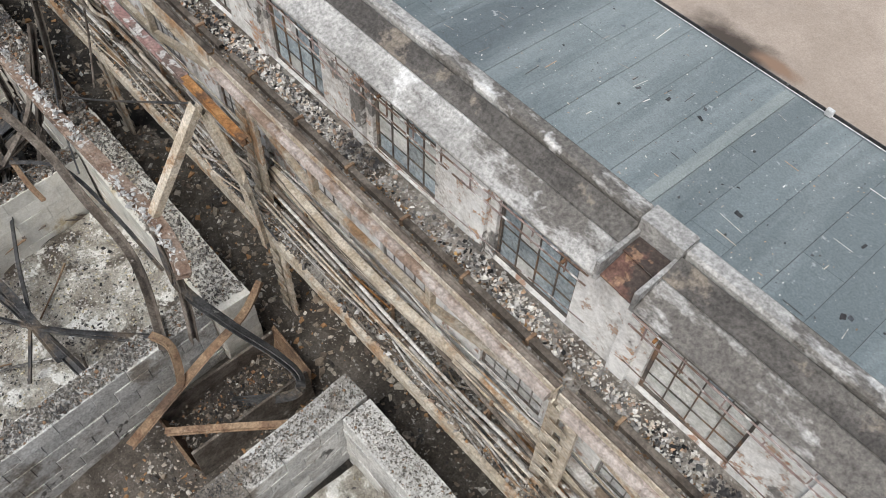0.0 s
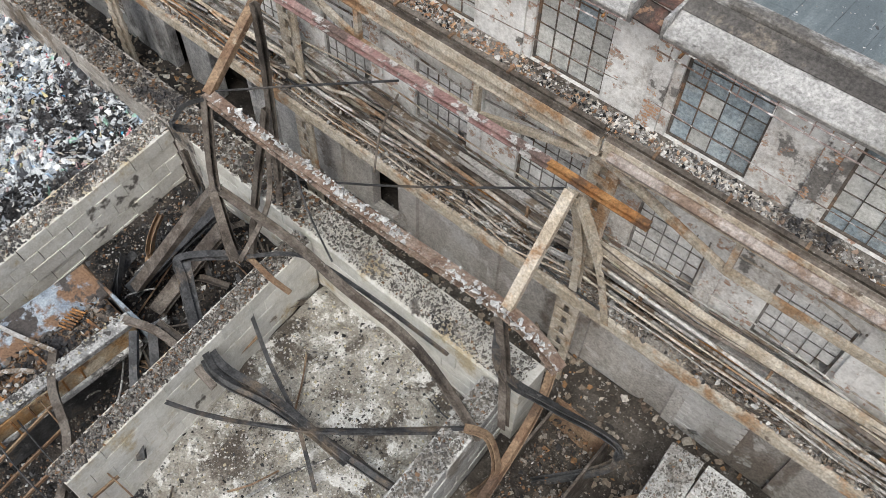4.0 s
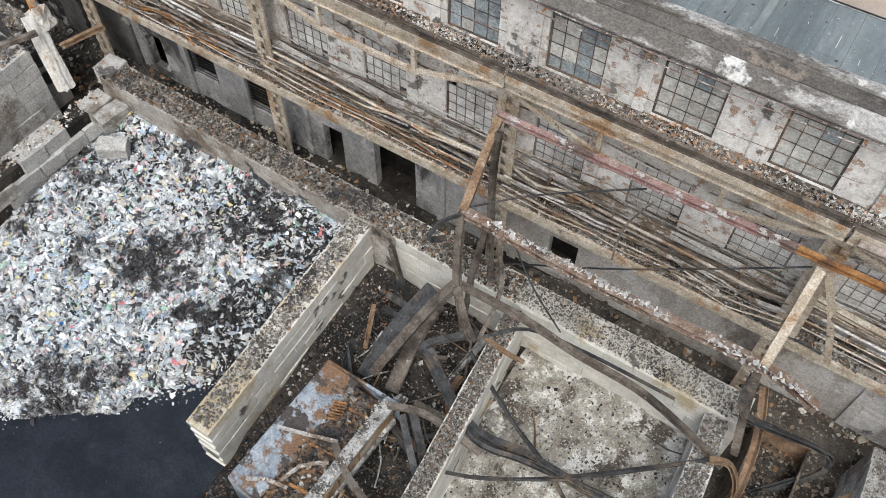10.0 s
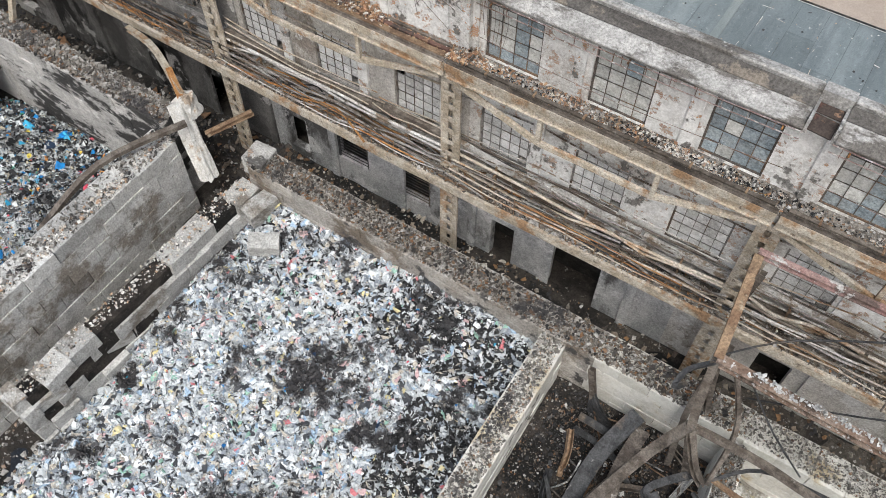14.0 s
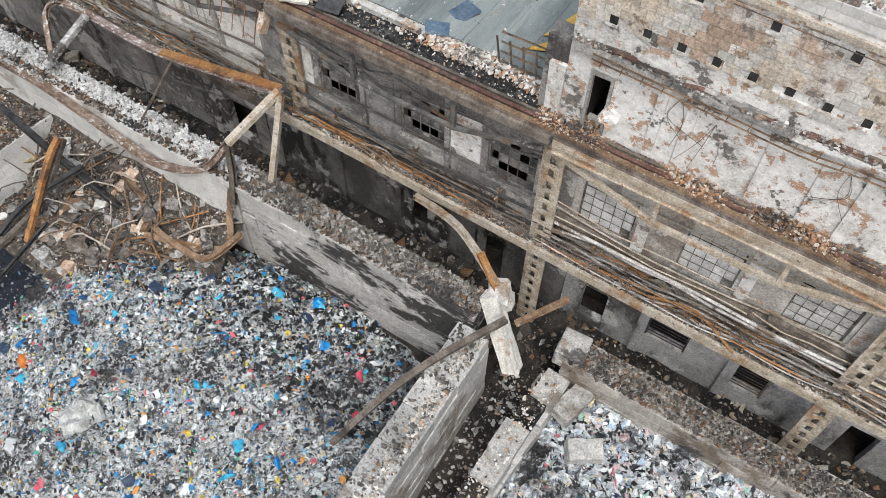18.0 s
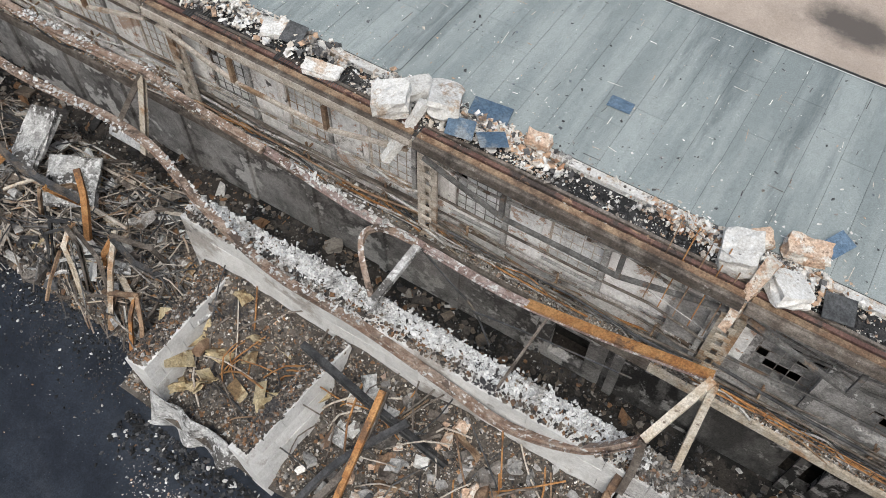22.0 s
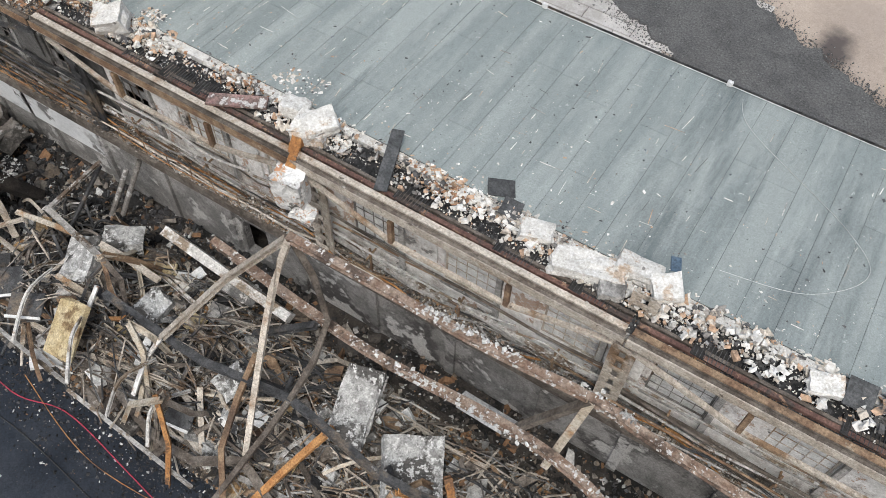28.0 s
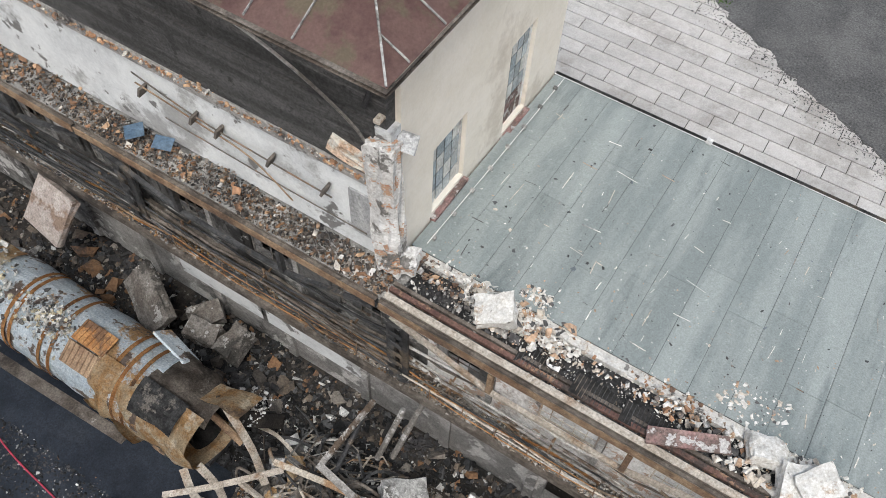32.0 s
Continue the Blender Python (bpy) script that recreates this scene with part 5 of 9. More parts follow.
strewn(4500, -37.8, -31.9, 0.6, 3.2, heap_a, "cinders", "black burnt plastic in the corner of the bay", 136, 0.3, 0.1)
strewn(160, -46.5, -31, -9, 3.0, heap_a, "trash_vivid", "coloured bags among the white plastic", 135, 0.3, 0.1)
rng = np.random.RandomState(140)
n = 5000
a, d = rng.uniform(0, 2 * np.pi, n), 0.9 + np.abs(rng.normal(0, 0.1, n))
q = np.stack([-57.0 + 12.0 * d * np.cos(a), -4.6 + 7.6 * d * np.sin(a), np.full(n, 0.03)], -1)
q = q[(q[:, 1] < 1.5) & (q[:, 0] < -50.5)]
q[:, 2] = [max(0.0, heap_b(x, y)) + 0.03 + yard_z(y) for x, y, z in q]
stuff("scattered_waste", q, 0.04 + 0.16 * rng.rand(len(q)) ** 3, M["trash_mixed"], "shredded waste scattered round the foot of the heap", "waste", verts=RAG_V, faces=RAG_F, tilt=0.7)
n = 1500
x = rng.uniform(-46, -31, n)
y = -4.5 - np.maximum(0.0, -33.3 - x) * 0.86 - np.abs(rng.normal(0, 0.55, n)) + 0.9
q = np.stack([x, y, [max(0.0, heap_a(a, b)) + 0.03 + yard_z(b) for a, b in zip(x, y)]], -1)
stuff("scattered_waste", q, 0.04 + 0.2 * rng.rand(n) ** 3, M["trash_white"], "white plastic scattered round the foot of the heap", "waste", verts=RAG_V, faces=RAG_F, tilt=0.7)

# ---------------------------------------------------------------- windows
def make_window(name, w, h, cols, rows, pale, miss, label, seed, bar="window_bar", light="glass_pale", dark="glass_blue"):
    """A steel window at the origin, its face towards -y: frame, bars and single panes."""
    rng = random.Random(seed)
    e = base_at(name, (0, 0, 0), label, "window", "steel windows", "structure")
    bm = bmesh.new()
    for a in (0.03, w - 0.03):
        add_box(bm, (a, 0, h / 2), (0.07, 0.09, h))
    for z in (0.03, h - 0.03):
        add_box(bm, (w / 2, 0, z), (w - 0.12, 0.08, 0.06))
    part("window_frame", bm, M[bar], e)
    cw, rh = w / cols, h / rows
    for k in range(1, cols):
        part("bar", boxm(((cw * k, -0.005, h / 2), (0.024, 0.05, h - 0.12))), M[bar], e)
    for k in range(1, rows):
        part("bar", boxm(((w / 2, -0.002, rh * k), (w - 0.12, 0.035, 0.015))), M[bar], e)
    mesh = {}
    for key in (light, dark):
        mesh[key] = to_mesh("pane", boxm(((0, 0, 0), (cw - 0.024, 0.012, rh - 0.018))), M[key])
    for i in range(cols):
        for j in range(rows):
            if rng.random() < miss:
                continue
            key = light if rng.random() < pale else dark
            ob = new("pane", mesh[key])
            ob.parent = e
            ob.location = (cw * (i + 0.5), 0.012, rh * (j + 0.5))
            ob.rotation_euler = (rng.uniform(-0.025, 0.025), 0, rng.uniform(-0.02, 0.02))
    return e


up_kinds = [make_window("window_upper", WIN_W, 2.64, 4, 5, p, ms, lb, sd) for p, ms, lb, sd in (
    (0.5, 0.0, "steel window with pale and blue-grey panes, rusty bars", 1), (0.1, 0.02, "steel window with mostly blue-grey panes, some broken", 2), (0.93, 0.02, "steel window with dusty whitish panes", 3))]
low_kinds = [make_window("window_lower", WIN_W, 2.25, 5, 5, p, ms, lb, sd, "tan_steel" if sd == 6 else "ash_bar", "glass_soot" if sd == 7 else "glass_dusty", "glass_dark" if sd == 7 else "glass_pale") for p, ms, lb, sd in (
    (1.0, 0.02, "steel window with dusty whitish panes behind the walkway pipes", 4), (0.85, 0.02, "steel window with dusty panes, a few missing", 5), (1.0, 0.0, "burnt steel window with dusty pale panes and ashen bars", 6), (0.45, 0.3, "burnt-out steel window with few sooty panes left", 7))]
used = set()


def put_window(kinds, k, x, z):
    w = kinds[k]
    m = pose(x, wall_y(x) + 0.14, z)
    if k in used and w.location.length > 0 or (id(kinds), k) in used:
        copy_thing(w, m)
    else:
        used.add((id(kinds), k))
        w.matrix_basis = m


for n, x in enumerate(WIN_X):
    if -37.4 < x < 12:
        put_window(up_kinds, (2, 1, 0)[n % 3] if x < -20 else (1, 0, 1, 2)[n % 4], x, 11.94)
    put_window(low_kinds, (0, 1, 0)[n % 3] if x > -49 else (2, 2, 1)[n % 3] if -104 < x < -62 else 3, x, 7.4)
# lintels and sills
for n, x in enumerate(WIN_X):
    if -37.4 < x < 12:
        lin = solo("lintel", boxm(((x + WIN_W / 2, WALL_Y - 0.03, 14.68), (WIN_W + 0.3, 0.05, 0.18)), jit=0.01), M["rust"], "rusty steel lintel over a window", "lintel", "lintels", "structure")
    solo("sill", boxm(((x + WIN_W / 2, wall_y(x) - 0.05, 7.34), (WIN_W + 0.2, 0.1, 0.1)), jit=0.012), M["concrete"], "chipped concrete window sill", "sill", "sills", "structure")
    # flat piers between the windows
    if x > -49:
        solo("pilaster", boxm(((x + WIN_W + 0.35, WALL_Y - 0.06, 9.4), (0.42, 0.12, 5.0)), jit=0.015), M["plaster"], "plastered flat pier between windows", "pilaster", "piers", "structure")
        if -37 < x < 11:
            solo("pilaster", boxm(((x - 0.42, WALL_Y - 0.05, 13.35), (0.4, 0.1, 2.8)), jit=0.02), M["plaster_ruin"], "plastered flat pier of the upper storey", "pilaster", "piers", "structure")
    else:
        solo("wall_panel", boxm(((x + WIN_W + 0.87, wall_y(x + WIN_W + 1.5) - 0.04, 8.9), (1.25, 0.08, 2.2)), jit=0.02), M["plaster_black" if x < -105 else "plaster_soot" if x > -62 and n % 3 else ("plaster" if n % 2 else "plaster_pink")], "plaster panel between burnt windows", "panel", "panels", "structure")
        solo("pilaster", boxm(((x + WIN_W + 0.12, wall_y(x + WIN_W) - 0.09, 9.0), (0.2, 0.16, 4.6)), jit=0.02), M["concrete"], "thin soot-stained pier", "pilaster", "piers", "structure")
        for dx in (0.5, 1.3):
            solo("lattice_panel", boxm(((x + dx, wall_y(x + dx) - 0.03, 10.55), (0.62, 0.06, 1.1)), jit=0.02), M["plaster_black" if x < -105 else "plaster_soot" if x > -62 else "plaster_pink"], "patched panel above a burnt window", "panel", "panels", "structure")

# a rusty ladder of cable rails along the upper windows
for xa, xb in ((-36.9, -26.9), (-26.1, -15.6), (-14.8, -4.3), (-3.4, 7.0)):
    c = base_at("cable_rail", (xa, 6.4, 14.2), "rusty cable rail fixed below the parapet", "rail", "cable rails")
    sag = RNG.uniform(0.02, 0.12)
    for z in (14.86, 14.58):
        part("rail", steel([(xa, 6.1, z), ((xa + xb) / 2, 6.06, z - sag), (xb, 6.1, z)], "L", 0.024, 0.024, 0.007), M["rust_pink"], c)
    part("rail", steel([(xa, 6.42, 13.0), ((xa + xb) / 2, 6.3, 12.9), (xb, 6.42, 13.05)], "pipe", 0.022, 0.022), M["rust_pink"], c)
    x = xa + 0.3
    while x < xb:
        part("rung", boxm(((x, 6.1, 14.71 - sag * 0.5), (0.025, 0.025, 0.32 + sag))), M["rust_pink"], c)
        x += 0.75
    for x in (xa + 0.5, (xa + xb) / 2, xb - 0.5):
        part("bracket", boxm(((x, 6.4, 14.72), (0.05, 0.7, 0.05))), M["rust_orange"], c)

# ---------------------------------------------------------------- pipes on the walkway
for k in range(len(COLS) - 1):
    a, b = COLS[k + 1] + 0.1, COLS[k] - 0.1
    west = b < -48
    r = base_at("pipe_run", (b, 6.3, BALC_Z), "bundle of old steam pipes on brackets along the walkway", "pipes", "pipe runs")
    runs = [(5.62, 6.62, 0.07), (5.8, 6.95, 0.09), (5.95, 7.12, 0.1), (6.1, 7.25, 0.12), (6.28, 7.3, 0.08), (6.42, 7.05, 0.16), (6.55, 6.62, 0.2), (6.62, 7.55, 0.07), (5.5, 6.45, 0.05), (6.0, 6.5, 0.1)]
    if not west:
        runs += [(6.5, 7.75, 0.07), (6.45, 8.05, 0.05), (6.4, 7.5, 0.22), (5.7, 7.0, 0.05), (6.2, 7.6, 0.05), (6.66, 9.9, 0.06)]
    if west:
        runs += [(6.4, 8.0, 0.1), (6.55, 9.9, 0.12), (6.35, 10.6, 0.07)]
    for y, z, d in runs:
        if west and b > -104 and RNG.random() < 0.35:
            continue
        ym = y + RNG.uniform(-0.12, 0.12)
        zm = z + RNG.uniform(-0.16, 0.06) + (0.0 if not west else RNG.uniform(-0.15, 0.15))
        m0 = M[RNG.choice(["steel_dark", "steel_dark", "steel_brown", "hose_dark"])] if b < -104 else M["steel_brown"] if RNG.random() < 0.2 else M[RNG.choice(["ochre", "pipe_pale", "pipe_pale", "pipe_dust", "tan_steel"] if not west else ["steel_dark", "steel_ashen", "pipe_dust", "steel_brown"] if b > -61 else ["steel_brown", "pipe_dust", "pipe_dust", "tan_steel", "rust", "pipe_pale"])]
        cuts = [b]
        if RNG.random() < 0.45:
            cuts.append(b - RNG.uniform(3, 8))
        cuts.append(a)
        for q, p in zip(cuts, cuts[1:]):
            line = [(q - 0.06 + (p - q + 0.12) * u, walk_y(q + (p - q) * u, y if u in (0, 1) else ym) + RNG.uniform(-0.1, 0.08), max(BALC_Z + d, (z if u in (0, 1) else zm) + RNG.uniform(-0.16, 0.1))) for u in (0, 0.22, 0.45, 0.7, 1)]
            part("pipe", steel(line, "pipe" if d < 0.15 else "box", d, d, smooth=RNG.choice([1, 2, 4])), m0, r)
    for x in (b - 1.9, b - 5.6, b - 9.3):
        part("bracket", boxm(((x, walk_y(x, 6.2), 6.7), (0.07, 0.07, 1.4)), ((x, walk_y(x, 6.3), 7.0), (0.06, 0.6, 0.06))), M["rust"], r)


for xa, xb in ((-34.6, -28.0), (-45.5, -40.0), (-58.0, -51.0), (-104, -98.0), (-115, -107)):
    r = base_at("handrail", (xa, 5.35, BALC_Z), "twisted rusty handrail on the walkway edge", "handrail", "handrails")
    n = int((xb - xa) / 1.1)
    for z in (0.45, 0.85):
        part("rail", steel([(xa, walk_y(xa, 5.42), BALC_Z + z), (xa + (xb - xa) * 0.4, walk_y(xa, 5.5) + RNG.uniform(-0.15, 0.15), BALC_Z + z - 0.12), (xb, walk_y(xb, 5.42), BALC_Z + z - 0.05)], "pipe", 0.035, 0.035), M["rust_orange"], r)
    for j in range(n + 1):
        x = xa + (xb - xa) * j / n
        part("post", steel([(x, walk_y(x, 5.42), BALC_Z), (x + RNG.uniform(-0.1, 0.1), walk_y(x, 5.44) + RNG.uniform(-0.1, 0.1), BALC_Z + 0.9)], "pipe", 0.04, 0.04), M["rust"], r)

# louvres and doors in the ground floor
for a, b, c, d in g_holes:
    if b - a > 1.5 and c > 1:
        w = base_at("louvre_window", (a, GROUND_WALL_Y, c), "dark steel louvre grille in the ground floor wall", "louvre", "louvres", "structure")
        part("frame", boxm(((a + 0.04, 7.36, (c + d) / 2), (0.08, 0.1, d - c)), ((b - 0.04, 7.36, (c + d) / 2), (0.08, 0.1, d - c)), (((a + b) / 2, 7.36, d - 0.04), (b - a - 0.16, 0.1, 0.08))), M["steel_dark"], w)
        z = c + 0.1
        while z < d - 0.1:
            part("slat", boxm((((a + b) / 2, 7.38, z), (b - a - 0.16, 0.03, 0.12), (35, 0, 0))), M["steel_dark"], w)
            z += 0.2
for x in [-126 + 3.7 * k for k in range(36)]:
    solo("wall_pier", boxm(((x, GROUND_WALL_Y - 0.08, 2.9), (0.4, 0.16, 5.7)), jit=0.02), M["plaster_tan" if x > -28 else "plaster_black" if -63 < x < -48 else "plaster_soot" if x < -63 else "plaster_grey"], "stained pier of the ground floor wall", "pier", "ground floor piers", "structure")
for xa, xb, m in ((-116.6, -112.4, "plaster_white"), (-112.1, -107.6, "plaster_white"), (-50.0, -47.5, "plaster_white"), (-36.0, -34.0, "plaster"), (-63.5, -61.0, "plaster_white")):
    solo("whitewashed_panel", boxm((((xa + xb) / 2, GROUND_WALL_Y - 0.18, 3.5 if xb < -105 else 4.6), (xb - xa, 0.05, 2.9 if xb < -105 else 1.9)), jit=0.02), M[m], "bluish whitewashed patch of the ground floor wall", "panel", "whitewashed patches", "structure")
wb = base_at("white_block_panel", (-10.2, 7.2, 0.6), "patch of clean white blockwork in the ground floor wall", "panel", kind="structure")
part("mortar", boxm(span(-11.25, -9.2, 7.2, 7.298, 0.6, 3.2)), M["concrete"], wb)
me = to_mesh("brick", boxm(((0, 0, 0), (0.385, 0.1, 0.185)), bevel=0.008), M["block_white"])
for j in range(13):
    for k in range(5):
        ob = new("brick", me)
        ob.parent = wb
        ob.location = (-11.03 + 0.4 * k + (0.1 if j % 2 else -0.02) + 10.2, RNG.uniform(-0.03, -0.015), 0.1 + 0.2 * j)

# ---------------------------------------------------------------- rubble on ledge and walkway
def on_ledge(n, xa, xb, m, lab, seed, y0=5.75, y1=6.7, z=LEDGE_Z, **kw):
    p, s = band(n, xa, xb, y0, y1, z, seed, **kw)
    return stuff("ledge_rubble", p, s, M[m], lab)


for n, xa, xb, m, lab, sd, y0, y1, z, lump, clump, big, small in (
        (11000, -37, 13, "debris_rust", "rusty brown crumbs along the ledge", 30, 5.72, 6.3, LEDGE_E, 0.06, 0.2, 0.1, 0.02),
        (9000, -37, 13, "rubble", "grey and brown broken masonry on the roof ledge", 31, 6.05, 6.6, LEDGE_E, 0.12, 0.5, 0.16, 0.03),
        (3000, -37, 13, "rubble_white", "pale plaster fragments on the roof ledge", 38, 6.1, 6.6, LEDGE_E + 0.02, 0.14, 0.9, 0.15, 0.03),
        (3500, -37, -14, "rubble_brick", "broken brick on the roof ledge", 32, 5.85, 6.7, LEDGE_E, 0.18, 0.8, 0.16, 0.03),
        (1600, -37, 13, "cinders", "blue-black slate chips on the roof ledge", 37, 6.0, 6.6, LEDGE_E + 0.04, 0.1, 0.95, 0.14, 0.04),
        (10000, -50, -37, "rubble_brick", "orange broken brick piled along the ruined wall", 33, 5.75, 6.72, LEDGE_Z, 0.42, 0.2, 0.17, 0.03),
        (9000, -105, -50, "rubble_white", "pale broken plaster and brick along the roof edge", 34, 6.75, 7.5, 12.28, 0.22, 0.7, 0.26, 0.03),
        (3500, -105, -50, "rubble_white", "white plaster crumbs among the cinders", 26, 6.2, 7.0, LEDGE_Z + 0.03, 0.12, 0.5, 0.15, 0.03),
        (3600, -105, -50, "rubble_brick", "orange broken brick along the roof edge", 29, 6.7, 7.5, 12.3, 0.22, 0.95, 0.22, 0.03),
        (13000, -105, -50, "cinders", "black cinders and slate chips along the roof edge", 35, 5.85, 6.95, LEDGE_Z, 0.08, 0.3, 0.15, 0.03),
        (7000, -105, -50, "debris_rust", "rust flakes along the ledge", 28, 5.72, 6.2, LEDGE_Z, 0.04, 0.2, 0.09, 0.02),
        (900, -133, -105.4, "rubble_brick", "brown bricks and earth below the white wall", 36, 5.75, 6.7, LEDGE_Z, 0.55, 0.3, 0.3, 0.04),
        (12000, -133, -105.4, "debris_dark", "burnt brown earth below the white wall", 27, 5.75, 6.7, LEDGE_Z, 0.45, 0.3, 0.16, 0.03)):
    on_ledge(n, xa, xb, m, lab, sd, y0=y0, y1=y1, z=z, lump=lump, clump=clump, big=big, small=small)
for sd, xa, xb, n in ((41, -104, 13, 36000), (42, -133, -104, 10000)):
    p, s = band(n, xa, xb, 5.3, 6.6, BALC_Z, sd, lump=0.26, clump=0.35, big=0.14, small=0.025)
    p[:, 1] = [walk_y(a, b) for a, b in p[:, :2]]
    stuff("walkway_debris", p, s, M["walk_debris" if xb > 0 else "debris_rust"], "rusty brown and black burnt debris covering the walkway")
p, s = band(4500, -133, 13, 5.3, 6.6, BALC_Z + 0.03, 44, lump=0.3, clump=0.5, big=0.16, small=0.03)
p[:, 1] = [walk_y(a, b) for a, b in p[:, :2]]
stuff("walkway_cinders", p, s, M["debris_dark"], "charred crumbs on the walkway")
p, s = band(9000, -133, 13, 5.3, 6.5, BALC_Z + 0.05, 43, lump=0.34, clump=0.6, big=0.2, small=0.03)
p[:, 1] = [walk_y(a, b) for a, b in p[:, :2]]
stuff("walkway_rubble", p, s, M["rubble"], "grey stone crumbs on the walkway")
for xa, xb in ((-37.2, -26.6), (-26.2, -15.4), (-15.0, -4.1), (-3.7, 7.2)):
    c = base_at("ledge_channel", (xa, 5.98, LEDGE_E), "dark maroon steel channel along the roof ledge", "channel", "ledge channels")
    part("channel", steel([(xa, 5.98, LEDGE_E + 0.1), (xb, 5.96, LEDGE_E + 0.1)], "U", 0.14, 0.16, 0.02, roll=180), M["steel_brown"], c)
    for k in range(6):
        x = xa + (xb - xa) * (k + 0.5) / 6
        part("clamp", boxm(((x, 5.97, LEDGE_E + 0.12), (0.07, 0.24, 0.2)), jit=0.01), M["rust"], c)
# sticks and rods lying along the walkway
for k in range(300):
    x = RNG.uniform(X0 + 4, X1 - 3)
    l = RNG.uniform(1.0, 4.5)
    y, z = walk_y(x, RNG.uniform(5.4, 6.5)), BALC_Z + RNG.uniform(0.08, 0.5)
    bm = steel([(x, y, z), (x + l / 2, y + RNG.uniform(-0.2, 0.2), z + RNG.uniform(-0.05, 0.2)), (x + l, y + RNG.uniform(-0.35, 0.35), BALC_Z + RNG.uniform(0.05, 0.4))], RNG.choice(["pipe", "box", "L"]), RNG.uniform(0.03, 0.08), 0.05, 0.012, smooth=3)
    solo("steel_rod", bm, M[RNG.choice(["rust", "steel_brown", "rust_orange", "pipe_dust", "pipe_pale", "steel_dark"])], "bent rusty rod lying on the walkway", "rod", "walkway rods")

# ---------------------------------------------------------------- floors of the bays
def floor_heap(name, x0, x1, y0, y1, h0, rough, material, label, seed, bank=0.0):
    def hf(x, y):
        return yard_z(y) + h0 + bank * max(0.0, y + 0.8) + rough * bump2(x + seed, y, 0.35) + 0.4 * rough * bump2(x, y + seed, 1.1)
    return tagged(new(name, heap_mesh(name, x0, x1, y0, y1, hf, 0.3, material)), label, "debris", kind="stuff"), hf


def cover(n, x0, x1, y0, y1, hf, m, seed, lab, name="loose_debris", big=0.22, small=0.03):
    rng = np.random.RandomState(seed)
    x, y = rng.uniform(x0, x1, n), rng.uniform(y0, y1, n)
    s = (small + (big - small) * rng.rand(n) ** 3.5) * 0.75
    z = np.array([hf(a, b) for a, b in zip(x, y)]) + s * 0.15
    return stuff(name, np.stack([x, y, z], -1), s, M[m], lab)


_, f1 = floor_heap("ash_floor", -23.2, -15.1, -9.0, 3.4, 0.5, 0.5, M["ash_ground"], "bay floor thick with pale grey ash", 3)
cover(15000, -23.0, -15.3, -9, 3.3, f1, "ash", 71, "pale ash crumbs with charred lumps", "ash_crumbs", 0.11, 0.02)
cover(5000, -22.9, -17.0, -9, -5.4, f1, "cinders", 47, "burnt black end of the ash bay", "ash_cinders", 0.2, 0.04)
cover(1500, -23.0, -15.3, -9, 3.3, f1, "cinders", 80, "charred lumps in the ash", "ash_cinders", 0.13, 0.02)
_, f2 = floor_heap("burnt_floor", -30.9, -23.2, -9.0, 3.5, 0.35, 0.4, M["soil"], "bay floor of black burnt debris", 5)
cover(16000, -30.8, -23.5, -9, 3.4, f2, "debris_dark", 72, "charred crumbs and metal scraps on the bay floor", "loose_debris", 0.13, 0.02)
cover(4000, -30.8, -23.5, -9, 3.4, f2, "cinders", 70, "black cinders on the bay floor")
_, f3 = floor_heap("passage_floor", -15.0, -10.4, -9.0, 7.2, 0.15, 0.3, M["gravel_brown"], "brown soil and cinders between the bays", 9)
cover(2600, -13.9, -10.5, -9, 5.0, f3, "walk_debris", 73, "brown cinders between the bays")
_, f4 = floor_heap("next_bay_floor", -9.2, 8.0, -9.0, 4.3, 0.4, 0.4, M["ash_ground"], "ash-covered floor of the next bay", 12)
cover(2600, -9.1, 8, -9, 4.2, f4, "ash", 74, "ash crumbs in the next bay", "ash_crumbs")
_, f5 = floor_heap("trench_floor", -133.0, -30.1, 4.9, 7.2, 0.12, 0.35, M["soil"], "dark trench floor along the building", 15)
floor_heap("trench_floor", -30.1, 13.0, 4.9, 7.2, 0.12, 0.35, M["gravel_brown"], "brown gravel floor of the trench along the building", 15)
cover(9000, -133, -46, 4.0, 7.2, f5, "debris_dark", 75, "bricks and burnt debris in the trench", "trench_debris", 0.34, 0.03)
cover(240, -133, -46, 4.6, 7.0, f5, "debris_dark", 69, "large stones lying in the trench", "trench_stones", 0.9, 0.3)
cover(7000, -133, -30, 4.9, 7.2, f5, "cinders", 25, "black cinders in the trench", "trench_cinders", 0.2)
cover(3600, -46, 12, 4.9, 7.2, f5, "walk_debris", 76, "cinders and stones in the trench", "trench_debris", 0.3)
_, f6 = floor_heap("rubble_slope", -80.0, -61.0, -3.4, 2.5, 0.75, 0.7, M["gravel_brown"], "slope of brown rubble in front of the burnt block wall", 19, 0.5)
cover(9000, -80, -61.5, -3.2, 2.4, f6, "walk_debris", 68, "dusty crumbs and flakes of the rubble slope", "slope_crumbs", 0.16)
cover(10000, -80, -61.5, -3.2, 2.4, f6, "debris_dark", 77, "brown earth, stones and charred scraps", "slope_debris", 0.2)
cover(2200, -80, -61.5, -3, 2.4, f6, "rubble_white", 48, "pale plaster crumbs on the rubble slope", "slope_crumbs", 0.14)
cover(350, -71, -61.5, -3, 2.4, f6, "rubble", 78, "pale stones on the rubble slope", "slope_stones", 0.5)
_, f7 = floor_heap("passage_soil", -48.9, -47.0, -13.0, 4.0, 0.1, 0.25, M["soil"], "soil in the gap between the block walls", 23)
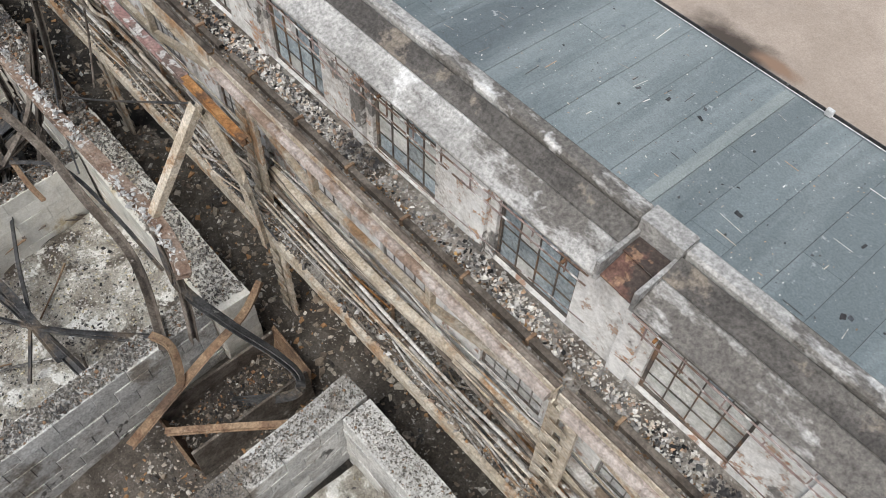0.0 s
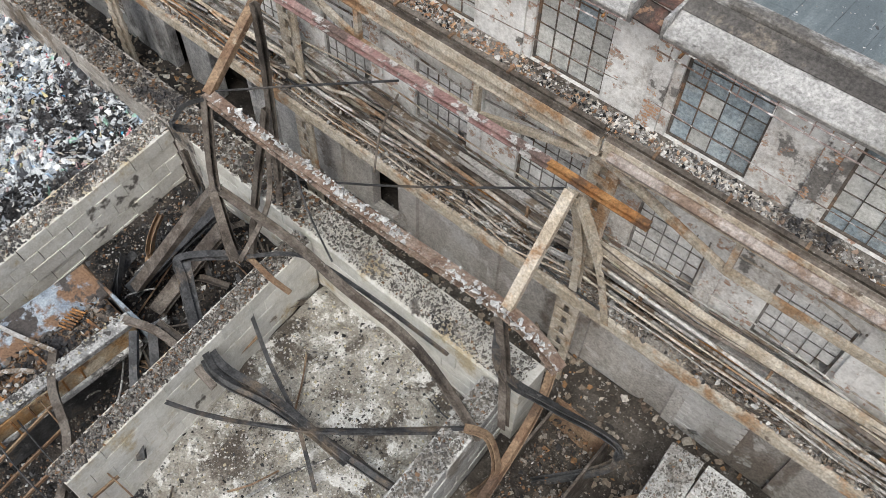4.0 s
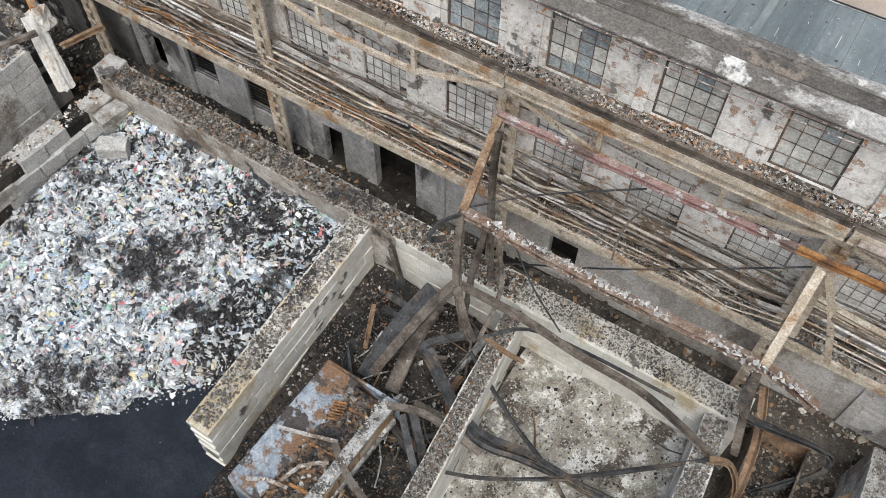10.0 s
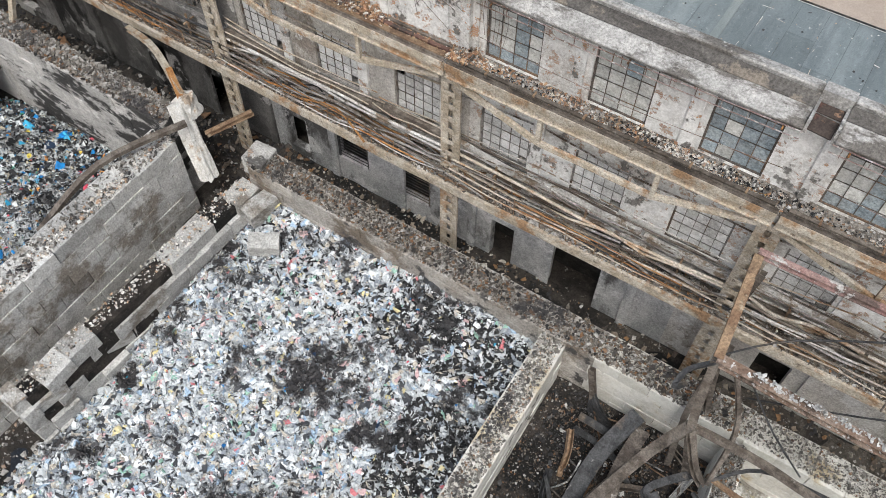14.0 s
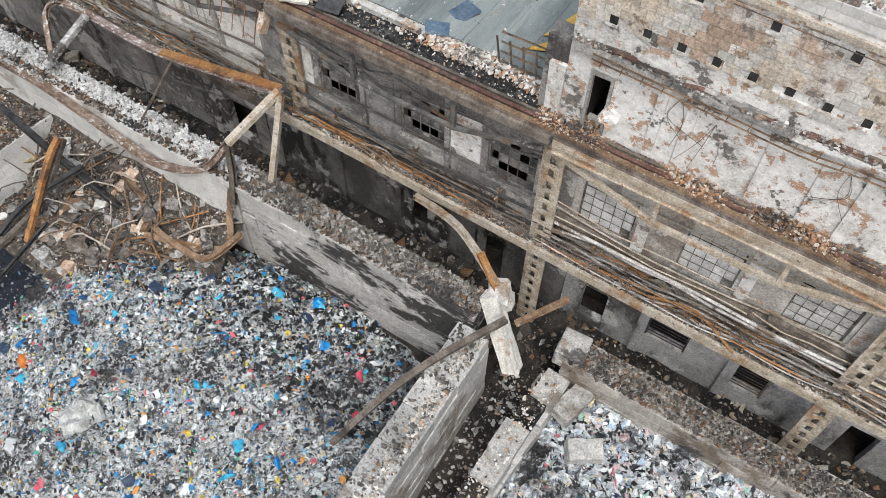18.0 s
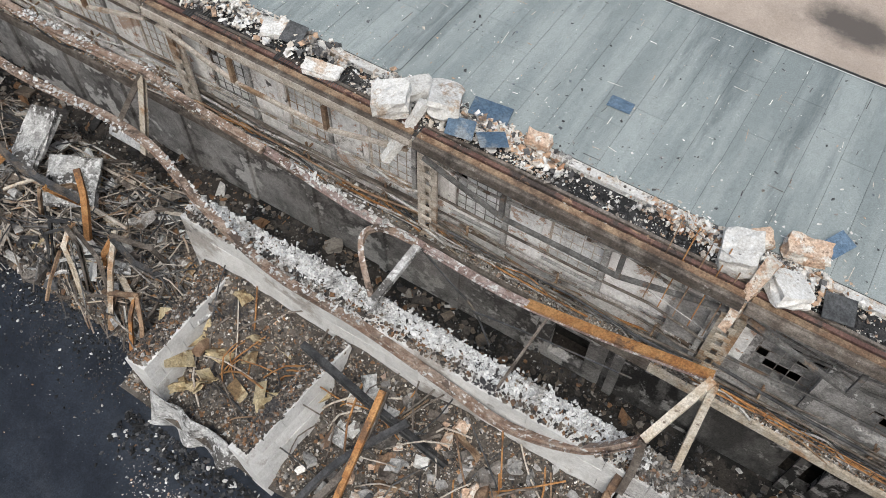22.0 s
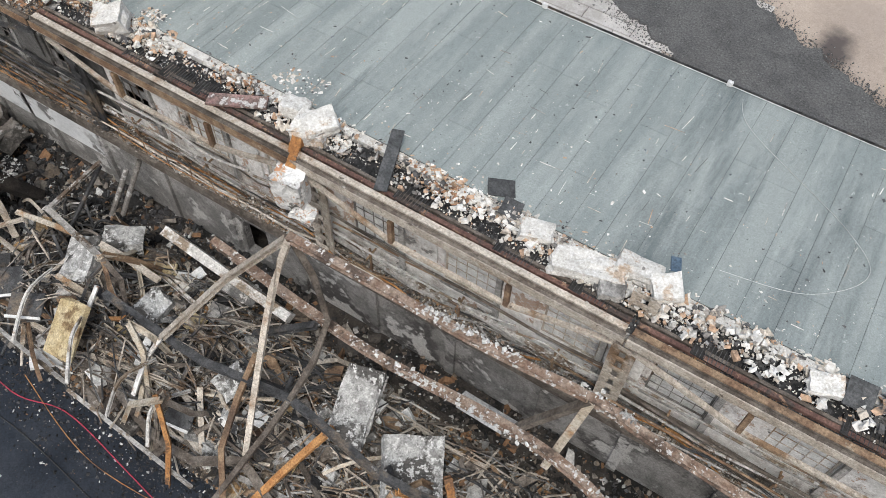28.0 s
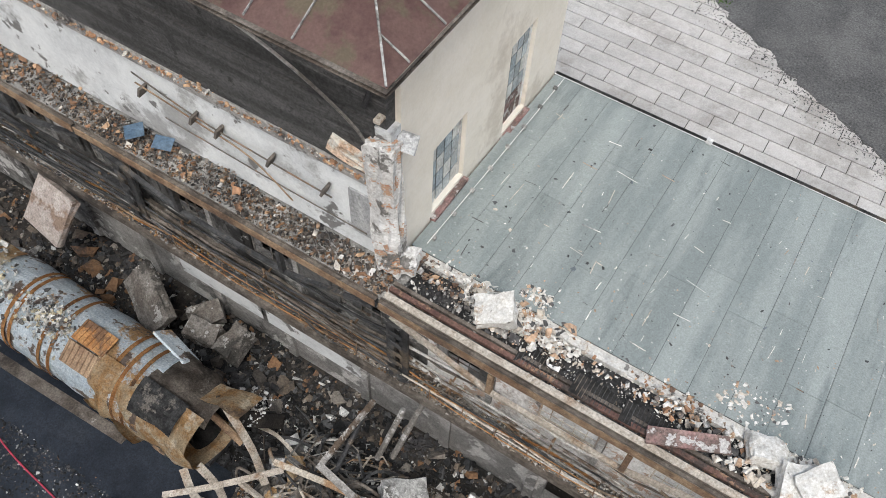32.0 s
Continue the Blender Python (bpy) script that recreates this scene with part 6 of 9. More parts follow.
cover(1500, -48.8, -47.0, -13, 4, f7, "rubble", 79, "stones in the gap between the block walls", "gap_stones", 0.25)
# crumbs thrown over the yard
rng = np.random.RandomState(5)
x, y = rng.uniform(-120, -34, 9000), 1.5 - np.abs(rng.normal(0, 3.2, 9000)) - 2.5
s = 0.012 + 0.07 * rng.rand(9000) ** 4
cg = np.stack([rng.uniform(-126, -80, 14000), -1.2 - np.abs(rng.normal(0, 1.5, 14000)), np.full(14000, 0.012)], -1)
cg[:, 2] += [yard_z(b) for b in cg[:, 1]]
fall = np.array([yard_z(b) for b in y])
fall2 = np.array([yard_z(b * 0.7 - 0.6) for b in y])
stuff("yard_cinders", cg, 0.02 + 0.09 * rng.rand(14000) ** 3, M["cinders"], "black cinders and grit along the edge of the debris", "cinders")
stuff("yard_specks", np.stack([x + 0.7, y * 0.7 - 0.6, s * 0.2 + fall2], -1)[:1500], s[:1500] * 0.8, M["rubble_white"], "white specks scattered over the black yard", "litter")
stuff("yard_crumbs", np.stack([x, y, s * 0.2 + fall], -1)[::3], s[::3], M["debris_dark"], "pale crumbs and scraps scattered over the black yard", "litter")
# a few single blocks lying about
for x, y, z, s, r in ((-44.2, 1.6, 1.5, (1.3, 0.8, 0.75), (8, 5, 35)), (-45.4, 2.9, 1.75, (1.5, 0.85, 0.8), (4, -6, 75)), (-47.3, -6.3, -0.6, (1.2, 0.9, 0.9), (12, 9, 40)), (-47.9, -8.0, -1.0, (0.9, 0.8, 0.7), (5, 20, 10))):
    solo("loose_block", rough_box((x, y, z), s, r, 0.035), M["block"], "single concrete block tipped onto the waste", "block", "loose blocks")
solo("corner_block", boxm(((-46.3, 4.3, 3.0), (1.1, 1.2, 1.0), (0, 0, 4)), bevel=0.05, jit=0.03), M["block_burnt"], "big concrete block at the wall corner", "block")

# ---------------------------------------------------------------- bent steel of the fallen roof
TR = {}


def truss(key, x, y, z, label):
    TR[key] = base_at("fallen_truss", (x, y, z), label, "steel truss", "fallen trusses")
    return TR[key]


def member(key, name, pts, m, kind="I", w=0.22, h=0.26, t=0.03, twist=0.0, roll=0.0, label="", smooth=5):
    w, h = w * 1.12, h * 1.05
    return part(name, steel(pts, kind, w, h, t, twist, roll, smooth), M[m], TR[key], label)


truss("a", -20, 2.7, 3, "buckled steel roof truss hanging over the ash bay")
member("a", "chord", [(-26.0, 2.55, 8.6), (-20.5, 2.65, 8.2), (-15.4, 2.95, 7.9), (-13.5, 2.64, 7.6)], "rust_ash", "U", 0.32, 0.26, 0.04, 20, label="ash-caked bent chord")
member("a", "chord", [(-26.4, 5.3, 10.6), (-20.0, 5.25, 10.75), (-16.2, 5.18, 10.9)], "red_paint", "I", 0.2, 0.22, 0.03, label="faded red beam")
member("a", "chord_end", [(-16.2, 5.18, 10.9), (-13.4, 5.1, 11.0)], "rust_orange", "I", 0.17, 0.2, 0.03, label="orange rusted beam end")
member("a", "strut", [(-15.37, 4.95, 10.8), (-15.4, 3.0, 8.0)], "ochre", "U", 0.26, 0.22, 0.03)
member("a", "strut", [(-15.25, 5.0, 10.7), (-15.0, 5.4, 8.5), (-14.9, 5.5, 6.5)], "ochre", "U", 0.22, 0.2, 0.03)
member("a", "strut", [(-15.1, 5.0, 10.6), (-14.2, 5.2, 8.4), (-13.6, 5.1, 6.6)], "ochre", "L", 0.2, 0.2, 0.03)
member("a", "strut", [(-26.33, 5.3, 10.5), (-25.98, 2.58, 8.64)], "rust", "U", 0.26, 0.22, 0.03)
member("a", "strut", [(-26.0, 4.75, 10.5), (-26.1, 4.75, 8.0), (-25.6, 4.1, 4.5), (-25.2, 3.6, 3.0)], "steel_brown", "U", 0.2, 0.2, 0.03)
member("a", "strut", [(-25.7, 4.2, 7.0), (-25.9, 3.3, 3.8), (-25.6, 2.2, 1.0)], "steel_brown", "U", 0.2, 0.2, 0.03)
member("a", "hanger", [(-26.0, 2.5, 8.6), (-25.65, 1.75, 5.6), (-24.9, 1.35, 2.7)], "steel_brown", "U", 0.24, 0.2, 0.03)
member("a", "lower_chord", [(-25.8, 1.7, 5.6), (-23.2, 2.35, 4.4), (-21.0, 2.45, 3.8), (-18.0, 2.5, 3.4), (-14.8, 1.6, 3.2)], "steel_brown", "L", 0.22, 0.2, 0.03, 40)
member("a", "bent_tube", [(-24.6, 1.6, 3.0), (-25.9, 0.0, 3.3), (-25.3, -0.5, 3.2), (-23.1, -1.65, 2.6), (-22.1, -1.75, 2.2), (-20.5, -1.2, 1.6), (-16.2, -0.5, 0.9)], "steel_dark", "I", 0.22, 0.24, 0.03, 60)
member("a", "rod", [(-24.5, 0.95, 2.7), (-21.9, -0.25, 1.8), (-20.0, -0.95, 1.3), (-18.0, -2.1, 0.8)], "steel_dark", "L", 0.12, 0.12, 0.02)
member("a", "rod", [(-23.4, -3.7, 2.6), (-21.5, -2.6, 1.8), (-19.0, -0.75, 1.5), (-15.3, 1.55, 3.3)], "steel_dark", "L", 0.1, 0.1, 0.02)
member("a", "tube", [(-25.2, -2.6, 2.8), (-23.95, -3.75, 2.1), (-22.6, -4.9, 1.0)], "steel_dark", "I", 0.22, 0.24, 0.03)
member("a", "tube", [(-25.9, -2.5, 2.6), (-24.5, -2.05, 2.6), (-22.2, -2.1, 2.2)], "steel_brown", "U", 0.2, 0.2, 0.03)
member("a", "fallen_beam", [(-28.0, -1.3, 0.6), (-27.9, 0.9, 1.3), (-27.3, 2.7, 2.4)], "steel_dark", "U", 0.55, 0.24, 0.04)
member("a", "fallen_beam", [(-26.7, -1.25, 0.6), (-27.0, 0.85, 1.1), (-26.9, 2.5, 1.9)], "steel_brown", "U", 0.5, 0.24, 0.04)
member("a", "curl", [(-15.5, 3.0, 8.0), (-15.2, 2.8, 5.2), (-13.8, 3.3, 4.2), (-12.4, 4.0, 3.2), (-11.65, 4.2, 2.6), (-11.8, 3.85, 1.6), (-13.3, 2.5, 0.6)], "steel_dark", "U", 0.26, 0.16, 0.03, 80)
member("a", "leg", [(-15.5, 2.85, 7.8), (-15.1, 2.85, 5.2), (-14.6, 2.45, 2.9)], "steel_brown", "U", 0.24, 0.2, 0.03)
member("a", "curl", [(-15.3, 1.5, 3.4), (-14.6, 1.75, 3.3), (-14.0, 1.4, 2.2), (-14.4, 0.75, 0.9)], "rust", "U", 0.2, 0.16, 0.03, 70)
member("a", "curl", [(-14.7, 5.0, 3.6), (-14.3, 4.0, 3.1), (-14.0, 2.3, 2.7), (-13.8, -0.75, 1.2)], "rust", "L", 0.24, 0.2, 0.03, 50)
member("a", "rod", [(-24.9, 4.1, 4.4), (-20.5, 4.2, 7.5), (-15.6, 5.05, 10.6)], "steel_dark", "pipe", 0.06)
member("a", "rod", [(-26.1, 2.5, 8.7), (-24.2, 4.25, 8.9), (-20.9, 5.1, 10.6)], "steel_dark", "pipe", 0.06)
member("a", "curl", [(-26.0, 2.45, 8.6), (-26.6, 2.0, 8.2), (-26.7, 1.6, 7.6), (-26.4, 2.2, 7.2)], "steel_dark", "L", 0.16, 0.14, 0.02)
member("a", "hanger", [(-20.5, 4.65, 10.7), (-21.1, 4.55, 9.0), (-21.1, 4.2, 7.6)], "steel_brown", "pipe", 0.06)
member("a", "post", [(-29.5, 3.0, 3.25), (-28.9, 2.9, 0.4)], "steel_brown", "U", 0.2, 0.2, 0.03)
for pts, m, kd, w in (
        ([(-25.7, -0.0, 3.2), (-24.1, -1.0, 2.6), (-22.6, -1.5, 2.3), (-20.8, -1.1, 1.8), (-17.8, -0.9, 1.2)], "steel_dark", "U", 0.26),
        ([(-25.2, -2.0, 2.4), (-24.1, -3.0, 1.6), (-23.0, -4.0, 0.6)], "steel_dark", "U", 0.26),
        ([(-25.2, -1.8, 2.4), (-23.5, -1.6, 2.2), (-21.5, -1.3, 2.0)], "steel_brown", "L", 0.16),
        ([(-22.5, -3.0, 1.6), (-19.3, -1.1, 1.5), (-15.4, 1.9, 2.2)], "steel_dark", "pipe", 0.09),
        ([(-25.6, 1.8, 5.5), (-26.4, 0.9, 4), (-27.6, -1.2, 1.2)], "steel_brown", "U", 0.34),
        ([(-25.6, 1.6, 5.5), (-24.9, 1.2, 4), (-24.4, 1.0, 3.5)], "steel_brown", "U", 0.24),
        ([(-24.4, 1.4, 3.5), (-23.3, 1.4, 3.2), (-22.5, 1.5, 3)], "rust", "U", 0.14),
        ([(-24.2, 1.3, 3.6), (-22.9, 2.5, 3.6), (-20.5, 2.9, 3.4), (-17.2, 3.0, 3.3)], "steel_dark", "L", 0.1),
        ([(-25.1, 3.6, 6.5), (-24.3, 2.6, 5), (-24.3, 1.1, 3.5)], "steel_brown", "U", 0.14),
        ([(-24.6, 4.0, 6), (-23.3, 3.3, 5), (-21.8, 2.8, 4)], "steel_dark", "pipe", 0.06)):
    member("a", "bent_member", pts, m, kd, w, w * 0.8, 0.025, 30)
ROWS_ASH = [((-25.0, 2.55, 8.75), (-18.6, 2.75, 8.25), 260), ((-17.5, 2.8, 8.2), (-14.0, 2.75, 7.9), 120)]
for a, b, n in ROWS_ASH:
    t = NRNG.rand(n, 1)
    p = np.array(a) + (np.array(b) - np.array(a)) * t + NRNG.normal(0, 0.07, (n, 3))
    stuff("ash_crust", p, 0.03 + 0.1 * NRNG.rand(n) ** 2, M["ash_white"], "white ash lumps caked on the beam", parent=TR["a"])

for k in range(64):
    ash = k >= 50
    x, y = (RNG.uniform(-21.5, -15.2), RNG.uniform(-7.5, 2.5)) if ash else (RNG.uniform(-29.0, -23.4), RNG.uniform(-4.5 if k % 3 else -8.5, 3.0))
    a, l = RNG.uniform(0, math.pi), RNG.uniform(1.0, 3.4)
    hf = f1 if ash else f2
    e = (max(-21.9 if ash else -29.2, min(-15.0 if ash else -23.2, x + l * math.cos(a))), max(-8.8, min(3.1, y + l * math.sin(a))))
    z, z2 = hf(x, y) + 0.05, hf(*e) + RNG.uniform(0.05, 0.3 if ash else 1.3)
    big = not ash and RNG.random() < 0.5
    bm = steel([(x, y, z), ((x + e[0]) / 2 + RNG.uniform(-0.3, 0.3), (y + e[1]) / 2 + RNG.uniform(-0.3, 0.3), (z + z2) / 2 + RNG.uniform(0.0, 0.4)), (e[0], e[1], z2)], RNG.choice("UIL") if big else RNG.choice(["L", "pipe", "box"]), RNG.uniform(0.16, 0.32) if big else RNG.uniform(0.04, 0.09), RNG.uniform(0.14, 0.22) if big else 0.05, 0.025 if big else 0.012, RNG.uniform(-50, 50), RNG.uniform(0, 90), RNG.choice([2, 4]))
    solo("burnt_section" if big else "bent_bar", bm, M[RNG.choice(["steel_dark", "steel_dark", "steel_brown", "rust", "steel_brown", "slab_ash"])], "buckled burnt steel section on the bay floor" if big else "thin bent bar lying in the bay", "beam" if big else "rod", "bay steel")

# skip and lying rails
sk = base_at("steel_skip", (-13.2, 2.6, 0), "open burnt steel skip full of ash", "skip")
for name, b in (("side", ((-14.15, 2.6, 0.85), (0.08, 4.2, 1.5), (0, 8, 0))), ("side", ((-12.1, 2.6, 0.85), (0.08, 4.2, 1.5), (0, -8, 0))), ("end", ((-13.15, 4.72, 0.85), (2.1, 0.08, 1.5), (-8, 0, 0))), ("end", ((-13.15, 0.5, 0.6), (2.1, 0.08, 1.0), (14, 0, 0)))):
    part(name, boxm(b, bevel=0.01, jit=0.03), M["rust"] if name == "end" else M["steel_brown"], sk)
p, s = band(900, -14.0, -12.3, 0.6, 4.6, 0.75, 81, lump=0.3, big=0.2, small=0.03)
stuff("skip_filling", p, s, M["debris_dark"], "ash and cinders in the skip", parent=sk)
solo("lying_rail", steel([(-13.2, 0.3, 1.75), (-11.8, 2.0, 2.0), (-10.3, 3.8, 2.2)], "I", 0.2, 0.2, 0.03), M["rust"], "rusty steel rail lying across the skip", "rail")

# burnt lorry body in the black bay
lo = base_at("burnt_lorry", (-27.4, -5.0, 0), "burnt-out lorry body with a peeling blue-grey box and ash on top", "lorry")
part("box_side", boxm(((-28.5, -4.8, 0.55), (1.5, 5.6, 3.1), (0, 4, -3)), bevel=0.05, jit=0.05), M["lorry_paint"], lo, "scorched blue-grey box")
part("box_floor", boxm(((-27.0, -4.9, 0.6), (1.3, 5.2, 2.6), (0, -3, -3)), bevel=0.05, jit=0.08), M["rust"], lo)
part("side_rail", boxm(((-26.1, -5.0, 2.32), (0.5, 5.4, 0.3), (0, 0, -3)), bevel=0.03, jit=0.04), M["slab_ash"], lo, "ash-covered top of the side beam")
part("side_panel", boxm(((-26.0, -5.0, 1.62), (0.14, 5.3, 1.1), (0, 4, -3)), bevel=0.02, jit=0.05), M["truck_orange"], lo, "rust-streaked side panel")
part("side_panel", boxm(((-25.86, -5.0, 1.25), (0.1, 5.2, 0.28), (0, 0, -3)), bevel=0.02, jit=0.04), M["slab_ash"], lo, "pale bent rail")
part("chassis", boxm(((-26.5, -5.0, 0.2), (0.6, 5.2, 1.8), (0, 0, -3)), bevel=0.04, jit=0.06), M["steel_dark"], lo)
for k in range(9):
    part("rust_rib", boxm(((-25.92 + 0.02 * (k % 2), -7.4 + 0.6 * k, 1.62), (0.05, 0.06, 1.0), (0, 4, -3)), jit=0.015), M["rust_orange"], lo)
for k in range(7):
    part("grille_tooth", boxm(((-27.55 + 0.03 * k, -3.2 - 0.11 * k, 2.17), (0.5, 0.05, 0.05), (0, 0, 20))), M["rust_orange"], lo)
for pts in ([(-27.6, -6.9, 2.15), (-27.2, -6.0, 2.5), (-26.4, -5.4, 2.65)], [(-28.6, -7.3, 2.2), (-27.9, -7.0, 2.45), (-27.2, -6.8, 2.2)], [(-28.9, -5.2, 2.22), (-28.0, -5.0, 2.4), (-26.6, -4.6, 2.6)]):
    part("bent_bar", steel(pts, "U", 0.12, 0.1, 0.02, smooth=2), M["pipe_pale"], lo)
part("front_frame", boxm(((-27.2, -2.1, 1.6), (3.0, 0.12, 1.6), (4, 0, -2)), bevel=0.02, jit=0.03), M["lorry_paint"], lo)
part("cab", boxm(((-28.3, -8.5, -0.25), (2.2, 1.5, 2.4), (6, -4, 12)), bevel=0.12, jit=0.1), M["steel_brown"], lo, "crushed burnt cab")
for y in (-3.2, -5.0, -6.6):
    part("cross_rib", boxm(((-27.05, y, 2.0), (1.6, 0.1, 0.14), (0, 0, 6)), jit=0.02), M["rust_orange"], lo)
p, s = band(1800, -27.8, -26.4, -7.4, -2.4, 1.95, 82, lump=0.2, big=0.3, small=0.04)
stuff("lorry_debris", p, s, M["debris_dark"], "charred scraps on the lorry bed", parent=lo)
p, s = band(420, -26.3, -25.9, -7.6, -2.4, 2.52, 83, big=0.14, small=0.03)
stuff("lorry_ash", p, s, M["ash"], "pale ash along the side beam", parent=lo)
gr = base_at("wire_cage", (-24.0, -7.0, 0), "bent steel cage frame beside the lorry", "cage")
for k in range(6):
    part("bar", steel([(-26.4 + k * 0.8, -5.7, 1.9 - 0.05 * k), (-26.2 + k * 0.75, -7.6, 1.6), (-26.0 + k * 0.7, -9.5, 1.2)], "L", 0.12, 0.12, 0.02), M["rust"], gr)
for k in range(5):
    part("bar", steel([(-26.5, -5.8 - k * 0.8, 1.9 - 0.08 * k), (-24, -5.9 - k * 0.8, 1.85 - 0.08 * k), (-21.6, -5.8 - k * 0.7, 1.6)], "pipe", 0.05), M["steel_dark"] if k else M["rust"], gr)
part("frame", steel([(-26.8, -4.6, 2.3), (-25.6, -5.4, 2.4), (-23.8, -6.2, 2.2), (-22.0, -8.5, 1.4)], "U", 0.26, 0.22, 0.03), M["steel_brown"], gr)

# middle stretch: truss over the burnt long wall, concrete pier, rust poles
truss("e", -65, 4, 3, "buckled steel truss draped over the burnt block wall")
member("e", "beam", [(-77.7, 5.15, 8.1), (-74.1, 5.25, 7.2), (-71.1, 5.4, 6.85), (-67.2, 5.15, 7.05), (-63.8, 5.1, 7.7), (-60.05, 5.25, 8.4)], "rust_pink", "I", 0.22, 0.24, 0.04, label="sagging faded red beam")
member("e", "beam_end", [(-66.5, 5.15, 7.22), (-63.8, 5.12, 7.82), (-60.1, 5.28, 8.5)], "rust_orange", "U", 0.3, 0.1, 0.03)
member("e", "strut", [(-60.05, 5.15, 8.5), (-61.05, 2.9, 7.05)], "ochre", "U", 0.26, 0.22, 0.03)
member("e", "strut", [(-59.95, 5.1, 8.4), (-59.7, 3.4, 5.0)], "ochre", "U", 0.22, 0.2, 0.03)
member("e", "leg", [(-61.05, 2.9, 7.0), (-60.9, 2.6, 5.6), (-60.9, 2.2, 4.0)], "steel_brown", "U", 0.24, 0.2, 0.03)
member("e", "leg", [(-61.15, 2.7, 5.0), (-61.2, 2.1, 3.4), (-61.35, 1.25, 1.6), (-64.8, 0.1, 1.4)], "rust", "U", 0.24, 0.2, 0.03, 40)
member("e", "curl", [(-68.3, 1.75, 2.2), (-65.5, 2.2, 1.9), (-62.85, 1.6, 1.6), (-60.6, 1.1, 1.3)], "steel_brown", "U", 0.22, 0.18, 0.03, 50)
member("e", "curl", [(-64.8, 0.6, 1.4), (-63.0, 0.2, 2.0), (-61.4, 0.4, 1.9), (-60.2, 1.6, 3.2)], "rust", "U", 0.22, 0.18, 0.03)
member("e", "chord", [(-97.5, 4.3, 6.6), (-90.5, 3.75, 6.5), (-85.6, 3.9, 6.6), (-82.46, 3.64, 6.7), (-79.5, 2.9, 5.95), (-75.7, 2.3, 5.2), (-71.6, 2.3, 4.95), (-68.0, 2.2, 4.4), (-65.2, 2.2, 3.9), (-62.6, 2.5, 4.9), (-61.1, 2.9, 6.9)], "rust_ash", "I", 0.27, 0.27, 0.04, 30, label="ash-caked lower chord")
member("e", "strut", [(-71.05, 5.35, 6.85), (-71.6, 2.75, 5.5)], "slab_ash", "U", 0.26, 0.22, 0.03)
member("e", "loop", [(-71.9, 3.4, 5.2), (-73.0, 4.4, 5.9), (-73.1, 4.9, 6.6), (-72.4, 5.2, 7.0), (-71.1, 5.35, 6.9)], "rust_ash", "U", 0.2, 0.18, 0.03)
member("e", "rod", [(-70.9, 5.3, 6.8), (-69.6, 5.2, 5.8), (-68.5, 5.1, 5.0), (-67.3, 4.3, 4.6)], "steel_dark", "pipe", 0.07)
member("e", "rod", [(-68.2, 4.5, 6.0), (-65.2, 4.4, 6.9), (-62.25, 4.2, 7.8)], "steel_dark", "pipe", 0.06)
member("e", "rod", [(-65.6, 4.85, 7.4), (-66.1, 2.7, 5.3)], "steel_brown", "L", 0.1, 0.1, 0.02)
member("e", "orange_leg", [(-69.8, 1.0, 3.8), (-69.7, 0.0, 3.2), (-69.75, -2.6, 0.3)], "rust_orange", "U", 0.22, 0.2, 0.03)
member("e", "orange_leg", [(-69.75, 1.15, 3.6), (-69.8, -1.35, 1.5), (-70.7, -3.7, 0.2)], "steel_brown", "U", 0.24, 0.2, 0.03)
member("e", "orange_leg", [(-68.6, 0.8, 2.8), (-70.2, -1.5, 1.6), (-71.0, -3.2, 0.3)], "steel_dark", "I", 0.22, 0.22, 0.03)
member("e", "tube", [(-73.5, 1.0, 3.6), (-70.0, 0.6, 2.9), (-66.8, 0.6, 1.4)], "steel_dark", "I", 0.24, 0.24, 0.03, 40)
for a, b, n in (((-77.0, 5.18, 8.1), (-71.1, 5.38, 7.0), 110), ((-90.0, 3.75, 6.6), (-83.0, 3.66, 6.82), 110), ((-82.4, 3.62, 6.8), (-76.0, 2.35, 5.4), 110), ((-75.6, 2.3, 5.35), (-71.6, 2.3, 5.1), 80)):
    t = NRNG.rand(n, 1)
    p = np.array(a) + (np.array(b) - np.array(a)) * t + NRNG.normal(0, 0.08, (n, 3))
    stuff("ash_crust", p, 0.03 + 0.13 * NRNG.rand(n) ** 2, M["ash_white"], "white ash lumps caked on the chord", parent=TR["e"])
for a, b, n, sg in (((-75.8, 3.3, 5.1), (-72.6, 3.3, 5.15), 800, 0.3), ((-71.5, 3.35, 5.05), (-62.0, 3.35, 5.05), 1500, 0.22)):
    t = NRNG.rand(n, 1)
    p = np.array(a) + (np.array(b) - np.array(a)) * t + NRNG.normal(0, 1, (n, 3)) * np.array([0.1, 0.22, 0.06])
    stuff("wall_ash", p, 0.03 + 0.4 * sg * NRNG.rand(n) ** 2, M["ash_white"], "thick crust of white ash on the block wall", "ash")

pier = base_at("leaning_pier", (-48.6, 3.2, 2), "broken concrete pier with a rusted steel core leaning on the wall", "pier")
part("shaft", rough_box((-48.75, 3.05, 3.9), (0.62, 0.57, 3.6), (-18, -25, 12), 0.045, 3), M["chunk"], pier)
part("shaft", rough_box((-49.3, 3.75, 5.2), (0.75, 0.7, 1.0), (-12, -20, 20), 0.09), M["chunk"], pier)
part("steel_core", steel([(-54.1, 5.4, 5.9), (-51.8, 4.8, 6.3), (-49.5, 3.75, 5.7)], "U", 0.24, 0.22, 0.03, 30), M["ochre"], pier, "bent rusty steel core")
part("orange_core", steel([(-50.6, 4.35, 6.15), (-49.4, 3.6, 5.6)], "box", 0.26, 0.22), M["rust_orange"], pier)
solo("rust_stub", steel([(-48.5, 3.6, 4.0), (-47.2, 5.3, 4.6)], "I", 0.2, 0.26, 0.03), M["rust"], "rusty steel stub spanning the trench", "beam")
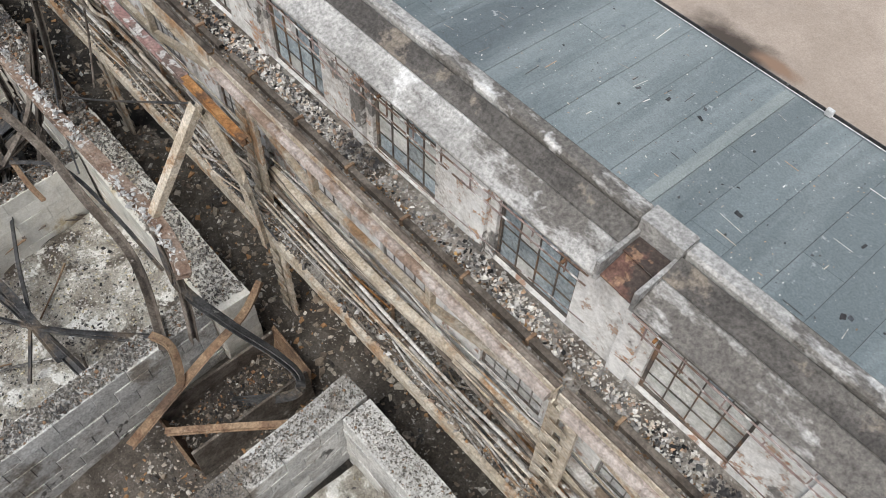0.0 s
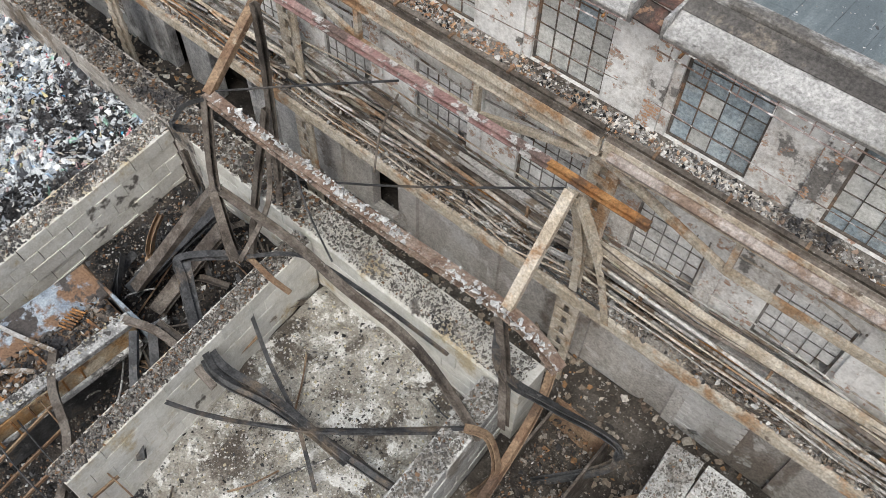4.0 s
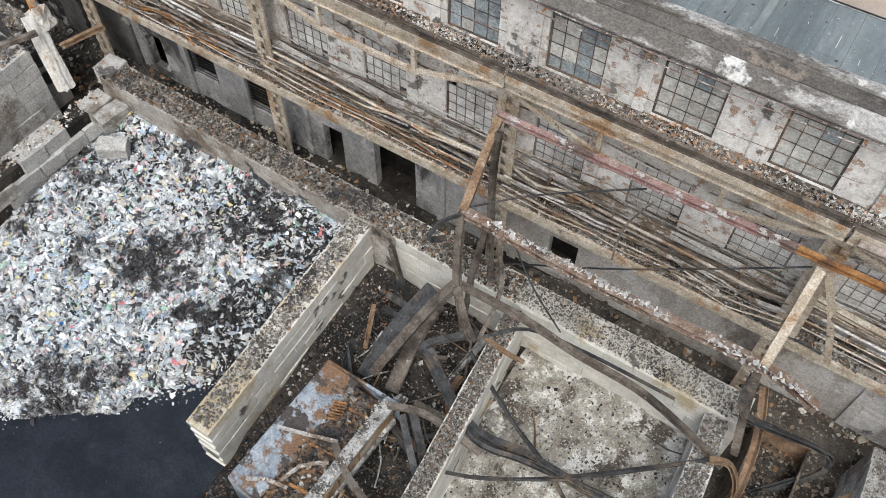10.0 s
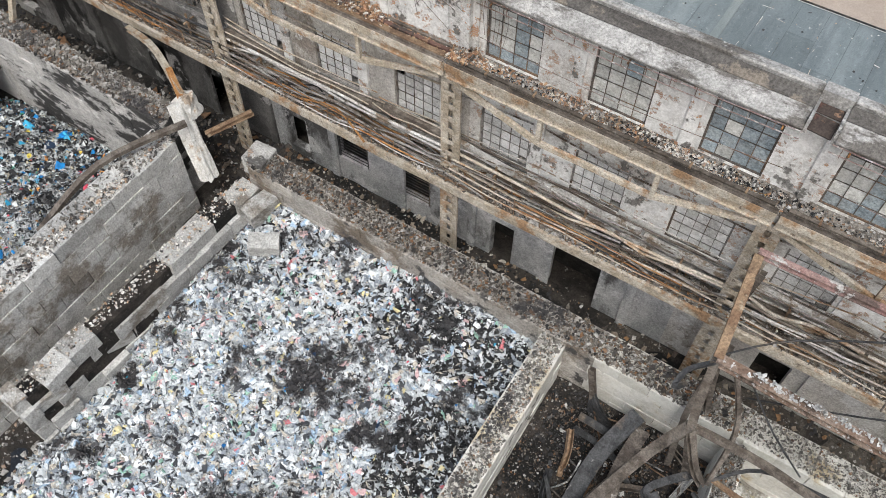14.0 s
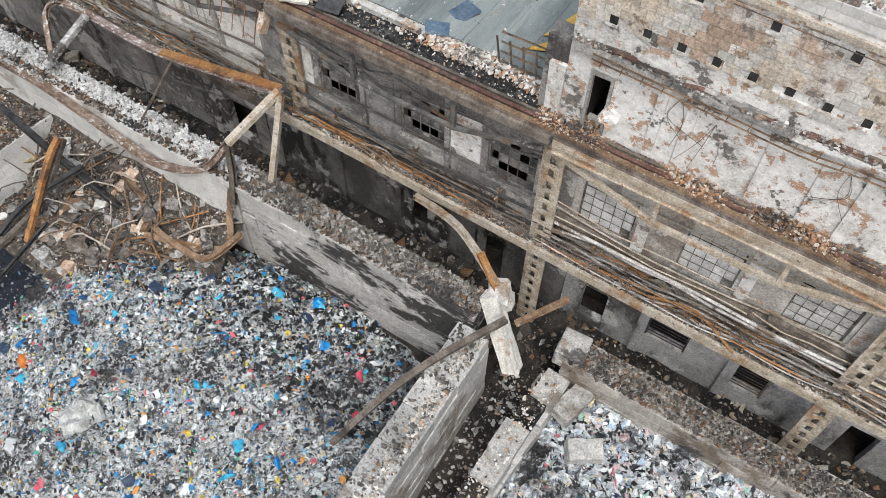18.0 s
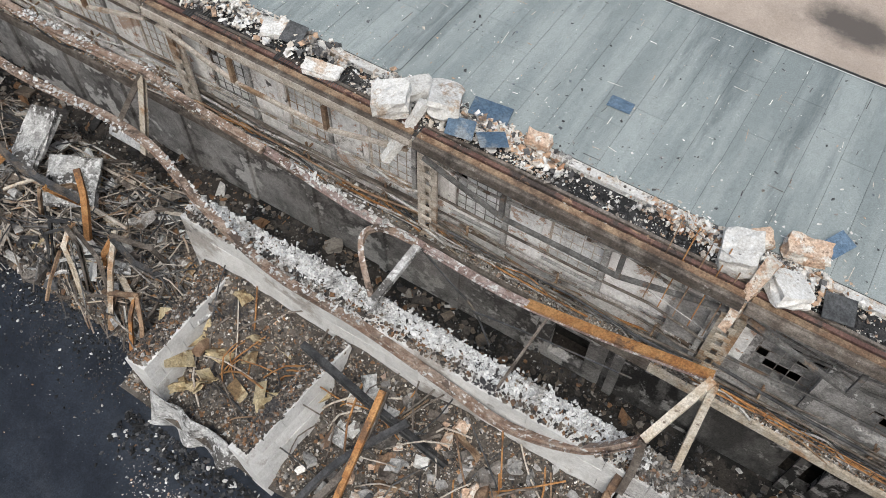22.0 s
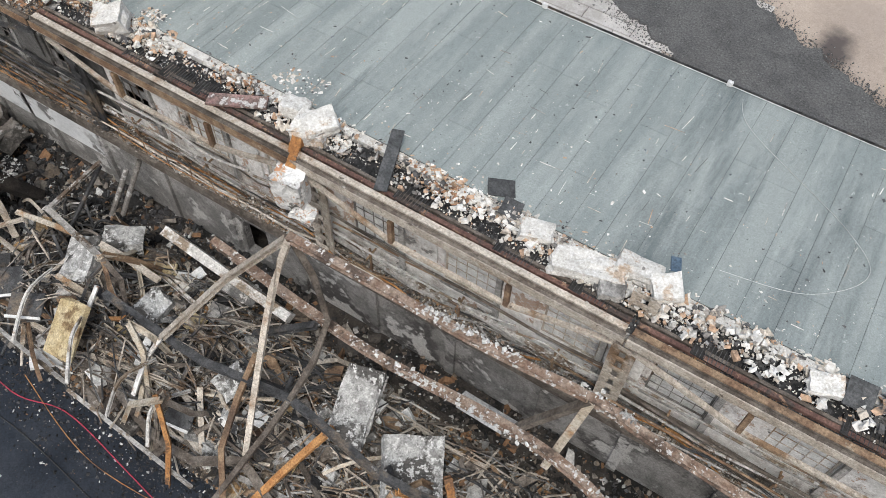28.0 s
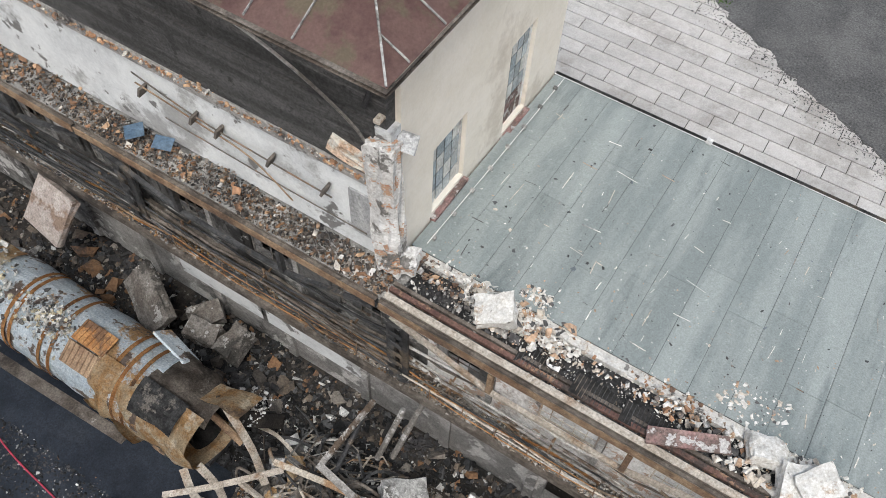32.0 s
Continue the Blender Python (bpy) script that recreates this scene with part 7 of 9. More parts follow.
solo("long_pole", steel([(-48.6, 2.9, 5.3), (-50.4, -0.5, 4.85), (-52.0, -3.4, 2.4)], "U", 0.24, 0.22, 0.03, 20), M["steel_brown"], "long rusty steel channel leaning on the waste heap", "beam")
for k in range(30):
    x = -80 + RNG.uniform(0, 9)
    solo("foam_sheet", boxm(((x, RNG.uniform(-1.5, 1.8), 1.0 + RNG.uniform(0, 0.5)), (RNG.uniform(0.5, 1.2), RNG.uniform(0.4, 0.9), 0.1), (RNG.uniform(-40, 40), RNG.uniform(-40, 40), RNG.uniform(0, 180))), jit=0.1), M["foam"], "torn piece of scorched yellow insulation foam", "foam sheet", "foam sheets") if x < -72.5 else None
bm = bmesh.new()
bmesh.ops.create_grid(bm, x_segments=14, y_segments=10, size=0.5)
for v in bm.verts:
    v.co = Vector((v.co.x * 1.7 + 0.2 * noise.noise(Vector((v.co.y * 4, 2, 5))), v.co.y * 1.2 + 0.2 * noise.noise(Vector((v.co.x * 4, 7, 1))), 0.45 * noise.noise(Vector((v.co.x * 3.2, v.co.y * 3.2, 4))) + 0.15))
bmesh.ops.transform(bm, matrix=pose(-61.4, -7.3, heap_b(-61.4, -7.3) + yard_z(-7.3) + 0.15, 6, -4, 60), verts=bm.verts[:])
bmesh.ops.solidify(bm, geom=bm.faces[:], thickness=0.01)
solo("plastic_sheet", bm, M["glass_pale"], "crumpled pale plastic film on the heap", "plastic film")

# ---------------------------------------------------------------- collapsed stretch: debris field with the fallen roof
def field_h(x, y):
    u = min(1.0, max(0.0, (x + 109.5) / 3.0), max(0.0, (-79.5 - x) / 2.0))
    v = min(1.0, max(0.0, (y + 1.6) / 1.8))
    w = min(1.0, max(0.15, (5.6 - y) / 1.6))
    return yard_z(y) + (-0.05 if u * v <= 0.01 else u * v * w * (1.15 + 0.6 * bump2(x, y, 0.33) + 0.35 * bump2(x, y, 0.9)))


tagged(new("debris_field", heap_mesh("debris_field", -110.0, -79.5, -2.0, 5.6, field_h, 0.3, M["field_soil"])), "mound of charred building debris under the fallen roof", "debris", kind="stuff")
cover(8000, -109.5, -80, -1.6, 5.4, field_h, "soil_mix", 90, "grey-brown crumbs covering the debris mound", "mound_crumbs", 0.26)
cover(13000, -109.5, -80, -1.6, 5.4, field_h, "debris_dark", 91, "charred crumbs covering the debris mound", "mound_debris", 0.3)
cover(15000, -104, -80, -1.6, 5.4, field_h, "walk_debris", 95, "dusty tan scraps on the debris mound", "mound_scraps", 0.3)
cover(6000, -109.5, -80, -1.6, 5.4, field_h, "debris_rust", 94, "rust flakes and brown earth on the debris mound", "mound_flakes", 0.2)
cover(1200, -109, -80, -1.2, 5.2, field_h, "rubble", 92, "grey stones in the debris mound", "mound_stones", 0.45)
cover(5000, -124, -98, 4.0, 7.2, f5, "cinders", 93, "burnt earth and scraps beside the wrecked tanker", "trench_debris", 0.35)

truss("h", -92, 2, 0, "collapsed steel roof truss standing on bent legs in the debris")
member("h", "beam", [(-93.25, 4.05, 10.5), (-89.8, 4.3, 10.1), (-86.35, 4.45, 9.8), (-82.9, 4.75, 9.6), (-81.0, 4.85, 9.0), (-77.6, 4.95, 8.35)], "rust_ash", "I", 0.25, 0.26, 0.04, label="ash-caked bent beam")
member("h", "cross", [(-94.2, 2.4, 5.8), (-91.9, 3.2, 7.5)], "steel_dark", "U", 0.22, 0.18, 0.03)
member("h", "beam", [(-97.6, 0.9, 4.4), (-95.6, 3.0, 7.4), (-93.3, 4.0, 10.4)], "tan_steel", "I", 0.2, 0.2, 0.03, smooth=1)
member("h", "orange_foot", [(-86.0, 2.1, 4.6), (-85.4, 1.5, 3.6), (-85.0, 0.6, 2.0)], "rust_orange", "U", 0.24, 0.22, 0.03)
member("h", "strut", [(-82.9, 4.7, 9.6), (-83.2, 4.2, 7.2), (-83.4, 3.8, 5.6)], "ochre", "U", 0.24, 0.2, 0.03)
member("h", "strut", [(-82.9, 4.7, 9.6), (-84.4, 4.2, 7.0), (-85.0, 3.9, 5.9)], "steel_brown", "U", 0.22, 0.2, 0.03)
for a, b, n in (((-88.6, 4.4, 10.15), (-85.2, 4.6, 9.85), 200), ((-83.4, 4.8, 9.75), (-81.6, 4.9, 9.3), 130)):
    t = NRNG.rand(n, 1)
    p = np.array(a) + (np.array(b) - np.array(a)) * t + NRNG.normal(0, 0.09, (n, 3))
    stuff("ash_crust", p, 0.03 + 0.1 * NRNG.rand(n) ** 2, M["ash_white"], "white ash lumps caked on the beam", parent=TR["h"])
for nm, pts, m, kd, w in (
        ("beam", [(-101.3, 1.4, 3.5), (-95.9, 1.1, 4.0), (-92.2, 1.6, 4.2), (-88.4, 1.1, 4.0), (-86.0, 1.6, 3.0)], "steel_dark", "I", 0.28),
        ("curl", [(-99.7, -0.8, 0.8), (-97.5, -1.4, 0.7), (-94.9, -1.5, 1.2), (-93.2, -0.6, 1.6), (-91.7, -1.1, 1.0), (-88.9, -1.3, 0.5)], "steel_brown", "U", 0.3),
        ("leg", [(-93.2, 4.1, 10.4), (-91.7, 3.6, 7.5), (-92.2, 1.6, 4.3), (-93.0, -0.7, 2.0), (-93.6, -2.8, 0.3)], "steel_brown", "U", 0.2),
        ("leg", [(-93.2, 4.0, 10.4), (-93.7, 3.3, 8.0), (-93.6, 1.7, 5.0), (-93.1, -0.4, 2.0)], "tan_steel", "U", 0.22),
        ("orange_foot", [(-90.7, 1.9, 3.0), (-91.6, -0.1, 1.8), (-92.5, -2.2, 0.3)], "rust_orange", "U", 0.26),
        ("orange_foot", [(-94.0, 2.1, 5.0), (-94.0, -0.7, 2.0), (-92.3, -2.8, 0.2)], "rust", "U", 0.22)):
    member("h", nm, pts, m, kd, w * 0.9, w * 0.75, 0.03, 12, smooth=2)
for pts, m, w in (([(-102.6, 1.8, 2.4), (-102.2, -0.7, 1.0)], "plaster", 0.18), ([(-98.7, 1.7, 2.6), (-98.6, 0.4, 2.4), (-98.7, -0.7, 1.1)], "plaster", 0.18), ([(-96.2, 0.7, 2.2), (-95.1, -0.9, 0.8)], "tan_steel", 0.22), ([(-102.1, -0.7, 1.0), (-100.2, -0.2, 1.0), (-94.9, -1.0, 0.8)], "tan_steel", 0.2), ([(-93.2, -1.0, 0.8), (-91.3, -0.7, 0.8), (-87.8, -0.7, 0.7)], "pipe_dust", 0.2),
                  ([(-87.9, -0.7, 0.6), (-87.0, 0.5, 1.3), (-86.2, 1.8, 1.5)], "foam", 0.16), ([(-106.6, 3.2, 3.2), (-103.1, 2.8, 2.4)], "pipe_dust", 0.24), ([(-106.5, 3.3, 3.2), (-106.2, 6.1, 3.6)], "pipe_dust", 0.2), ([(-111.2, -0.3, 1.2), (-109.8, 0.8, 1.6), (-107.8, 2.6, 2.2)], "tan_steel", 0.2),
                  ([(-108.2, 2.6, 2.4), (-105.5, 3.1, 2.4), (-102.9, 3.3, 2.2)], "ochre", 0.2), ([(-104.5, 1.3, 2.2), (-102.4, 1.4, 2.0)], "ochre", 0.22), ([(-104.5, 3.3, 2.4), (-102.8, 3.4, 2.4), (-100.8, 3.4, 2.2)], "tan_steel", 0.26), ([(-105.2, -0.7, 1.0), (-103.3, -0.5, 1.0)], "tan_steel", 0.22)):
    solo("frame_member", steel(pts, "U", w, w * 0.6, 0.025, 15, smooth=4), M[m], "bent flat frame member lying over the debris", "frame", "frame members")
for k, (x, y) in enumerate(((-87.5, 1.0), (-85.0, 0.2), (-83.0, 0.8), (-81.2, -0.4), (-99.5, 0.8), (-96.5, -0.6), (-102.5, 2.5))):
    key = "h%d" % k
    truss(key, x, y, 0, "knot of bent rusty truss members in the debris")
    z0 = field_h(x, y)
    top = z0 + RNG.uniform(1.6, 3.2)
    for j in range(6):
        a = RNG.uniform(0, 2 * math.pi)
        r = RNG.uniform(1.0, 2.6)
        fx, fy = x + r * math.cos(a), max(-2.6, min(4.6, y + r * math.sin(a)))
        mid = ((x + fx) / 2 + RNG.uniform(-0.5, 0.5), (y + fy) / 2 + RNG.uniform(-0.4, 0.4), (top + z0) / 2 + RNG.uniform(0, 0.9))
        member(key, "leg", [(x + RNG.uniform(-0.2, 0.2), y + RNG.uniform(-0.2, 0.2), top + RNG.uniform(-0.3, 0.3)), mid, (fx, fy, max(0.05, field_h(fx, fy)) + 0.1)], RNG.choice(["rust", "steel_brown", "rust_orange", "steel_dark", "ochre", "steel_brown"]), RNG.choice("UIL"), RNG.uniform(0.14, 0.22), RNG.uniform(0.12, 0.2), 0.03, RNG.uniform(-25, 30), smooth=1)
rod_heap = {"steel_dark": bmesh.new(), "tan_steel": bmesh.new(), "steel_brown": bmesh.new(), "steel_ashen": bmesh.new()}
for k in range(1150):
    x, y = RNG.uniform(-108.5, -80.5), RNG.uniform(-1.4, 4.8)
    a, l = RNG.gauss(0.35, 0.9), RNG.uniform(0.7, 3.8)
    z = max(0.0, field_h(x, y)) + RNG.uniform(0.05, 0.8)
    dx, dy = l * math.cos(a), l * math.sin(a) * 0.8
    e = (x + dx, max(-2.2, min(5.0, y + dy)))
    z2 = max(0.05, field_h(*e)) + RNG.uniform(0.0, 1.0)
    u = RNG.uniform(0.3, 0.7)
    pts = [(x, y, z), (x + dx * u + RNG.uniform(-0.2, 0.2), y + (e[1] - y) * u + RNG.uniform(-0.2, 0.2), z + (z2 - z) * u + RNG.uniform(-0.1, 0.35)), (e[0], e[1], z2)]
    big = RNG.random() < 0.42
    if k > 400:
        sweep(rod_heap[RNG.choice(list(rod_heap))], pts, RNG.choice(["box", "L"]), RNG.uniform(0.03, 0.08), 0.05, 0.015, RNG.uniform(-30, 30), RNG.uniform(0, 90), 1)
        continue
    bm = steel(pts, RNG.choice(["U", "I", "L", "box", "pipe"]), RNG.uniform(0.1, 0.2) if big else RNG.uniform(0.03, 0.08), RNG.uniform(0.08, 0.16) if big else 0.05, 0.025 if big else 0.015, RNG.uniform(-30, 30), RNG.uniform(0, 90), RNG.choice([1, 1, 1, 2]))
    solo("twisted_beam" if big else "bent_rod", bm, M[RNG.choice(["steel_dark", "steel_brown", "steel_brown", "tan_steel", "ochre", "tan_steel", "rust", "steel_dark", "tan_steel", "pipe_dust", "hose_dark", "pipe_pale"])], "twisted burnt steel section lying in the debris" if big else "thin bent rod sticking out of the debris", "beam" if big else "rod", "debris steel")
for m, bm in rod_heap.items():
    solo("tangled_rods", bm, M[m], "tangle of thin bent rods lying over the debris", "rods", kind="stuff")
for k in range(240):
    x, y = RNG.uniform(-109, -80.5), RNG.uniform(-1.7, 4.6)
    z = max(0.1, field_h(x, y)) + RNG.uniform(0.05, 0.45)
    bm = bmesh.new()
    add_box(bm, (0, 0, 0), (RNG.uniform(0.35, 1.4), RNG.uniform(0.3, 0.9), RNG.choice([0.03, 0.04, 0.08, 0.2, 0.3])))
    bmesh.ops.subdivide_edges(bm, edges=[q for q in bm.edges if q.calc_length() > 0.32], cuts=2, use_grid_fill=True)
    w = RNG.uniform(0.04, 0.16)
    for v in bm.verts:
        v.co.z += w * noise.noise(Vector((v.co.x * 2.2 + k, v.co.y * 2.2, k))) * 1.6
        v.co.x += 0.05 * noise.noise(Vector((v.co.y * 5, k, v.co.x)))
        v.co.y += 0.05 * noise.noise(Vector((v.co.x * 5, v.co.y, k)))
    bmesh.ops.transform(bm, matrix=pose(x, y, z, RNG.uniform(-40, 40), RNG.uniform(-40, 40), RNG.uniform(0, 180)), verts=bm.verts[:])
    solo("sheet_scrap", bm, M[RNG.choice(["foam", "steel_dark", "slab_ash", "steel_brown", "stone_burnt", "rust", "white_metal", "stone_burnt", "concrete", "steel_dark", "pipe_dust", "slab_ash", "steel_brown", "truck_orange", "plaster_tan", "pipe_pale"])], "torn and scorched sheet lying in the debris", "sheet", "torn sheets")


def slab(name, c, s, r, m, label, cat="slab", bev=0.06, jit=0.07, group=""):
    bm = bmesh.new()
    add_box(bm, c, s, r)
    bmesh.ops.subdivide_edges(bm, edges=bm.edges[:], cuts=2, use_grid_fill=True)
    for v in bm.verts:
        v.co += Vector((RNG.uniform(-jit, jit), RNG.uniform(-jit, jit), RNG.uniform(-jit, jit)))
    return solo(name, bm, M[m], label, cat, group)


slab("concrete_slab", (-90.6, 3.1, 2.75), (1.5, 2.9, 0.45), (22, -6, 10), "slab_ash", "pale broken concrete slab tilted on the debris", "slab")
slab("concrete_slab", (-87.6, 2.4, 2.3), (2.2, 2.3, 0.5), (16, 10, 35), "slab_ash", "ash-covered concrete slab lying on the debris", "slab")
slab("concrete_slab", (-104.3, 2.5, 1.9), (1.4, 2.0, 0.8), (12, -14, 20), "slab_ash", "grey concrete lump in the debris", "slab")
slab("concrete_slab", (-100.3, 2.2, 1.8), (1.1, 1.9, 0.8), (20, 8, -10), "slab_ash", "grey concrete lump among bent steel", "slab")
slab("concrete_slab", (-103.7, 4.2, 1.9), (1.6, 1.1, 0.7), (-8, 15, 40), "slab_ash", "broken concrete lump near the trench", "slab")
slab("concrete_slab", (-95.4, 1.6, 2.0), (1.2, 1.0, 0.6), (18, -12, 70), "slab_ash", "concrete lump under the fallen truss", "slab")
slab("fallen_wall_beam", (-98.3, 4.9, 2.9), (6.6, 0.4, 0.55), (25, 6, -2), "pipe_pale", "long whitewashed concrete beam fallen beside the trench", "beam", jit=0.03)
slab("concrete_slab", (-97.6, 4.8, 2.4), (1.4, 0.8, 0.5), (10, 30, 15), "concrete", "broken slab beside the fallen beam", "slab")
for c, s, r in (((-106.6, 0.3, 1.0), (1.5, 1.3, 1.0), (14, -8, 35)), ((-105.0, -0.2, 1.1), (1.4, 1.1, 1.1), (10, 6, 30)), ((-107.9, 0.5, 0.9), (1.2, 1.0, 0.8), (-6, 10, 50)), ((-96.6, -0.4, 1.0), (1.1, 0.9, 0.9), (12, 20, 15))):
    cb = base_at("burnt_cabinet", c, "crushed sooty sheet-metal cabinet with a pale rim", "cabinet", "burnt cabinets")
    part("body", boxm((c, s, r), bevel=0.03, jit=0.05), M["steel_dark"], cb)
    q = Euler([radians(v) for v in r]).to_matrix() @ Vector((0, -s[1] / 2, s[2] / 2))
    part("rim", boxm((Vector(c) + q, (s[0], 0.1, 0.1), r), jit=0.02), M["white_metal"], cb, "pale bent rim")
solo("foam_sheet", boxm(((-102.3, -0.2, 2.1), (1.3, 2.3, 0.14), (28, -12, 8)), jit=0.14), M["foam"], "large scorched yellow foam sheet on the debris", "foam sheet", "foam sheets")
solo("foam_lump", boxm(((-112.4, -1.65, -0.16), (1.7, 1.0, 0.5), (5, 4, 20)), bevel=0.12, jit=0.18), M["foam"], "scorched yellow foam lump on the black yard", "foam lump")
for pts in ([(-104.4, -1.6, 1.2), (-104.7, 0.0, 2.4), (-104.9, 1.5, 2.2)], [(-101.0, -1.8, 1.5), (-101.4, -0.6, 2.8), (-101.7, 0.3, 2.9)], [(-99.0, -1.9, 1.0), (-98.7, -0.8, 2.6), (-98.2, 0.6, 2.6)], [(-97.0, -1.9, 0.6), (-97.3, -0.8, 1.9), (-96.4, 0.4, 2.2)], [(-107.5, -1.2, 0.5), (-105.4, -1.5, 0.8), (-101.6, -1.7, 0.6)], [(-101.2, -1.9, 0.8), (-98.8, -2.0, 0.7), (-94.5, -2.2, 0.6)]):
    solo("pale_frame_bar", steel(pts, "U", 0.14, 0.1, 0.02, 40), M["pipe_pale"], "pale bent frame bar of a burnt machine", "frame", "pale frames")
tk = base_at("steel_tank", (-86.0, 5.2, 3.5), "grey cylindrical tank lying in the trench", "tank")
part("shell", steel([(-87.3, 5.2, 3.4), (-84.9, 5.1, 3.6)], "pipe", 0.75), M["plaster_grey"], tk)
part("flange", steel([(-84.95, 5.1, 3.6), (-84.85, 5.1, 3.62)], "pipe", 0.85), M["steel_brown"], tk)
for k, (a, b) in enumerate((((-104.6, 6.9, 3.9), (-104.9, 5.3, 1.6)), ((-105.2, 6.5, 3.3), (-105.4, 5.0, 1.4)), ((-106.4, 6.1, 3.2), (-106.3, 2.2, 0.7)))):
    solo("fallen_pipe", steel([a, b], "pipe", 0.24 if k < 2 else 0.2), M["parapet" if k < 2 else "steel_dark"], "pipe fallen into the trench", "pipe", "fallen pipes")
solo("charred_post", boxm(((-109.9, 3.6, 1.9), (0.6, 0.5, 3.4), (22, -16, 25)), bevel=0.04, jit=0.12), M["soil"], "charred post crusted with white ash", "post")
p, s = band(160, -110.4, -109.4, 3.0, 4.4, 3.0, 95, big=0.2, small=0.03)
stuff("post_ash", p, s, M["ash_white"], "white ash crust on the charred post", "ash")
slab("wall_slab", (-121.9, 5.7, 3.9), (2.2, 0.35, 2.2), (-38, 4, -8), "tan_pipe", "pinkish wall slab leaning on the walkway", "slab", jit=0.03)
slab("wall_slab", (-116.6, 5.2, 2.4), (2.7, 0.4, 1.6), (-42, 12, -28), "stone_burnt", "grey wall slab leaning in the trench", "slab", jit=0.04)
for c in ((-114.4, 5.6, 1.2), (-113.0, 5.9, 1.2), (-115.0, 6.4, 0.9)):
    slab("stone_block", c, (1.4, 0.9, 0.8), (RNG.uniform(-15, 15), RNG.uniform(-15, 15), RNG.uniform(0, 90)), "stone_burnt", "large stone block in the trench", "block", jit=0.08, group="trench blocks")

# ---------------------------------------------------------------- wrecked tanker lorry
tr = base_at("wrecked_tanker", (-115.5, 2.1, 0), "burnt-out tanker lorry with pale blue barrel and torn rusty shell", "lorry")
AY, AZ, AR = 2.25, 3.25, 1.62


def barrel(x0, x1, r0, r1, a0=0.0, a1=360.0, seg=28, wall=0.05, dent=0.0):
    bm = bmesh.new()
    n = max(2, int(abs(x1 - x0) / 0.35))
    rows = []
    full = a1 - a0 >= 359.9
    for i in range(n + 1):
        u = i / n
        row = []
        for k in range(seg if full else seg + 1):
            a = radians(a0 + (a1 - a0) * k / seg)
            r = r0 + (r1 - r0) * u + dent * noise.noise(Vector((i * 0.5, math.cos(a) * 1.5, math.sin(a) * 1.5)))
            row.append(bm.verts.new((x0 + (x1 - x0) * u, AY + r * math.cos(a), AZ + r * math.sin(a))))
        rows.append(row)
    for a, b in zip(rows, rows[1:]):
        for k in range(len(a) if full else len(a) - 1):
            bm.faces.new((a[k], a[(k + 1) % len(a)], b[(k + 1) % len(b)], b[k]))
    bmesh.ops.solidify(bm, geom=bm.faces[:], thickness=wall)
    return bm


part("barrel", barrel(-121.5, -112.6, AR, AR, dent=0.06), M["truck_blue"], tr, "pale blue scorched barrel")
for x in (-119.2, -118.9, -117.4, -116.9, -114.3, -113.8, -113.3):
    part("hoop", barrel(x, x + 0.16, AR + 0.05, AR + 0.05, 20, 200, 20, 0.05), M["rust_orange"], tr, "orange rusty hoop")
for x0, x1, r0, r1, a0, a1, dn, m in ((-114.9, -110.3, AR + 0.08, AR - 0.05, 100, 300, 0.28, "truck_orange"), (-112.9, -110.2, AR + 0.03, AR - 0.3, 10, 112, 0.3, "steel_brown"), (-112.9, -111.0, AR + 0.22, AR + 0.1, 96, 138, 0.16, "cinder_shell"),
                                    (-111.0, -109.3, AR - 0.15, AR + 0.15, 35, 80, 0.3, "truck_orange"), (-115.6, -112.9, AR + 0.14, AR + 0.4, 205, 240, 0.2, "truck_orange")):
    part("torn_shell", barrel(x0, x1, r0, r1, a0, a1, 20, 0.05, dn), M[m], tr, "torn and dented burnt shell plate")
# Inner cone coloured black for the dark inside of the torn shell
part("tail_cone", barrel(-112.4, -110.6, AR - 0.4, 0.9, dent=0.25), M["void"], tr)
part("inner_pipe", steel([(-111.6, AY + 0.5, AZ - 0.2), (-109.6, AY + 0.3, AZ - 0.9)], "pipe", 0.3), M["rust"], tr)
for pts in ([(-110.4, AY - 1.2, AZ - 0.9), (-109.6, AY - 1.3, 1.4), (-109.2, AY - 1.6, 0.2)], [(-110.2, AY + 0.6, AZ + 1.0), (-109.0, AY + 0.2, AZ - 0.4), (-108.4, AY - 0.2, 1.0)], [(-111.0, AY - 1.5, 1.8), (-110.4, AY - 1.9, 0.9), (-110.2, AY - 1.7, 0.1)]):
    part("bent_strap", steel(pts, "box", 0.3, 0.04, twist=50, smooth=4), M["tan_steel"], tr)
for a, m in ((122, "rust"), (92, "rust_orange")):
    c = Vector((-115.5, AY + (AR + 0.08) * math.cos(radians(a)), AZ + (AR + 0.08) * math.sin(radians(a))))
    g = part("grille", boxm((c, (1.5, 0.85, 0.05), (a - 90, 0, 0))), M[m], tr, "rusty walkway grille")
    for k in range(7):
        bm = boxm((c + Vector((-0.66 + 0.22 * k, 0, 0)), (0.05, 0.8, 0.12), (a - 90, 0, 0)))
        part("grille_bar", bm, M[m], g)
part("hatch_cover", boxm(((-113.3, AY + 1.5, AZ + 0.9), (1.8, 0.9, 0.08), (-50, 0, -12)), bevel=0.02, jit=0.05), M["truck_blue"], tr, "bent grey-blue cover plate")
part("orange_hood", barrel(-123.0, -120.6, AR - 0.1, AR + 0.1, 40, 140, 12, 0.06, 0.15), M["truck_orange"], tr, "orange hood plate")
part("side_tray", boxm(((-117.5, AY - 2.0, 1.9), (8.0, 0.5, 0.12), (-14, 0, 2)), jit=0.1), M["steel_brown"], tr, "crumpled side tray")
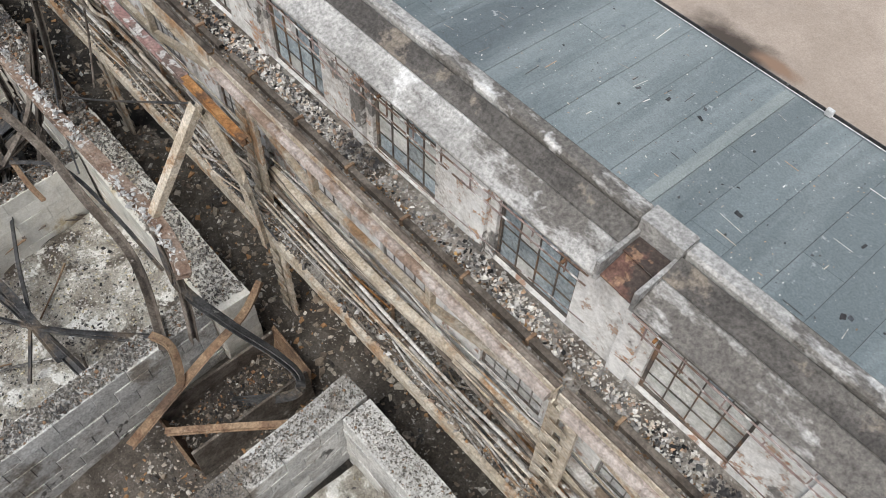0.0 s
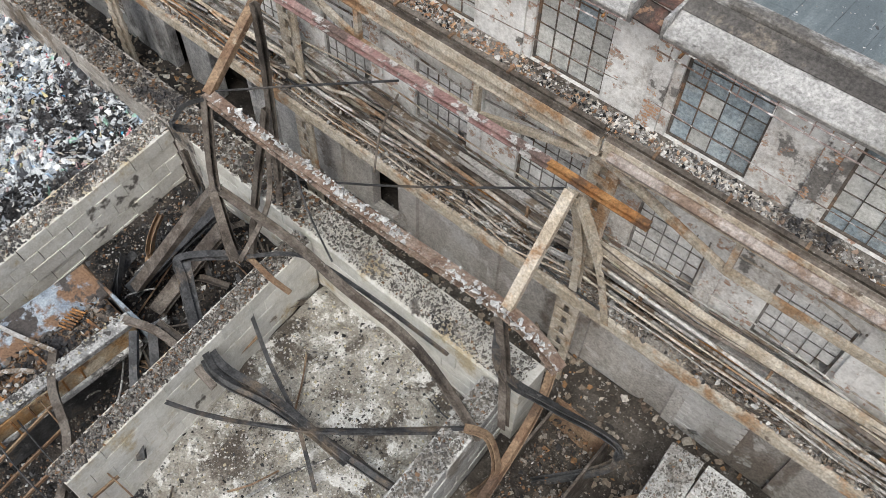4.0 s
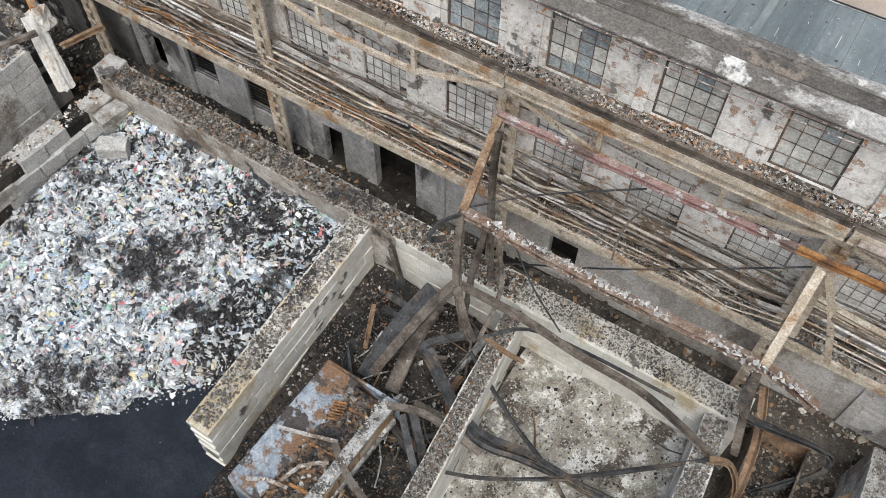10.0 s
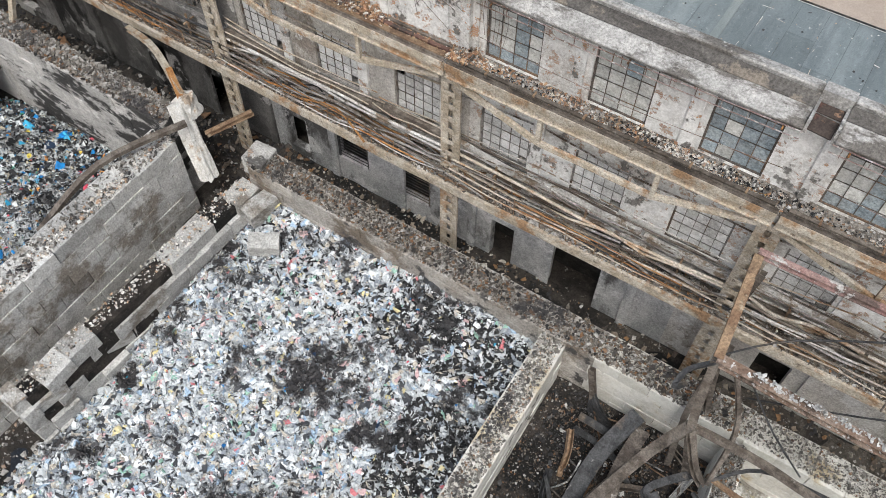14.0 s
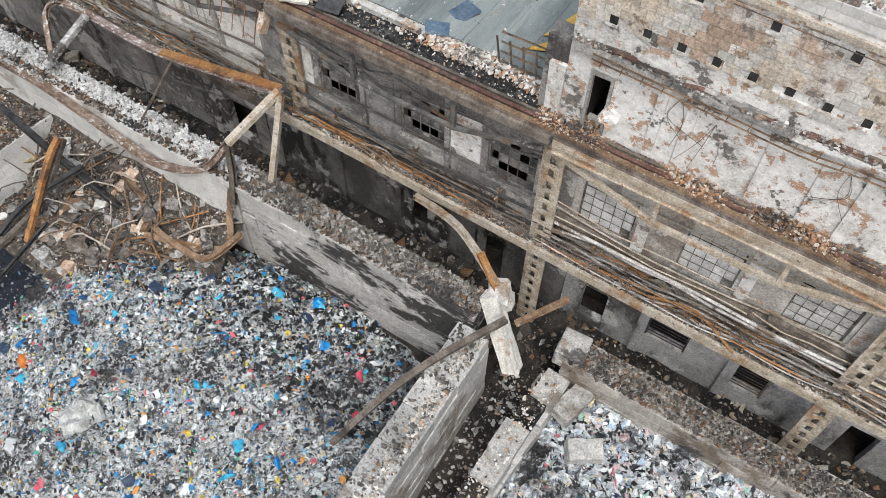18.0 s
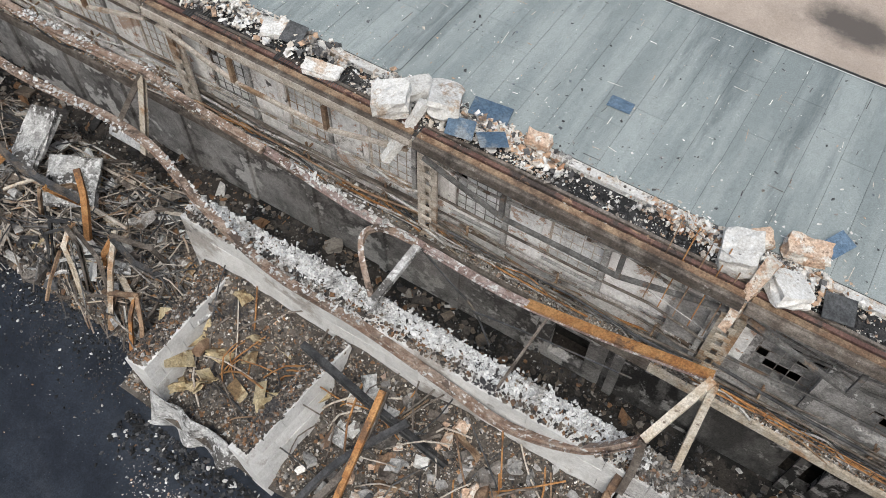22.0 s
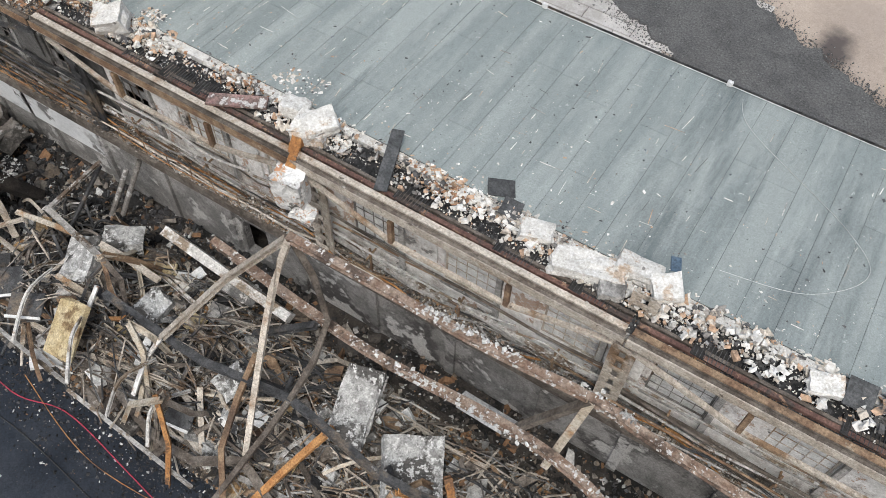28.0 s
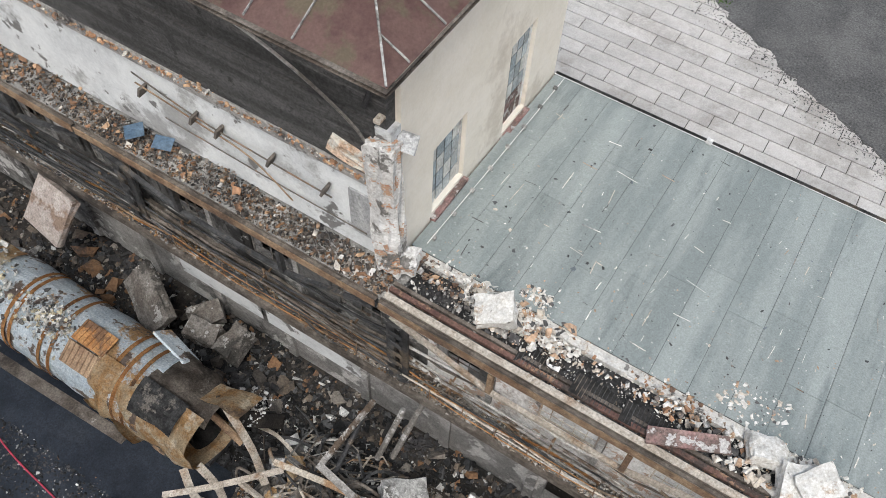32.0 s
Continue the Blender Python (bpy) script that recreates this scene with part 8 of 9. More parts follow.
part("chassis", boxm(((-116.0, AY, 1.2), (11.0, 1.6, 0.5), (0, 0, 0)), jit=0.06), M["steel_dark"], tr)
for x in (-119.5, -114.2, -112.8):
    for s in (-1, 1):
        w = part("wheel", steel([(x, AY + s * 0.95, 0.55), (x, AY + s * 1.25, 0.55)], "pipe", 1.05), M["hose_dark"], tr, "burnt wheel")
        part("rim", steel([(x, AY + s * 1.25, 0.55), (x, AY + s * 1.29, 0.55)], "pipe", 0.6), M["rust"], w)
n = 500
p = np.stack([NRNG.normal(-117.6, 0.7, n), AY - 0.5 + NRNG.normal(0, 0.35, n), np.zeros(n)], -1)
p[:, 2] = AZ + np.sqrt(np.maximum(0.2, AR ** 2 - (p[:, 1] - AY) ** 2)) + 0.04
stuff("tanker_ash", p, 0.03 + 0.14 * NRNG.rand(n) ** 2, M["ash"], "grey ash lying on the barrel", parent=tr)
p = np.stack([NRNG.normal(-121.5, 0.9, 900), AY - 0.6 + NRNG.normal(0, 0.6, 900), np.zeros(900)], -1)
p[:, 2] = AZ + np.sqrt(np.maximum(0.2, AR ** 2 - (p[:, 1] - AY) ** 2)) + 0.05
stuff("tanker_ash", p, 0.03 + 0.2 * NRNG.rand(900) ** 2, M["ash"], "grey ash lying on the barrel", parent=tr)

# hoses on the yard
for pts, m, d in (([(-122, -1.0, 0.05), (-118.4, -2.0, 0.05), (-115.0, -2.45, 0.05), (-112.5, -2.9, 0.05), (-109.4, -2.3, 0.05), (-107.8, -3.3, 0.05), (-105.0, -3.7, 0.05)], "hose_red", 0.07), ([(-109.4, -2.3, 0.05), (-108.0, -4.5, 0.05), (-106.5, -5.5, 0.05)], "hose_red", 0.05),
                  ([(-108.4, -2.4, 0.06), (-104, -3.0, 0.05), (-101.3, -2.45, 0.05), (-97.4, -2.95, 0.05), (-93.8, -3.5, 0.05), (-91.0, -3.6, 0.05)], "hose_red", 0.05),
                  ([(-109, -1.9, 0.05), (-107.4, -2.6, 0.05), (-107.0, -3.6, 0.05), (-108.3, -3.9, 0.05), (-108.6, -2.8, 0.05), (-106.5, -2.2, 0.05)], "hose_dark", 0.05), ([(-112, -3.6, 0.04), (-108, -4.4, 0.04), (-103, -4.0, 0.04), (-97, -4.6, 0.04)], "hose_dark", 0.05), ([(-104, -2.2, 0.05), (-99, -3.4, 0.05), (-93, -2.9, 0.05)], "rust_orange", 0.04)):
    solo("hose", steel([(a, b, c + yard_z(b)) for a, b, c in pts], "pipe", d, d, smooth=8), M[m], "hose snaking over the black yard", "hose", "yard hoses")

# ---------------------------------------------------------------- things on the roof edge
def chunk(c, s, r, m="chunk", lab="large pale masonry block on the roof edge"):
    bm = bmesh.new()
    add_box(bm, (0, 0, 0), (1, 1, 1))
    bmesh.ops.subdivide_edges(bm, edges=bm.edges[:], cuts=3, use_grid_fill=True)
    k = RNG.uniform(0, 50)
    for v in bm.verts:
        p = v.co.copy()
        p = p.lerp(p.normalized() * 0.62, 0.14)
        p *= 1.0 + 0.2 * noise.noise(p * 2.6 + Vector((k, 0, 0)))
        v.co = p + Vector((RNG.uniform(-0.03, 0.03), RNG.uniform(-0.03, 0.03), RNG.uniform(-0.03, 0.03)))
        v.co = Vector((v.co.x * s[0], v.co.y * s[1], v.co.z * s[2])) * 1.06
    bmesh.ops.transform(bm, matrix=pose(*c, *r), verts=bm.verts[:])
    solo("masonry_chunk", bm, M[m], lab, "masonry chunk", "masonry chunks")


for c, sz, r, m in (((-72.6, 6.25, 12.72), (1.1, 0.95, 0.7), (6, -10, 28), "chunk"), ((-71.15, 7.1, 12.72), (0.95, 1.25, 0.6), (-12, 10, 24), "chunk"), ((-72.15, 7.2, 12.6), (0.8, 0.7, 0.5), (8, 5, 50), "chunk"),
                    ((-61.15, 6.7, 12.75), (1.0, 1.1, 0.75), (8, -8, 12), "chunk"), ((-59.6, 6.4, 12.58), (0.95, 1.05, 0.5), (-10, 12, 35), "chunk"), ((-59.6, 7.85, 12.62), (1.15, 0.65, 0.5), (5, 6, 15), "brick_lump"), ((-60.85, 7.5, 12.6), (0.7, 0.55, 0.45), (9, -6, 40), "brick_lump"),
                    ((-94.0, 6.65, 12.6), (1.0, 0.9, 0.55), (7, 6, 15), "chunk"), ((-84.6, 6.8, 12.52), (1.9, 0.72, 0.45), (4, 3, 18), "chunk"), ((-83.8, 6.6, 12.42), (0.7, 0.65, 0.4), (10, 8, 30), "concrete"), ((-83.4, 7.45, 12.55), (1.15, 0.62, 0.42), (-5, 4, 8), "chunk"),
                    ((-82.5, 7.3, 12.58), (0.75, 0.75, 0.42), (10, -9, 30), "chunk"), ((-86.4, 7.1, 12.48), (0.9, 0.6, 0.3), (6, 4, 22), "chunk"), ((-75.4, 6.3, 12.42), (1.2, 0.5, 0.25), (4, 5, 14), "chunk"), ((-102.4, 6.75, 12.72), (0.95, 0.75, 0.75), (14, -12, 30), "chunk"),
                    ((-93.75, 6.75, 12.85), (0.95, 0.75, 0.45), (12, -8, 50), "chunk"), ((-95.0, 7.1, 12.55), (0.85, 0.7, 0.4), (-8, 10, 20), "chunk"), ((-67.9, 7.35, 12.62), (0.75, 0.45, 0.35), (10, 4, 10), "brick_lump"), ((-77.9, 6.95, 12.45), (0.8, 0.6, 0.25), (5, -5, 15), "chunk")):
    chunk(c, sz, r, m)
for x, n in ((-60.4, 500), (-72.0, 520), (-82.6, 600), (-85.5, 420), (-94.3, 620), (-102.0, 420), (-68.5, 420), (-76.5, 360), (-79.5, 360), (-89.8, 360)):
    p, s = band(n, x - 1.7, x + 1.7, 6.3, 7.6, 12.32, int(-x * 10), lump=0.26, big=0.34, small=0.04)
    stuff("masonry_rubble", p, s, M["rubble_white"], "pale brick and plaster rubble round the masonry blocks")
for top, low, m in (((-71.45, 6.4, 13.1), (-72.3, 5.35, 10.85), "chunk"), ((-60.3, 6.4, 13.4), (-60.6, 5.4, 10.95), "brick_lump"), ((-94.2, 6.3, 12.7), (-94.0, 5.5, 11.9), "rust_orange")):
    q = base_at("hanging_pier", low, "broken masonry pier hanging over the roof edge", "pier", "hanging piers")
    a, b = Vector(top), Vector(low)
    bm = bmesh.new()
    for k in range(5):
        c = a.lerp(b, (k + 0.5) / 5)
        sweep(bm, [a.lerp(b, k / 5), a.lerp(b, (k + 1.03) / 5)], "box", 0.3 + RNG.uniform(-0.05, 0.06), 0.3 + RNG.uniform(-0.05, 0.06), roll=RNG.uniform(-6, 6), smooth=1)
    for v in bm.verts:
        v.co += Vector((RNG.uniform(-0.03, 0.03), RNG.uniform(-0.03, 0.03), RNG.uniform(-0.03, 0.03)))
    part("stub", bm, M[m], q)
    if top[0] < -90:
        part("block", rough_box((-94.0, 5.3, 11.05), (0.95, 0.7, 1.9), (10, 6, 14), 0.05, 4), M["plaster_ruin"], q, "whitewashed masonry block")
        part("block", rough_box((-93.6, 5.25, 10.1), (0.7, 0.5, 0.4), (0, 20, 14), 0.06, 3), M["plaster_ruin"], q, "whitewashed masonry block")
for c, s, r, m in (((-91.3, 6.9, 12.62), (0.4, 2.2, 0.06), (6, 0, 20), "slate"), ((-77.1, 7.05, 12.6), (0.75, 0.8, 0.03), (14, 6, 8), "slate"), ((-88.0, 7.9, 12.5), (0.8, 0.6, 0.03), (6, 6, 30), "slate"), ((-87.4, 7.4, 12.5), (0.6, 0.6, 0.03), (8, 2, 5), "slate"),
                   ((-70.2, 6.5, 12.6), (0.9, 0.7, 0.03), (12, 8, 20), "blue_panel"), ((-69.1, 6.6, 12.62), (0.9, 0.7, 0.03), (-8, 6, 40), "blue_panel"), ((-69.8, 7.7, 12.5), (1.3, 0.7, 0.03), (4, 3, 10), "blue_panel"), ((-66.5, 10.4, 12.3), (0.8, 0.5, 0.03), (-2, 2, 2), "blue_panel"),
                   ((-58.9, 8.7, 12.42), (0.9, 0.6, 0.03), (4, -4, 60), "blue_panel"), ((-58.2, 6.6, 12.5), (0.9, 0.8, 0.03), (9, 4, 12), "slate"), ((-54.2, 8.8, 12.4), (0.9, 0.7, 0.03), (4, -4, 70), "blue_panel"), ((-54.5, 7.5, 12.5), (0.8, 0.6, 0.03), (6, 8, 30), "blue_panel"), ((-82.6, 8.3, 12.4), (0.3, 0.5, 0.03), (0, 0, 20), "blue_panel"),
                   ((-53.0, 11.0, 12.24), (1.2, 0.12, 0.02), (0, 0, 30), "slate"), ((-113.6, 6.3, 12.7), (0.6, 0.45, 0.03), (16, 4, 20), "blue_panel"), ((-114.7, 6.2, 12.65), (0.6, 0.5, 0.03), (10, -8, 45), "blue_panel")):
    solo("roof_panel", boxm((c, s, r), jit=0.015), M[m], "loose dark panel lying on the roof edge", "panel", "loose panels")
solo("pink_plank", boxm(((-96.7, 6.35, 12.5), (2.0, 0.45, 0.12), (10, -6, 22)), jit=0.03), M["red_paint"], "pinkish painted plank on the roof edge", "plank")
for x in (-75.2, -76.6, -80.6, -84.2, -86.6, -90.0, -97.8, -99.2, -100.8):
    g = base_at("floor_grate", (x, 6.3, LEDGE_Z), "dark steel floor grate on the ledge", "grate", "ledge grates")
    r = RNG.uniform(-6, 6)
    # Full plate coloured black for the dark gaps between the bars
    part("frame", boxm(((x, 6.3, LEDGE_Z + 0.12), (1.2, 0.62, 0.03), (RNG.uniform(-4, 4), 3, r))), M["void"], g)
    for k in range(11):
        part("bar", boxm(((x - 0.55 + 0.11 * k, 6.3, LEDGE_Z + 0.15), (0.02, 0.6, 0.03), (0, 0, r))), M["steel_dark"], g)

# scraps blown over the felt roof
def on_roof(n, xa, xb, ya, yb, roof, m, seed, big, lab, power=1.0):
    rng = np.random.RandomState(seed)
    x, u = rng.uniform(xa, xb, n), rng.rand(n) ** power
    y = ya + (yb - ya) * u
    s = 0.02 + (big - 0.02) * rng.rand(n) ** 3
    stuff("roof_scraps", np.stack([x, y, roof(y) + s * 0.1], -1), s, M[m], lab, "litter", flat=(1, 0.7, 0.12), tilt=0.1)


def roof_w(y):
    return 12.42 - (y - 7.5) * 0.0591


def roof_e(y):
    return 11.6 - (y - 7.42) * 0.0767


on_roof(600, -105, -51.2, 7.6, 16.0, roof_w, "slate_bits", 101, 0.1, "dark scraps scattered on the felt roof")
on_roof(1000, -105, -51.2, 7.55, 11.0, roof_w, "rubble_white", 102, 0.09, "white crumbs scattered on the felt roof", 3.0)
on_roof(900, -105, -51.2, 7.55, 16.0, roof_w, "rubble_white", 103, 0.04, "fine white specks on the felt roof")
on_roof(360, -36.8, 13, 9.0, 16.3, roof_e, "slate_bits", 104, 0.12, "dark scraps on the upper felt roof")
on_roof(1500, -36.8, 13, 9.0, 16.3, roof_e, "rubble_white", 105, 0.05, "white specks on the upper felt roof")
for x0, x1, y0, y1 in ((-102.2, -101.3, 7.7, 8.2), (-96.6, -94.8, 7.7, 8.7)):
    on_roof(170, x0, x1, y0, y1, roof_w, "rubble_white", int(-x0), 0.13, "white plaster fragments sprayed over the roof")
for xa, xb, ya, f, n, sd in ((-104.8, -51.5, 7.8, roof_w, 420, 7), (-36.8, 13.0, 8.6, roof_e, 260, 8)):
    RNG.seed(sd)
    bm = bmesh.new()
    slope = math.degrees(math.atan(f(1.0) - f(0.0)))
    for k in range(n):
        x, y = RNG.uniform(xa, xb), RNG.uniform(ya, 15.8)
        along = RNG.random() < 0.6
        ln, w = RNG.uniform(0.08, 0.9) * RNG.random(), RNG.uniform(0.01, 0.03)
        add_box(bm, (x, y, f(y) + 0.012), (w, ln, 0.006) if along else (ln, w, 0.006), (slope, 0, RNG.gauss(0, 6)))
    solo("roof_scuffs", bm, M["rubble_white"], "short white scuffs and torn seam edges on the felt", "scuffs", kind="stuff")
for x in (-73.4, -6.05, -20.6, -31.0):
    west = x < -50
    y0, y1 = (7.7, 16.1) if west else (7.6, 16.4)
    f = roof_w if west else roof_e
    solo("roof_cover_strip", steel([(x, y0, f(y0) + 0.03), (x, y1, f(y1) + 0.03)], "box", 0.3, 0.05), M["roof"], "raised cover strip across the felt roof", "strip", "roof strips", "structure")
solo("roof_cable", steel([(-83.4, 15.9, roof_w(15.9) + 0.03), (-82.6, 14.6, roof_w(14.6) + 0.03), (-79.0, 12.4, roof_w(12.4) + 0.03), (-77.9, 11.0, roof_w(11.0) + 0.03), (-79.2, 9.4, roof_w(9.4) + 0.03), (-81.5, 8.8, roof_w(8.8) + 0.03)], "pipe", 0.014, smooth=10), M["white_metal"], "thin pale cable lying in a loop on the roof", "cable")
for xa, yy in ((-15.6, 0),):
    solo("roof_wire", steel([(-15.5, 7.6, roof_e(7.6) + 0.1), (-15.65, 12.0, roof_e(12.0) + 0.1), (-15.85, 16.4, roof_e(16.4) + 0.1)], "pipe", 0.03), M["white_metal"], "lightning wire across the upper roof", "wire")
for x in (-76.0, -84.0, -91.0, -100.0, -5.0, -16.0):
    y, f = (16.25, roof_w) if x < -50 else (16.5, roof_e)
    solo("roof_fitting", boxm(((x, y, f(y) + 0.12), (0.2, 0.14, 0.2)), bevel=0.02), M["white_metal"], "small fitting on the eave", "fitting", "eave fittings")
rw = base_at("window_grid", (-51.2, 7.4, 12.3), "bent steel window grid standing on the roof edge", "window grid")
for k in range(5):
    part("bar", steel([(-52.0 + 0.45 * k, 7.35, 12.3), (-52.1 + 0.47 * k, 7.2, 13.6)], "L", 0.05, 0.05, 0.012), M["window_bar"], rw)
for k in range(4):
    part("bar", steel([(-52.0, 7.33, 12.5 + 0.4 * k), (-50.1, 7.33, 12.5 + 0.42 * k)], "L", 0.05, 0.05, 0.012), M["window_bar"], rw)
for pts in (((-51.4, 9.2), (-50.2, 10.15), (-50.85, 11.4)), ((-51.6, 8.3), (-50.3, 8.75), (-50.4, 9.6), (-51.1, 8.95))):
    bm = bmesh.new()
    lo, hi = [[bm.verts.new((x, y, roof_w(y) + h + 0.12 * (x + 51.5))) for x, y in pts] for h in (0.05, 0.09)]
    bm.faces.new(lo[::-1])
    bm.faces.new(hi)
    for k in range(len(pts)):
        m = (k + 1) % len(pts)
        bm.faces.new((lo[k], lo[m], hi[m], hi[k]))
    solo("yellow_sheet", bm, M["yellow_sheet"], "torn rusty yellow sheet on the felt roof", "sheet", "yellow sheets")
fr = base_at("fence_frame", (-62.0, 5.6, 11), "bent steel fence frame leaning over the ledge", "frame")
for k in range(5):
    part("bar", steel([(-62.9 + 0.5 * k, 6.3, 13.6 - 0.12 * k), (-63.0 + 0.5 * k, 5.3, 10.6 - 0.1 * k)], "pipe", 0.04), M["rust_orange" if k % 2 else "rust"], fr)
for k in range(3):
    part("bar", steel([(-63.0, 6.25 - 0.42 * k, 13.4 - 1.25 * k), (-60.9, 6.15 - 0.42 * k, 13.0 - 1.25 * k)], "pipe", 0.035), M["parapet"], fr)

# ---------------------------------------------------------------- stair block: tiles, sockets, broken string course
tm = to_mesh("tile", boxm(((0, 0, 0), (0.44, 0.05, 0.29)), bevel=0.006), M["tile_tan"])
tm2 = to_mesh("tile", boxm(((0, 0, 0), (0.44, 0.05, 0.29)), bevel=0.006), M["tile_pink"])
bw = to_mesh("block", boxm(((0, 0, 0), (0.49, 0.05, 0.24)), bevel=0.006), M["block_white"])


def trim_z(x):
    """Height of the old roof line that parts the tan tiles from the white blocks."""
    return 18.72 if x < -39.5 else 18.5 - (x + 39.5) * 0.62


SOCKETS = [(-38.63 - 0.965 * k, 16.6) for k in range(11)] + [(-39.59 - 0.96 * k, 18.25) for k in (0, 2, 3, 5, 7, 8)]
for j in range(13):
    for i in range(27):
        x, z = TW0 + 0.3 + 0.45 * (i + 0.5 * (j % 2)), 15.95 + 0.3 * j
        plaster = noise.noise(Vector((x * 0.35, 1.0, 3.3))) * 0.75 + 16.3
        if x > TW1 - 0.25 or z > trim_z(x) - 0.12 or z < plaster or any(abs(x - a) < 0.3 and abs(z - b) < 0.2 for a, b in SOCKETS):
            continue
        ob = new("tile", tm2 if noise.noise(Vector((x * 0.6, 7.0, z * 0.7))) > 0.12 else tm)
        ob.parent = tower
        ob.location = (x - TW1, TY - 0.022 - TY, z - LEDGE_Z)
        ob.rotation_euler = (0, RNG.uniform(-0.012, 0.012), 0)
for j in range(9):
    for i in range(24):
        x, z = TW0 + 0.3 + 0.5 * (i + 0.5 * (j % 2)), 17.3 + 0.25 * j
        if x > TW1 - 0.26 or z < trim_z(x) + 0.22 or z > TTOP - 0.12:
            continue
        ob = new("block", bw)
        ob.parent = tower
        ob.location = (x - TW1, -0.018, z - LEDGE_Z)
for x, z in SOCKETS:
    # No real hole: a shallow box painted black as the socket's dark hollow
    part("beam_socket", boxm(((x, TY - 0.03, z), (0.22, 0.05, 0.26)), jit=0.012), M["void"], tower, "square beam socket, its dark hollow painted as a black box")
    part("chipped_edge", boxm(((x - 0.04, TY - 0.045, z - 0.19), (0.34, 0.05, 0.09)), jit=0.03), M["tile_tan" if RNG.random() < 0.5 else "plaster_ruin"], tower)
part("roof_line_trim", steel([(-46.0, TY - 0.05, 18.72), (-39.5, TY - 0.05, 18.6), (-37.5, TY - 0.05, 17.3)], "box", 0.1, 0.16, smooth=1), M["tile_tan"], tower, "tan strip where a roof once met the wall")
part("dangling_cable", steel([(-45.5, TY - 0.1, 18.45), (-41.4, TY - 0.09, 18.35), (-39.5, TY - 0.1, 18.25), (-38.5, TY - 0.12, 17.75), (-37.65, TY - 0.1, 17.2)], "pipe", 0.03), M["window_bar"], tower, "dark cable along the old roof line")
part("red_pipe", steel([(-39.7, TY - 0.09, 19.38), (-40.4, TY - 0.1, 19.03), (-40.58, TY - 0.12, 18.3), (-40.62, TY - 0.13, 17.5), (-40.53, TY - 0.12, 16.8)], "box", 0.12, 0.07, smooth=2), M["red_paint"], tower, "bent red duct")
for xa, xb in ((-49.2, -46.3), (-46.2, -43.0), (-42.9, -40.4), (-40.3, -37.4)):
    part("string_course", boxm(((((xa + xb) / 2), TY - 0.11, 15.42), (xb - xa, 0.22, 0.22)), jit=0.035), M["concrete" if xa < -45 else "plaster_ruin"], tower, "broken string course")
    for k in range(5):
        x, l = RNG.uniform(xa, xb - 0.6), RNG.uniform(0.5, 1.5)
        part("charred_lath", boxm(((x + l / 2, TY - 0.1 + RNG.uniform(-0.06, 0.06), 15.58 + RNG.uniform(0, 0.08)), (l, 0.12, 0.06), (RNG.uniform(-20, 20), RNG.uniform(-3, 3), RNG.uniform(-4, 4))), jit=0.02), M[RNG.choice(["steel_brown", "field_soil", "rubble", "rust_maroon"])], tower, "charred lath")
for z in (15.12, 15.32):
    part("cable_ladder", steel([(-48.6, TY - 0.26, z + 0.1), (-45.5, TY - 0.28, z), (-42.6, TY - 0.3, z - 0.12), (-40.9, TY - 0.27, z - 0.02), (-38.0, TY - 0.26, z)], "L", 0.035, 0.035, 0.008), M["rust"], tower, "bent rusty cable ladder")
for k in range(14):
    x = -48.3 + 0.62 * k
    part("rung", boxm(((x, TY - 0.27, 15.2), (0.03, 0.03, 0.26), (0, 8, 0))), M["rust"], tower)
part("door_frame", boxm(((-48.55, TY - 0.02, 13.3), (0.1, 0.1, 2.4)), ((-47.9, TY - 0.02, 13.3), (0.1, 0.1, 2.4)), ((-48.22, TY - 0.02, 14.58), (0.75, 0.1, 0.14)), jit=0.01), M["concrete"], tower, "chipped frame round the doorway")
part("fallen_plaster", rough_box((-47.75, TY - 0.1, 13.2), (0.5, 0.14, 0.55), (-12, 25, 10), 0.05), M["plaster_ruin"], tower, "hanging plaster flap")
for x in (-46.4, -45.5, -43.2, -41.7, -40.6, -38.2):
    part("pilaster", boxm(((x, TY - 0.035, 13.75), (0.3, 0.07, 2.9)), jit=0.02), M["plaster_ruin"], tower, "plastered flat pier")
p, s = band(1300, TW0, TW1, TY - 0.22, TY - 0.01, 15.55, 111, lump=0.14, big=0.2, small=0.03)
stuff("string_course_rubble", p, s, M["rubble"], "loose rubble on the broken string course", parent=tower)
p, s = band(900, TW0, TW1, TY + 0.02, TY + 0.38, TTOP, 112, big=0.2, small=0.03)
stuff("wall_head_rubble", p, s, M["rubble"], "loose rubble on the wall head", parent=tower)
for x, z in ((-45.9, 15.0), (-44.8, 14.6), (-41.2, 14.9), (-39.4, 14.7), (-38.6, 15.1)):
    for k in range(3):
        part("loose_wire", steel([(x, TY - 0.06, z), (x + RNG.uniform(-0.4, 0.5), TY - 0.12, z - 0.8), (x + RNG.uniform(-1.2, 1.4), TY - 0.1, z - RNG.uniform(1.3, 2.1))], "pipe", 0.016), M["window_bar"], tower, "thin hanging wire")
cb = base_at("burst_corner", (-37.4, 7.0, 14.5), "burst masonry corner with bent bars where the roofs meet", "masonry")
part("corner_block", rough_box((-37.0, 6.75, 15.35), (0.6, 0.6, 0.9), (8, -8, 10), 0.09), M["plaster"], cb)
for k in range(7):
    part("bar", steel([(-37.0, 6.3, 15.0), (-36.7 + 0.15 * k, 6.1, 14.7), (-36.6 + 0.1 * k, 6.2, 13.4 - 0.1 * k)], "pipe", 0.014), M["window_bar"], cb)

# ---------------------------------------------------------------- house: windows, cornice, seams, gutter
X = -105.57


